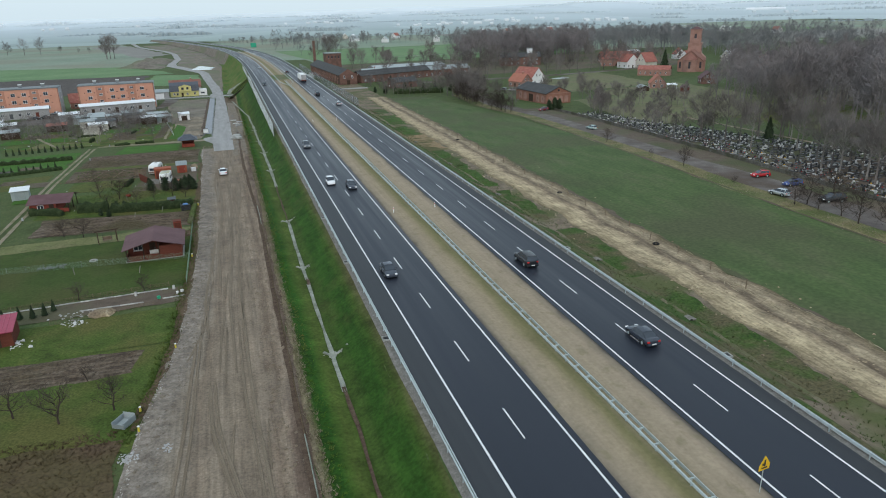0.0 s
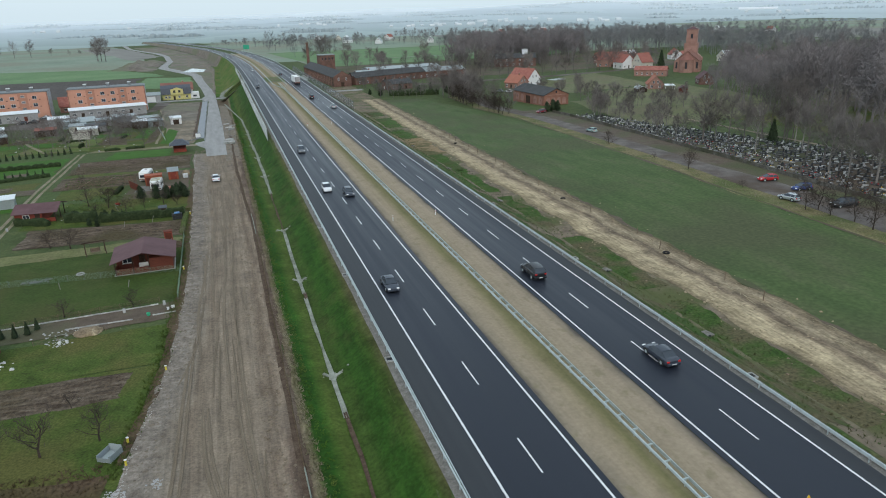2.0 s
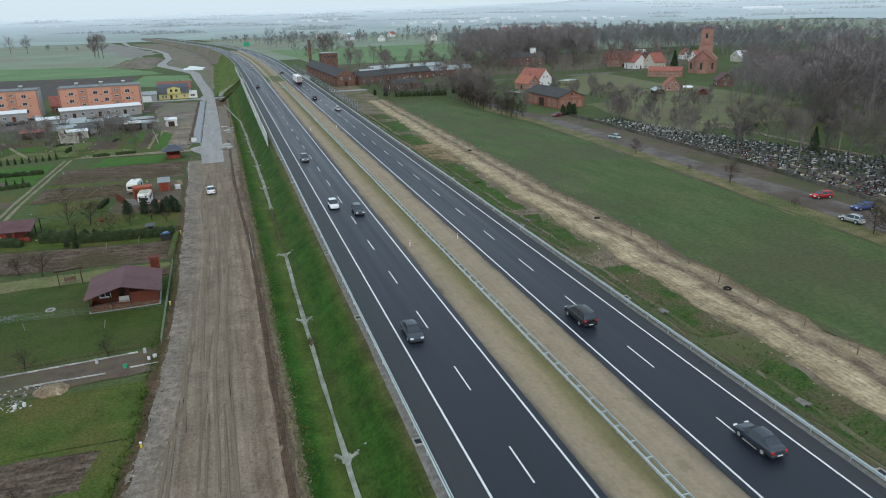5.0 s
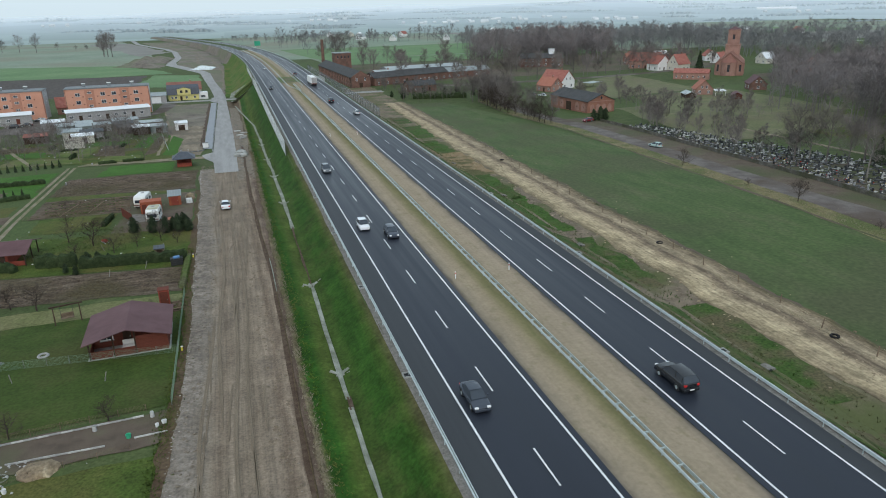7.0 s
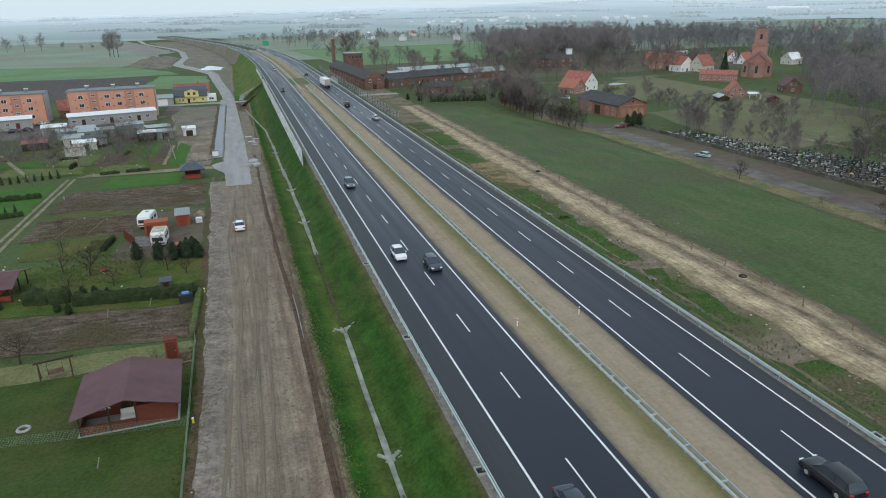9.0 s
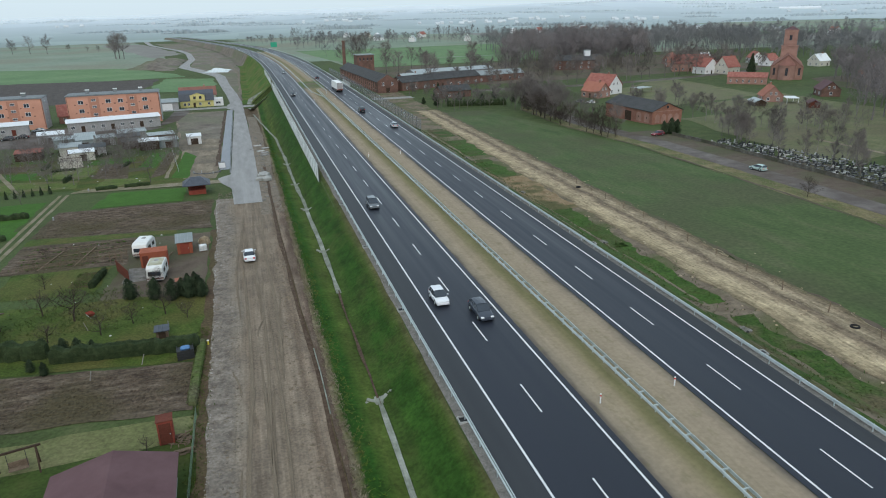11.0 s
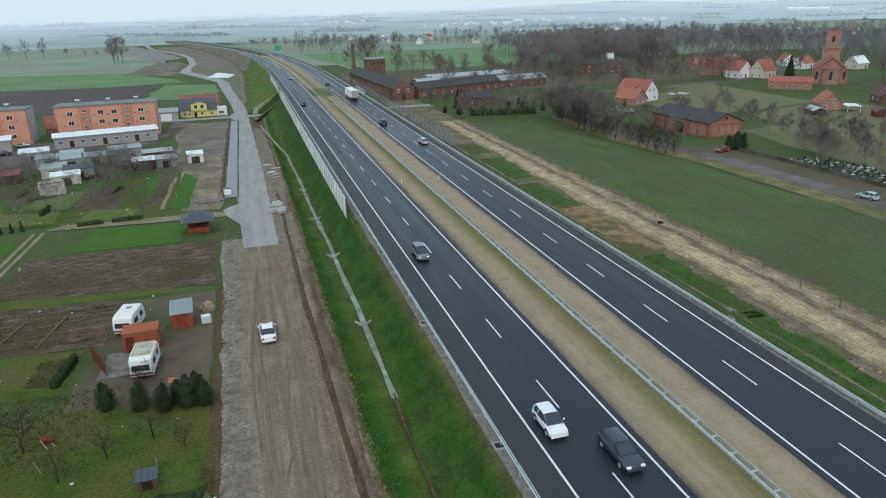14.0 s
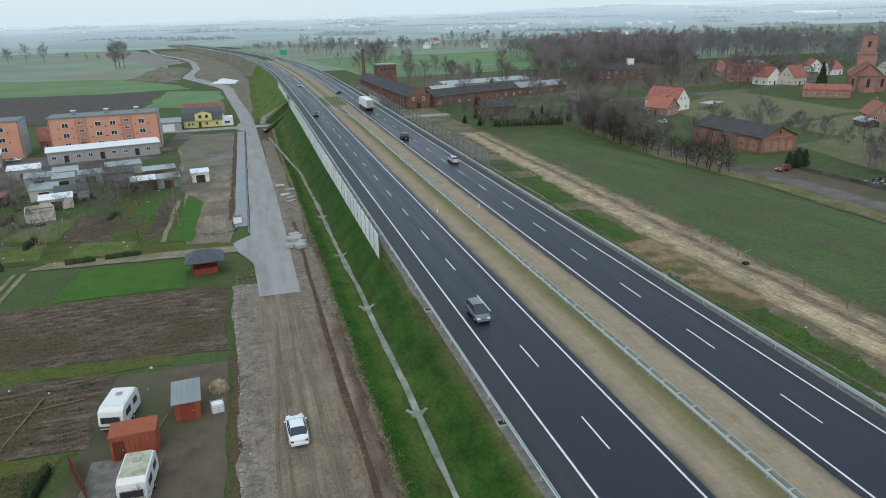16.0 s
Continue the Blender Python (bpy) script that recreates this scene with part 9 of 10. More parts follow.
# ---- garden things ----
def fence(pts, h, gap, mat, wire, label, name="fence"):
    t = thing(name, pose(0, 0, 0), label, "fence", "fences")
    post_mesh = None
    for (x0, y0), (x1, y1) in zip(pts, pts[1:]):
        L = math.hypot(x1 - x0, y1 - y0)
        n = max(1, round(L / gap))
        for i in range(n + 1):
            x, y = x0 + (x1 - x0) * i / n, y0 + (y1 - y0) * i / n
            if post_mesh is None:
                ob = part("post", boxes((-0.025, 0.025, -0.025, 0.025, -0.3, h)), mat, t)
                post_mesh = ob.data
            else:
                ob = new("post", post_mesh)
                ob.parent = t
            ob.matrix_basis = pose(x, y, ground_z(x, y))
        bm = bmesh.new()
        for z in [0.1 + k * (h - 0.15) / 5 for k in range(6)]:
            a, b = Vector((x0, y0, ground_z(x0, y0) + z)), Vector((x1, y1, ground_z(x1, y1) + z))
            loft(bm, [[p + Vector((0, 0, -0.006)), p + Vector((0, 0, 0.006))] for p in (a, b)])
        m = int(L / 0.12)
        for i in range(m):
            x, y = x0 + (x1 - x0) * i / m, y0 + (y1 - y0) * i / m
            z = ground_z(x, y)
            poly(bm, [(x - 0.007, y, z + 0.05), (x + 0.007, y, z + 0.05), (x + 0.007, y, z + h - 0.05), (x - 0.007, y, z + h - 0.05)])
        part("wire_mesh", bm, wire, t)
    return t


MAT["green_wire"] = plain("green_coated_wire", (0.17, 0.27, 0.20), 0.5)
fence([(-62, 64.6), (-46, 63.4), (-29.8, 61.9)], 1.1, 2.5, "stone_grey", "green_wire", "green wire mesh fence across the lawn")
fence([(-29.8, 50), (-29.9, 80)], 1.1, 2.6, "stone_grey", "green_wire", "green wire mesh fence along the dirt road")
fence([(-66, 44.5), (-52.1, 47.8), (-32.2, 50.0)], 0.8, 2.5, "wood", "wood", "low weathered fence between gardens")
fence([(-46, 41.0), (-33.0, 43.8)], 0.7, 2.5, "wood", "wood", "low weathered fence between gardens")
fence([(-61.3, 127.8), (-43, 131.5)], 0.8, 3, "wood", "wood", "low thin fence across the vegetable plot")
fence([(-40, 200), (-45, 240)], 1.2, 3, "wood", "zinc", "thin wire fence along the gardens")

swing = thing("garden_swing", put(-43.8, 75.6, 14), "brown timber A-frame garden swing", "swing")
for s in (-1.5, 1.5):
    for d in (-0.9, 0.9):
        bm = bmesh.new()
        loft(bm, [[(s - 0.07, d + k, z), (s + 0.07, d + k, z)] if 0 else [(s - 0.07, a - 0.07, z), (s + 0.07, a - 0.07, z), (s + 0.07, a + 0.07, z), (s - 0.07, a + 0.07, z)] for a, z, k in ((d, -0.1, 0), (0, 2.2, 0))], close=True)
        part("leg", bm, "wood_dark", swing)
part("top_beam", boxes((-1.9, 1.9, -0.08, 0.08, 2.15, 2.32)), "wood_dark", swing)
seat = part("seat", boxes((-0.75, 0.75, -0.3, 0.25, 0.5, 0.57), (-0.75, 0.75, 0.25, 0.32, 0.57, 1.1)), "wood", swing)
for s in (-0.7, 0.7):
    part("rope", boxes((s - 0.02, s + 0.02, -0.02, 0.02, 0.55, 2.2)), "dark", seat)

tyre = thing("sandpit_ring", put(-44.7, 66.0), "white-rimmed tyre lying on the lawn", "tyre")
bm = bmesh.new()
loft(bm, [[(math.cos(a) * r, math.sin(a) * r, z) for a in [i * 0.3927 for i in range(17)]] for r, z in ((0.62, 0.0), (0.66, 0.12), (0.55, 0.24), (0.42, 0.22), (0.38, 0.08))])
part("ring", bm, "stone_light", tyre)

trough = thing("steel_trough", put(-34.1, 13.7, -30, 0.1) @ Matrix.Scale(0.62, 4), "open galvanised steel trough tipped beside the road", "trough")
for nm, r in (("floor", (-1.1, 1.1, -1.4, 1.4, 0.0, 0.06)), ("side", (-1.1, -1.04, -1.4, 1.4, 0.06, 1.0)), ("side", (1.04, 1.1, -1.4, 1.4, 0.06, 1.0)), ("end", (-1.04, 1.04, 1.34, 1.4, 0.06, 1.25)), ("end", (-1.04, 1.04, -1.4, -1.34, 0.06, 0.7))):
    part(nm, boxes(r), "roof_grey", trough)
MAT["marker_yellow"] = plain("yellow_plastic", (0.62, 0.52, 0.06), 0.5)
first = None
for x, y in ((-30.2, 28.9), (-32.8, 15.5), (-32.6, 11.9), (-29.4, 62.0), (-29.3, 95)):
    if first is None:
        first = thing("boundary_marker", put(x, y), "short yellow plastic boundary marker post", "marker post", "boundary markers")
        part("tube", cyl(bmesh.new(), 0, 0, -0.2, 0.6, 0.12, 0.10, 8), "marker_yellow", first)
        part("cap", cyl(bmesh.new(), 0, 0, 0.6, 0.66, 0.13, 0.13, 8), "white", first)
    else:
        copy_thing(first, put(x, y))

heap = thing("sand_heap", put(-40.2, 42.8), "small heap of yellow sand", "sand heap")
bm = bmesh.new()
bmesh.ops.create_icosphere(bm, subdivisions=3, radius=1)
for v in bm.verts:
    v.co = Vector((v.co.x * 1.7, v.co.y * 1.3, max(-0.1, v.co.z) * 0.7)) * (1 + 0.18 * noise.noise(v.co * 2))
part("mound", bm, "sand", heap)
heap2 = thing("straw_heap", put(-31.2, 134.3), "rounded heap of tan straw", "heap")
bm = bmesh.new()
bmesh.ops.create_icosphere(bm, subdivisions=3, radius=1)
for v in bm.verts:
    v.co = Vector((v.co.x * 1.0, v.co.y * 1.1, max(-0.1, v.co.z) * 1.2)) * (1 + 0.2 * noise.noise(v.co * 3))
part("mound", bm, "sand", heap2)

crate = thing("cage_tank", put(-31.2, 129.8, 8), "white plastic tank in a wire cage on a pallet", "tank")
part("tank", boxes((-0.52, 0.52, -0.45, 0.45, 0.15, 1.05), bevel=0.06), "white", crate)
part("pallet", boxes((-0.6, 0.6, -0.5, 0.5, -0.05, 0.13)), "wood", crate)
for z in (0.2, 0.48, 0.76, 1.04):
    for bar in ((-0.6, 0.6, -0.53, -0.50), (-0.6, 0.6, 0.50, 0.53), (-0.6, -0.57, -0.5, 0.5), (0.57, 0.6, -0.5, 0.5)):
        part("cage_bar", boxes((*bar, z, z + 0.03)), "zinc", crate)
for x in (-0.58, 0, 0.56):
    for y in (-0.56, 0.53):
        part("cage_bar", boxes((x, x + 0.03, y, y + 0.03, 0.13, 1.1)), "zinc", crate)

tank = thing("compost_bin", put(-31.6, 92.8, 6), "dark compost bin with a blue sack on top", "bin")
for i in range(4):
    part("slat", boxes((-0.9, 0.9, -0.75, -0.70, 0.05 + i * 0.3, 0.28 + i * 0.3)), "dark", tank)
    part("slat", boxes((-0.9, -0.85, -0.69, 0.75, 0.05 + i * 0.3, 0.28 + i * 0.3)), "dark", tank)
    part("slat", boxes((0.85, 0.9, -0.69, 0.75, 0.05 + i * 0.3, 0.28 + i * 0.3)), "dark", tank)
part("filling", boxes((-0.84, 0.84, -0.69, 0.74, 0.0, 1.0)), "dark", tank)
part("sack", boxes((-0.5, 0.55, -0.4, 0.4, 1.0, 1.35), bevel=0.14), "blue_plastic", tank, "blue plastic sack")

trel = thing("bean_trellis", put(-43.6, 128.6, 10), "brown timber bean trellis leaning on a plot", "trellis")
for i in range(4):
    part("pole", boxes((-1.2 + i * 0.8, -1.12 + i * 0.8, -0.9, -0.82, 0, 1.7)), "wood", trel)
    part("pole", boxes((-1.2 + i * 0.8, -1.12 + i * 0.8, 0.82, 0.9, 0, 1.7)), "wood", trel)
for z in (0.6, 1.2, 1.62):
    part("rail", boxes((-1.3, 1.4, -0.96, -0.9, z, z + 0.06)), "wood", trel)
    part("rail", boxes((-1.3, 1.4, 0.9, 0.96, z, z + 0.06)), "wood", trel)
screen = thing("timber_screen", put(-42.1, 122.0, -66), "rust-brown timber privacy screen", "fence panel")
for i in range(12):
    part("board", boxes((-3 + i * 0.5, -2.54 + i * 0.5, -0.03, 0.03, 0.05, 1.7)), "wood_red", screen)
part("rail", boxes((-3, 3, 0.03, 0.09, 1.3, 1.4)), "wood_dark", screen)

barrow = thing("wheelbarrow", put(-44.0, 107.8, 30), "red wheelbarrow lying on rough grass", "wheelbarrow")
bm = bmesh.new()
loft(bm, [[(-0.25, -0.4, 0.3), (0.25, -0.4, 0.3), (0.25, 0.4, 0.3), (-0.25, 0.4, 0.3)], [(-0.4, -0.6, 0.65), (0.4, -0.6, 0.65), (0.4, 0.6, 0.65), (-0.4, 0.6, 0.65)]])
part("tray", bm, "wood_red_bright", barrow)
part("wheel", cyl(bmesh.new(), 0.75, 0.18, -0.05, 0.05, 0.18, None, 10, "x"), "rubber", barrow)
for s in (-0.3, 0.3):
    part("handle", boxes((s - 0.02, s + 0.02, -1.1, 0.7, 0.28, 0.32)), "zinc", barrow)
bird = thing("bird_table", put(-33.6, 113.0), "orange-roofed bird table on a post", "bird table")
part("post", cyl(bmesh.new(), 0, 0, -0.2, 1.5, 0.05, 0.05, 7), "wood", bird)
part("tray", boxes((-0.35, 0.35, -0.35, 0.35, 1.5, 1.55)), "wood", bird)
part("roof", gable(bmesh.new(), -0.4, 0.4, -0.35, 0.35, 1.75, 2.05, 0.05, 0.04), "tile_orange", bird)
for i, (x, y) in enumerate(((-60.0, 160.8), (-58.6, 112.8), (-62.0, 96.5), (-31.5, 48.6), (-36.5, 47.8), (-28.9, 204.5), (-58.5, 186.5), (-74, 229), (-64.5, 219))):
    b = thing("plastic_drum", put(x, y, 20 * i), "white plastic drum standing in a garden", "drum", "plastic drums")
    part("body", cyl(bmesh.new(), 0, 0, -0.05, 0.6, 0.2, 0.18, 12), "stone_light", b)
    part("lid", cyl(bmesh.new(), 0, 0, 0.6, 0.65, 0.17, 0.15, 12), "stone_light", b)
for i, (x, y) in enumerate(((-46.5, 60.3), (-37.0, 57.5), (-36.2, 92.4), (-41.0, 90.2), (-34.0, 100.5), (-43.5, 103.5))):
    b = thing("garden_stake", put(x, y, 31 * i), "pale wooden stake leaning in the grass", "stake", "garden stakes")
    b.matrix_basis = put(x, y) @ pose(0, 0, 0, 14, 8 * (i % 3), 40 * i)
    part("stick", boxes((-0.04, 0.04, -0.04, 0.04, -0.2, 1.25)), "birch", b)
for i, y in enumerate(steps(20, 168, 7.4)):
    x = rs(43.6)(y) + wob(y, 77, 0.4, 0.1)
    b = thing("field_stake", put(x, y), "weathered wooden stake beside the farm track", "stake", "field stakes")
    b.matrix_basis = put(x, y) @ pose(0, 0, 0, 3 * (i % 4) - 4, 4 - 2 * (i % 5), 30 * i)
    part("stick", boxes((-0.05, 0.05, -0.05, 0.05, -0.3, 1.5)), "wood", b)
for i, (x, y) in enumerate(((rs(43.2)(75), 75), (rs(42.5)(150), 150), (rs(43)(40), 40))):
    b = thing("old_tyre", put(x, y, 0, 0.15), "worn black tyre dumped on the track", "tyre", "old tyres")
    bm = bmesh.new()
    loft(bm, [[(math.cos(a) * r, math.sin(a) * r, z) for a in [k * 0.3927 for k in range(17)]] for r, z in ((0.5, 0.0), (0.58, 0.12), (0.5, 0.25), (0.33, 0.22), (0.3, 0.06))])
    part("tread", bm, "rubber", b)
for i, (u, y) in enumerate(((-7.0, 18), (-7.0, 44), (-7.0, 68), (-7.0, 92), (-7.0, 116), (-7.0, 141), (25.7, 2), (25.7, 38), (25.7, 70), (25.7, 106), (25.7, 142), (25.7, 178))):
    b = thing("drain_inlet", pose(u, y, 0.0), "concrete drain inlet with a dark grate beside the rail", "drain inlet", "drain inlets")
    part("frame", boxes((-0.45, 0.45, -0.5, -0.38, -0.1, 0.12), (-0.45, 0.45, 0.38, 0.5, -0.1, 0.12), (-0.45, -0.35, -0.38, 0.38, -0.1, 0.12), (0.35, 0.45, -0.38, 0.38, -0.1, 0.12)), "concrete", b)
    part("grate", boxes(*[(-0.34, 0.34, -0.36 + 0.12 * k, -0.30 + 0.12 * k, 0.0, 0.06) for k in range(6)]), "dark", b)
for i, (x, y) in enumerate(((29.5, 36), (29.8, 14), (30.0, 78), (30.5, 112), (31.0, 147), (31.5, 186))):
    b = thing("culvert_head", put(x, y, 12, -0.1), "broken concrete culvert head on the slope", "culvert", "culvert heads")
    part("slab", boxes((-1.0, 1.0, -0.7, 0.7, 0.0, 0.2), bevel=0.06), "gravel", b)
    part("pipe_mouth", cyl(bmesh.new(), 0, 0.2, -0.78, -0.70, 0.2, None, 10, "y"), "dark", b)


edging_no = 0
for (x0, y0), (x1, y1), w in (((-62, 46.6), (-32.3, 48.9), 0.1), ((-43.2, 44.6), (-35.2, 44.8), 0.1), ((-32.8, 45.3), (-29.9, 45.5), 0.1)):
    L, a = math.hypot(x1 - x0, y1 - y0), math.degrees(math.atan2(y1 - y0, x1 - x0))
    e = thing("plot_edging", put(x0, y0, a), "pale concrete edging along a garden plot", "edging", "plot edgings")
    n = max(2, int(L / 1.0))
    for i in range(n):
        s = part("edging_stone", boxes((i * L / n + 0.01, (i + 1) * L / n - 0.01, -w / 2, w / 2, -0.1, 0.22 + 0.03 * noise.noise(Vector((i * 0.7, y0, 1)))), bevel=0.02), "stone_light", e)
for x, y, m, lb, r in ((-30.3, 47.0, "white", "white plastic bucket by the garden fence", 0.24), (-30.9, 46.6, "white", "white plastic bucket by the garden fence", 0.18), (-33.3, 45.6, "green_tub", "bright green plastic tub on bare earth", 0.26), (-42.2, 40.5, "white", "white plastic bucket beside the sand heap", 0.2), (-43.0, 40.3, "white", "white plastic bucket beside the sand heap", 0.2)):
    if "green_tub" not in MAT:
        MAT["green_tub"] = plain("green_plastic", (0.05, 0.42, 0.24), 0.45)
    bk = thing("bucket", put(x, y), lb, "bucket", "buckets")
    bm = bmesh.new()
    ring = [k * 0.5236 for k in range(13)]
    loft(bm, [[(math.cos(a) * q, math.sin(a) * q, z) for a in ring] for q, z in ((0.01, 0.0), (r * 0.8, 0.0), (r, 0.42), (r * 0.92, 0.42), (r * 0.74, 0.05), (0.01, 0.05))])
    part("body", bm, m, bk)
for x, y, a, L in ((-59, 133.5, 12, 15), (-58.5, 138.5, 11, 14.5), (-55, 128.4, 78, 9), (-50, 129, 80, 9), (-36.6, 128.2, 75, 2.6), (-36.2, 120.5, 80, 3.2)):
    pl = thing("plank", put(x, y, a), "weathered plank lying on garden soil", "plank", "planks")
    part("board", boxes((0, L, -0.09, 0.09, 0.08, 0.15), bevel=0.01), "wood", pl)
pile = thing("firewood_pile", put(-31.0, 76.4, 10), "loose heap of split firewood on the grass", "firewood")
rnd = random.Random(91)
log = None
for i in range(60):
    if log is None:
        log = part("log", cyl(bmesh.new(), 0, 0, -0.28, 0.28, 0.06, 0.055, 6, "x"), "wood", pile)
        ob = log
    else:
        ob = new("log", log.data)
        ob.parent = pile
    x, y = rnd.gauss(0, 0.6), rnd.gauss(0, 0.5)
    ob.matrix_basis = pose(x, y, 0.08 + 0.4 * max(0, 1 - math.hypot(x, y)) * rnd.random(), rnd.uniform(-20, 20), rnd.uniform(-15, 15), rnd.uniform(0, 180))
hose = thing("hose_ring", put(-43.2, 42.6), "coiled pale garden hose beside the sand heap", "hose")
bm = bmesh.new()
loft(bm, [[(math.cos(a) * (0.75 + 0.04 * math.cos(q)), math.sin(a) * (0.6 + 0.04 * math.cos(q)), 0.12 + 0.04 * math.sin(q)) for q in (0, 1.26, 2.51, 3.77, 5.03, 6.28)] for a in [k * 0.3 for k in range(40)]])
part("coil", bm, "gutter", hose)
for k, y in enumerate(spots):
    lumps("outlet_stones", 26, lambda yy, r, y=y: ditch(y) + r.gauss(0, 0.45) + 0.5 * (yy - y), y - 0.6, y + 0.9, 0.05, 0.2, "gutter", "pale stones and mud washed out round a drain outlet", 500 + k, "stones")
lumps("garden_stones", 50, lambda y, r: r.gauss(-43.4, 0.7), 39.8, 42.2, 0.04, 0.14, "stone_light", "pale stones and pots beside the sand heap", 401, "stones")


# ---- things beside the service road and the garages ----
ruin = thing("roofless_shed", put(-69.3, 222.6, 14), "roofless pale block shed full of brown rubble", "shed", "sheds")
for nm, r in (("wall", (-2.7, 2.7, -2.6, -2.4, -0.4, 1.9)), ("wall", (-2.7, -2.5, -2.39, 2.6, -0.4, 2.5)), ("wall", (2.5, 2.7, -2.39, 2.6, -0.4, 2.3)), ("wall", (-2.49, 2.49, 2.4, 2.6, -0.4, 2.6))):
    part(nm, boxes(r, bevel=0.03), "cream", ruin)
bm = bmesh.new()
bmesh.ops.create_icosphere(bm, subdivisions=3, radius=1)
for v in bm.verts:
    v.co = Vector((v.co.x * 2.2, v.co.y * 2.1, max(-0.1, v.co.z) * 1.5)) * (1 + 0.3 * noise.noise(v.co * 3))
part("rubble", bm, "clods", ruin, "heap of brown rubble")
part("beam", boxes((-2.6, 2.6, -0.1, 0.1, 2.3, 2.45)), "wood", ruin)
first = None
for i, (x, y) in enumerate(((-19.8, 235.9), (-17.7, 230.1), (-19.1, 225), (-18.1, 221.5), (-18.3, 217.6))):
    if first is None:
        first = thing("concrete_slab", put(x, y, 10, 0.1), "pale concrete slab lying on bare earth", "slab", "concrete slabs")
        part("slab", boxes((-1.1, 1.1, -0.5, 0.5, 0.0, 0.3), bevel=0.04), "stone_light", first)
    else:
        copy_thing(first, put(x, y, 10 + 7 * i, 0.1))
first = None
for i, (x, y, k) in enumerate(((-19.6, 189, 1.0), (-19.3, 186.2, 1.2), (-19.2, 181.8, 1.1), (-20.7, 182.6, 0.9), (-20.4, 186.8, 0.9), (-18.7, 184.2, 0.8))):
    if first is None:
        first = thing("concrete_block", put(x, y, 20, 0.1), "rough broken grey concrete block beside the road", "concrete block", "concrete blocks")
        bm = boxes((-0.9, 0.9, -0.8, 0.8, -0.1, 0.8), bevel=0.22)
        for v in bm.verts:
            v.co *= 1 + 0.3 * noise.noise(v.co * 1.4)
        part("block", bm, "concrete", first)
    else:
        copy_thing(first, put(x, y, 20 + 47 * i, 0.1) @ Matrix.Scale(k, 4))
cabinet = thing("cable_cabinet", put(-29.6, 202.6, 6, 0.1), "white cable cabinet at the end of the lay-by", "cabinet")
part("case", boxes((-0.8, 0.8, -0.45, 0.45, 0.15, 1.5), bevel=0.04), "white", cabinet)
part("plinth", boxes((-0.85, 0.85, -0.5, 0.5, -0.2, 0.148)), "stone_grey", cabinet)
part("lid", boxes((-0.88, 0.88, -0.53, 0.53, 1.502, 1.6), bevel=0.03), "stone_grey", cabinet)
arc = thing("kerb", put(-33.2, 198.4), "curved pale concrete kerb round a sandy yard end", "kerb")
for i in range(14):
    a = radians(172 + i * 14)
    ob = part("kerb_stone", boxes((-0.12, 0.12, -0.44, 0.44, -0.1, 0.3), bevel=0.03), "stone_grey", arc)
    ob.matrix_basis = pose(3.3 * math.cos(a), 2.8 * math.sin(a) + 0.6, 0.1, 0, 0, math.degrees(a) + 8)
for i, (x, y, h) in enumerate(((-34.4, 197.2, 0.9), (-31.6, 195.6, 0.8), (-30.2, 203.8, 0.8))):
    b = thing("marker_peg", put(x, y), "short white survey peg in bare earth", "peg", "survey pegs")
    part("peg", boxes((-0.1, 0.1, -0.1, 0.1, -0.1, h), bevel=0.02), "stone_light", b)
for x, y, s in ((-58.0, 230.5, 2.0), (-55.5, 232, 1.7), (-43.5, 243, 1.5), (-45.2, 246, 1.4), (-44.6, 238, 1.3), (-77, 236, 1.5), (-80, 245, 1.4), (-42.2, 216, 1.1), (-44.3, 210, 1.0), (-54.0, 219, 1.2)):
    tree(x, y, s, int(x) % 3, "bare spreading fruit tree beside the garages", "fruit trees", x * 31 % 360, SLIM, "fruit_tree")


# ---- cemetery ----
wall_c = thing("cemetery_wall", pose(0, 0, 0), "low grey concrete panel wall round the cemetery", "wall")
panel_mesh = None
for y in steps(-40, 204, 4.0)[:-1]:
    x, x2 = village_road(y) + 9.7, village_road(y + 4) + 9.7
    if panel_mesh is None:
        ob = part("wall_panel", boxes((-0.08, 0.08, 0.06, 3.94, -0.3, 0.85), (-0.13, 0.13, 0.0, 4.0, 0.85, 0.95), (-0.14, 0.14, -0.12, 0.06, -0.3, 1.0)), "stone_wall", wall_c)
        panel_mesh = ob.data
    else:
        ob = new("wall_panel", panel_mesh)
        ob.parent = wall_c
    ob.matrix_basis = pose(x, y, ground_z(x, y), 0, 0, -math.degrees(math.atan2(x2 - x, 4)))
GRAVES = []
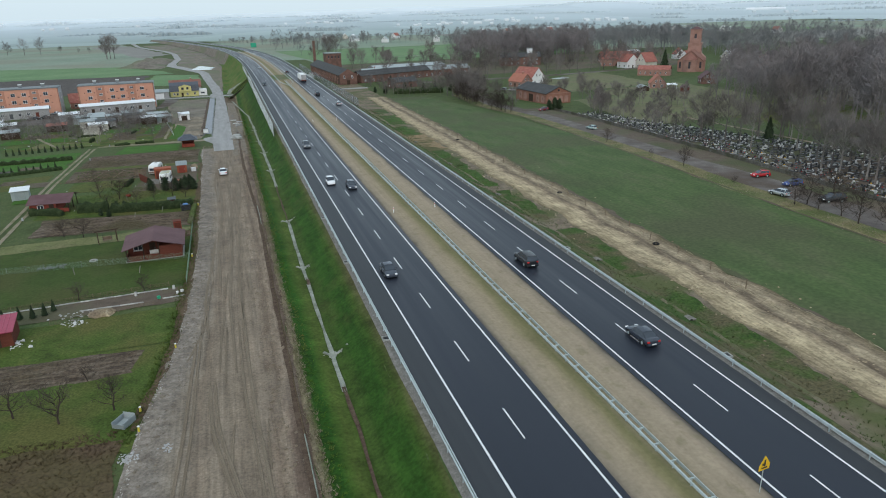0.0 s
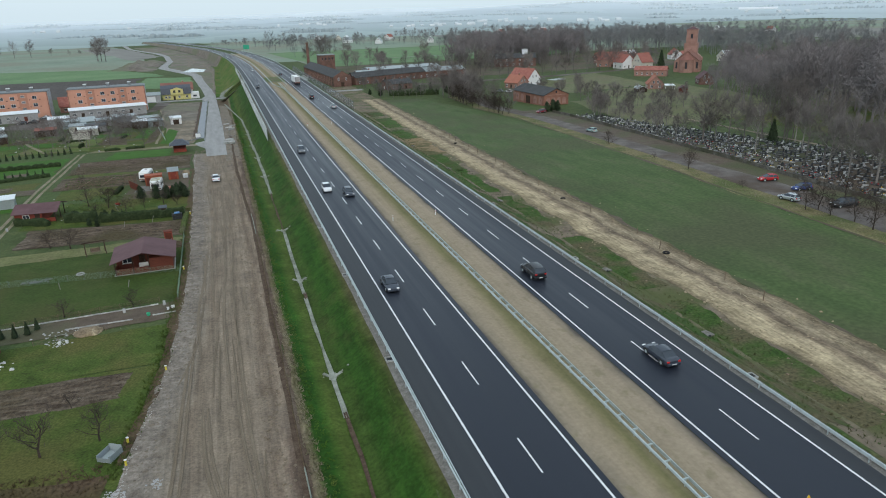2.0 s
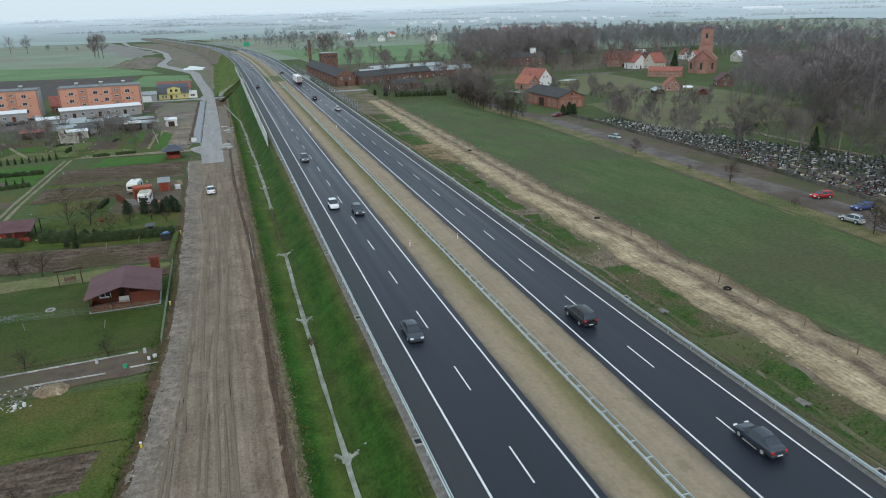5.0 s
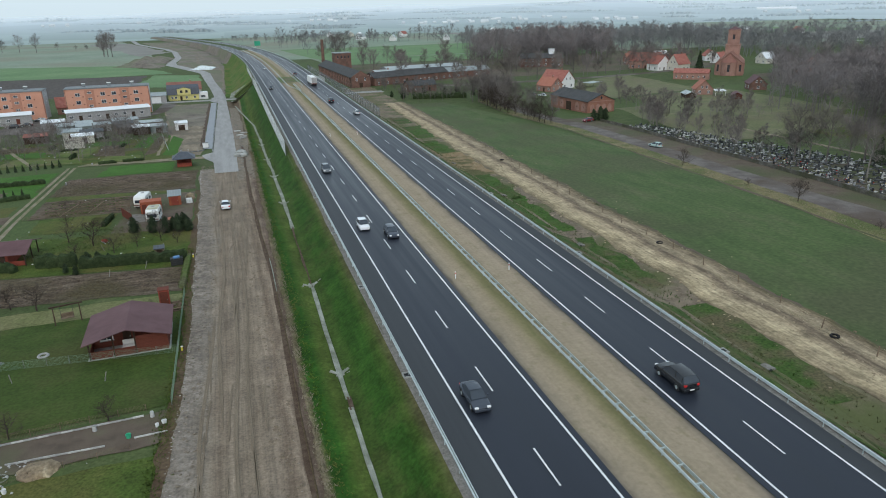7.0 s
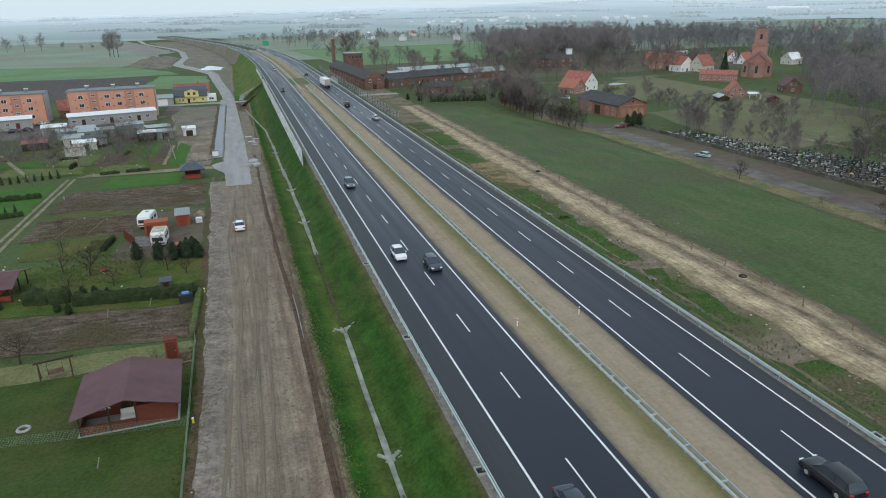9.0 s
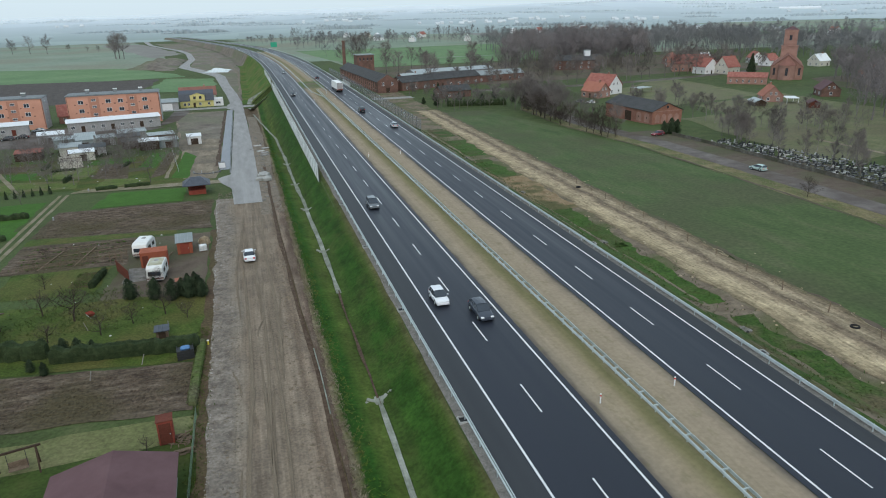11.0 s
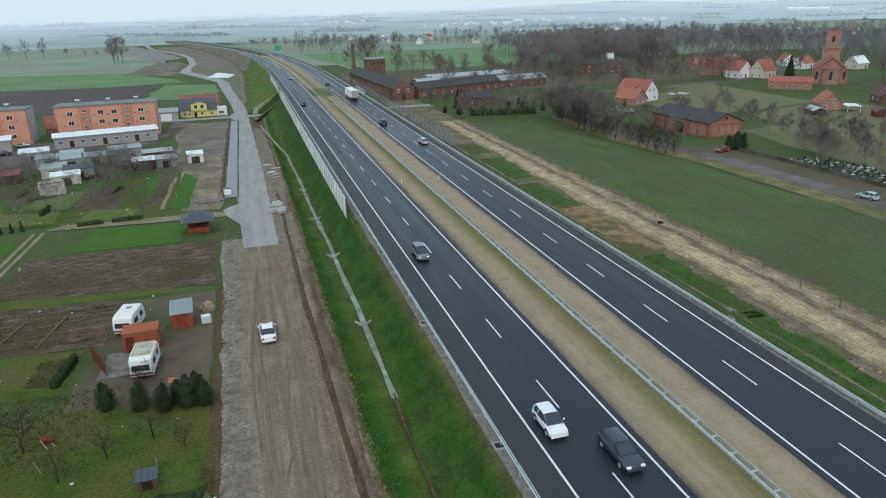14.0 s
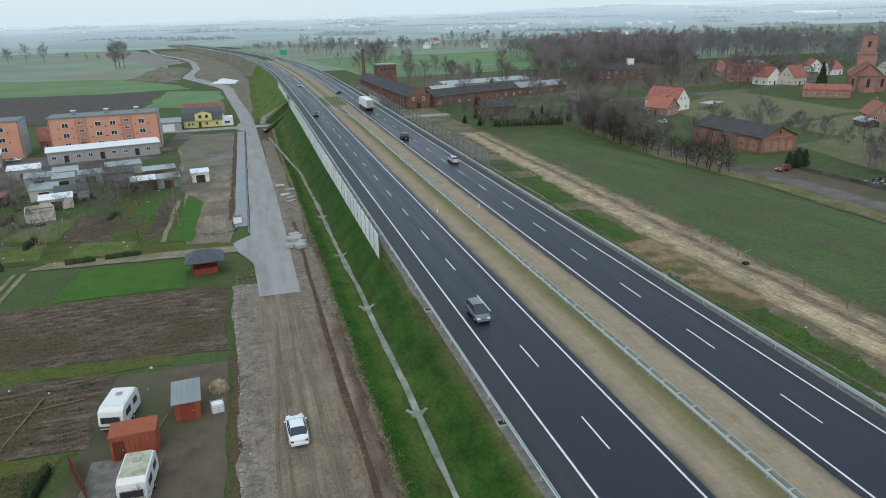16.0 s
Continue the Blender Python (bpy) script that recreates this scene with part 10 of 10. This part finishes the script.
for i in range(6):
    rnd = random.Random(700 + i)
    slab, head = (("stone_grey", "stone_dark"), ("stone_dark", "stone_dark"), ("stone_light", "stone_dark"), ("stone_dark", "stone_dark"), ("stone_dark", "stone_light"), ("stone_dark", "stone_grey"))[i]
    a = part("slab", boxes((-0.5, 0.5, -1.0, 0.9, -0.1, 0.18), (-0.4, 0.4, -0.85, 0.75, 0.18, 0.26), bevel=0.03), slab)
    w, h = rnd.uniform(0.26, 0.42), rnd.uniform(0.95, 1.5)
    bm = bmesh.new()
    pts = [(-w, 0.28), (-w, h * 0.8), (-w * 0.6, h * (0.9 if i % 2 else 0.98)), (0, h), (w * 0.6, h * (0.9 if i % 2 else 0.8)), (w, h * 0.8), (w, 0.28)]
    loft(bm, [[(x, y, z) for x, z in pts] for y in (0.72, 0.88)], close=True)
    bmesh.ops.recalc_face_normals(bm, faces=bm.faces)
    b = part("headstone", bm, head)
    c = part("flowers", boxes((-0.15, 0.15, 0.3, 0.6, 0.36, 0.6), (-0.3, -0.12, 0.25, 0.45, 0.36, 0.5), bevel=0.05), ("white", "tail", "sign_yellow", "white", "lawn_fresh", "tail")[i])
    GRAVES.append((a.data, b.data, c.data))
    for o in (a, b, c):
        bpy.data.objects.remove(o)
rnd = random.Random(77)
count = 0
rest_v, rest_f = {}, {}
GLABEL = ("grey granite grave with a dark headstone", "dark polished granite grave", "light terrazzo grave with a dark headstone", "dark polished granite grave", "dark grave with a pale headstone", "dark grave slab with a grey headstone")
for y in steps(24, 188, 1.9):
    depth = lerp(y, [(0, 58), (60, 44), (120, 25), (190, 9)])
    for k in range(int(depth / 1.7)):
        if rnd.random() < 0.10:
            continue
        x = village_road(y) + 11.4 + k * 1.7 + rnd.uniform(-0.45, 0.45)
        yy = y + rnd.uniform(-0.6, 0.6)
        i = rnd.randrange(6)
        m = pose(x, yy, ground_z(x, yy) + 0.07, 0, 0, rnd.choice((90, 90, 90, 90, 0, 180)) + rnd.uniform(-12, 12)) @ Matrix.Diagonal((rnd.uniform(0.5, 0.8), rnd.uniform(0.6, 0.85), rnd.uniform(0.5, 0.9), 1))
        if k < 6 and count < 290:
            count += 1
            g = new("grave")
            tagged(g, GLABEL[i], "grave", "graves")
            g.matrix_basis = m
            for nme, me in zip(("slab", "headstone", "flowers"), GRAVES[i]):
                p = new(nme, me)
                p.parent = g
        else:
            for nme, me in zip(("slab", "headstone"), GRAVES[i]):
                mat = me.materials[0].name
                vs, fs = rest_v.setdefault(mat, []), rest_f.setdefault(mat, [])
                n = len(vs)
                vs += [tuple(m @ v.co) for v in me.vertices]
                fs += [tuple(n + j for j in p.vertices) for p in me.polygons]
for mat in rest_v:
    me = bpy.data.meshes.new("far_graves")
    me.from_pydata(rest_v[mat], [], rest_f[mat])
    me.materials.append(bpy.data.materials[mat])
    tagged(new("far_graves", me), "further rows of granite graves in the cemetery", "graves", "", "stuff")
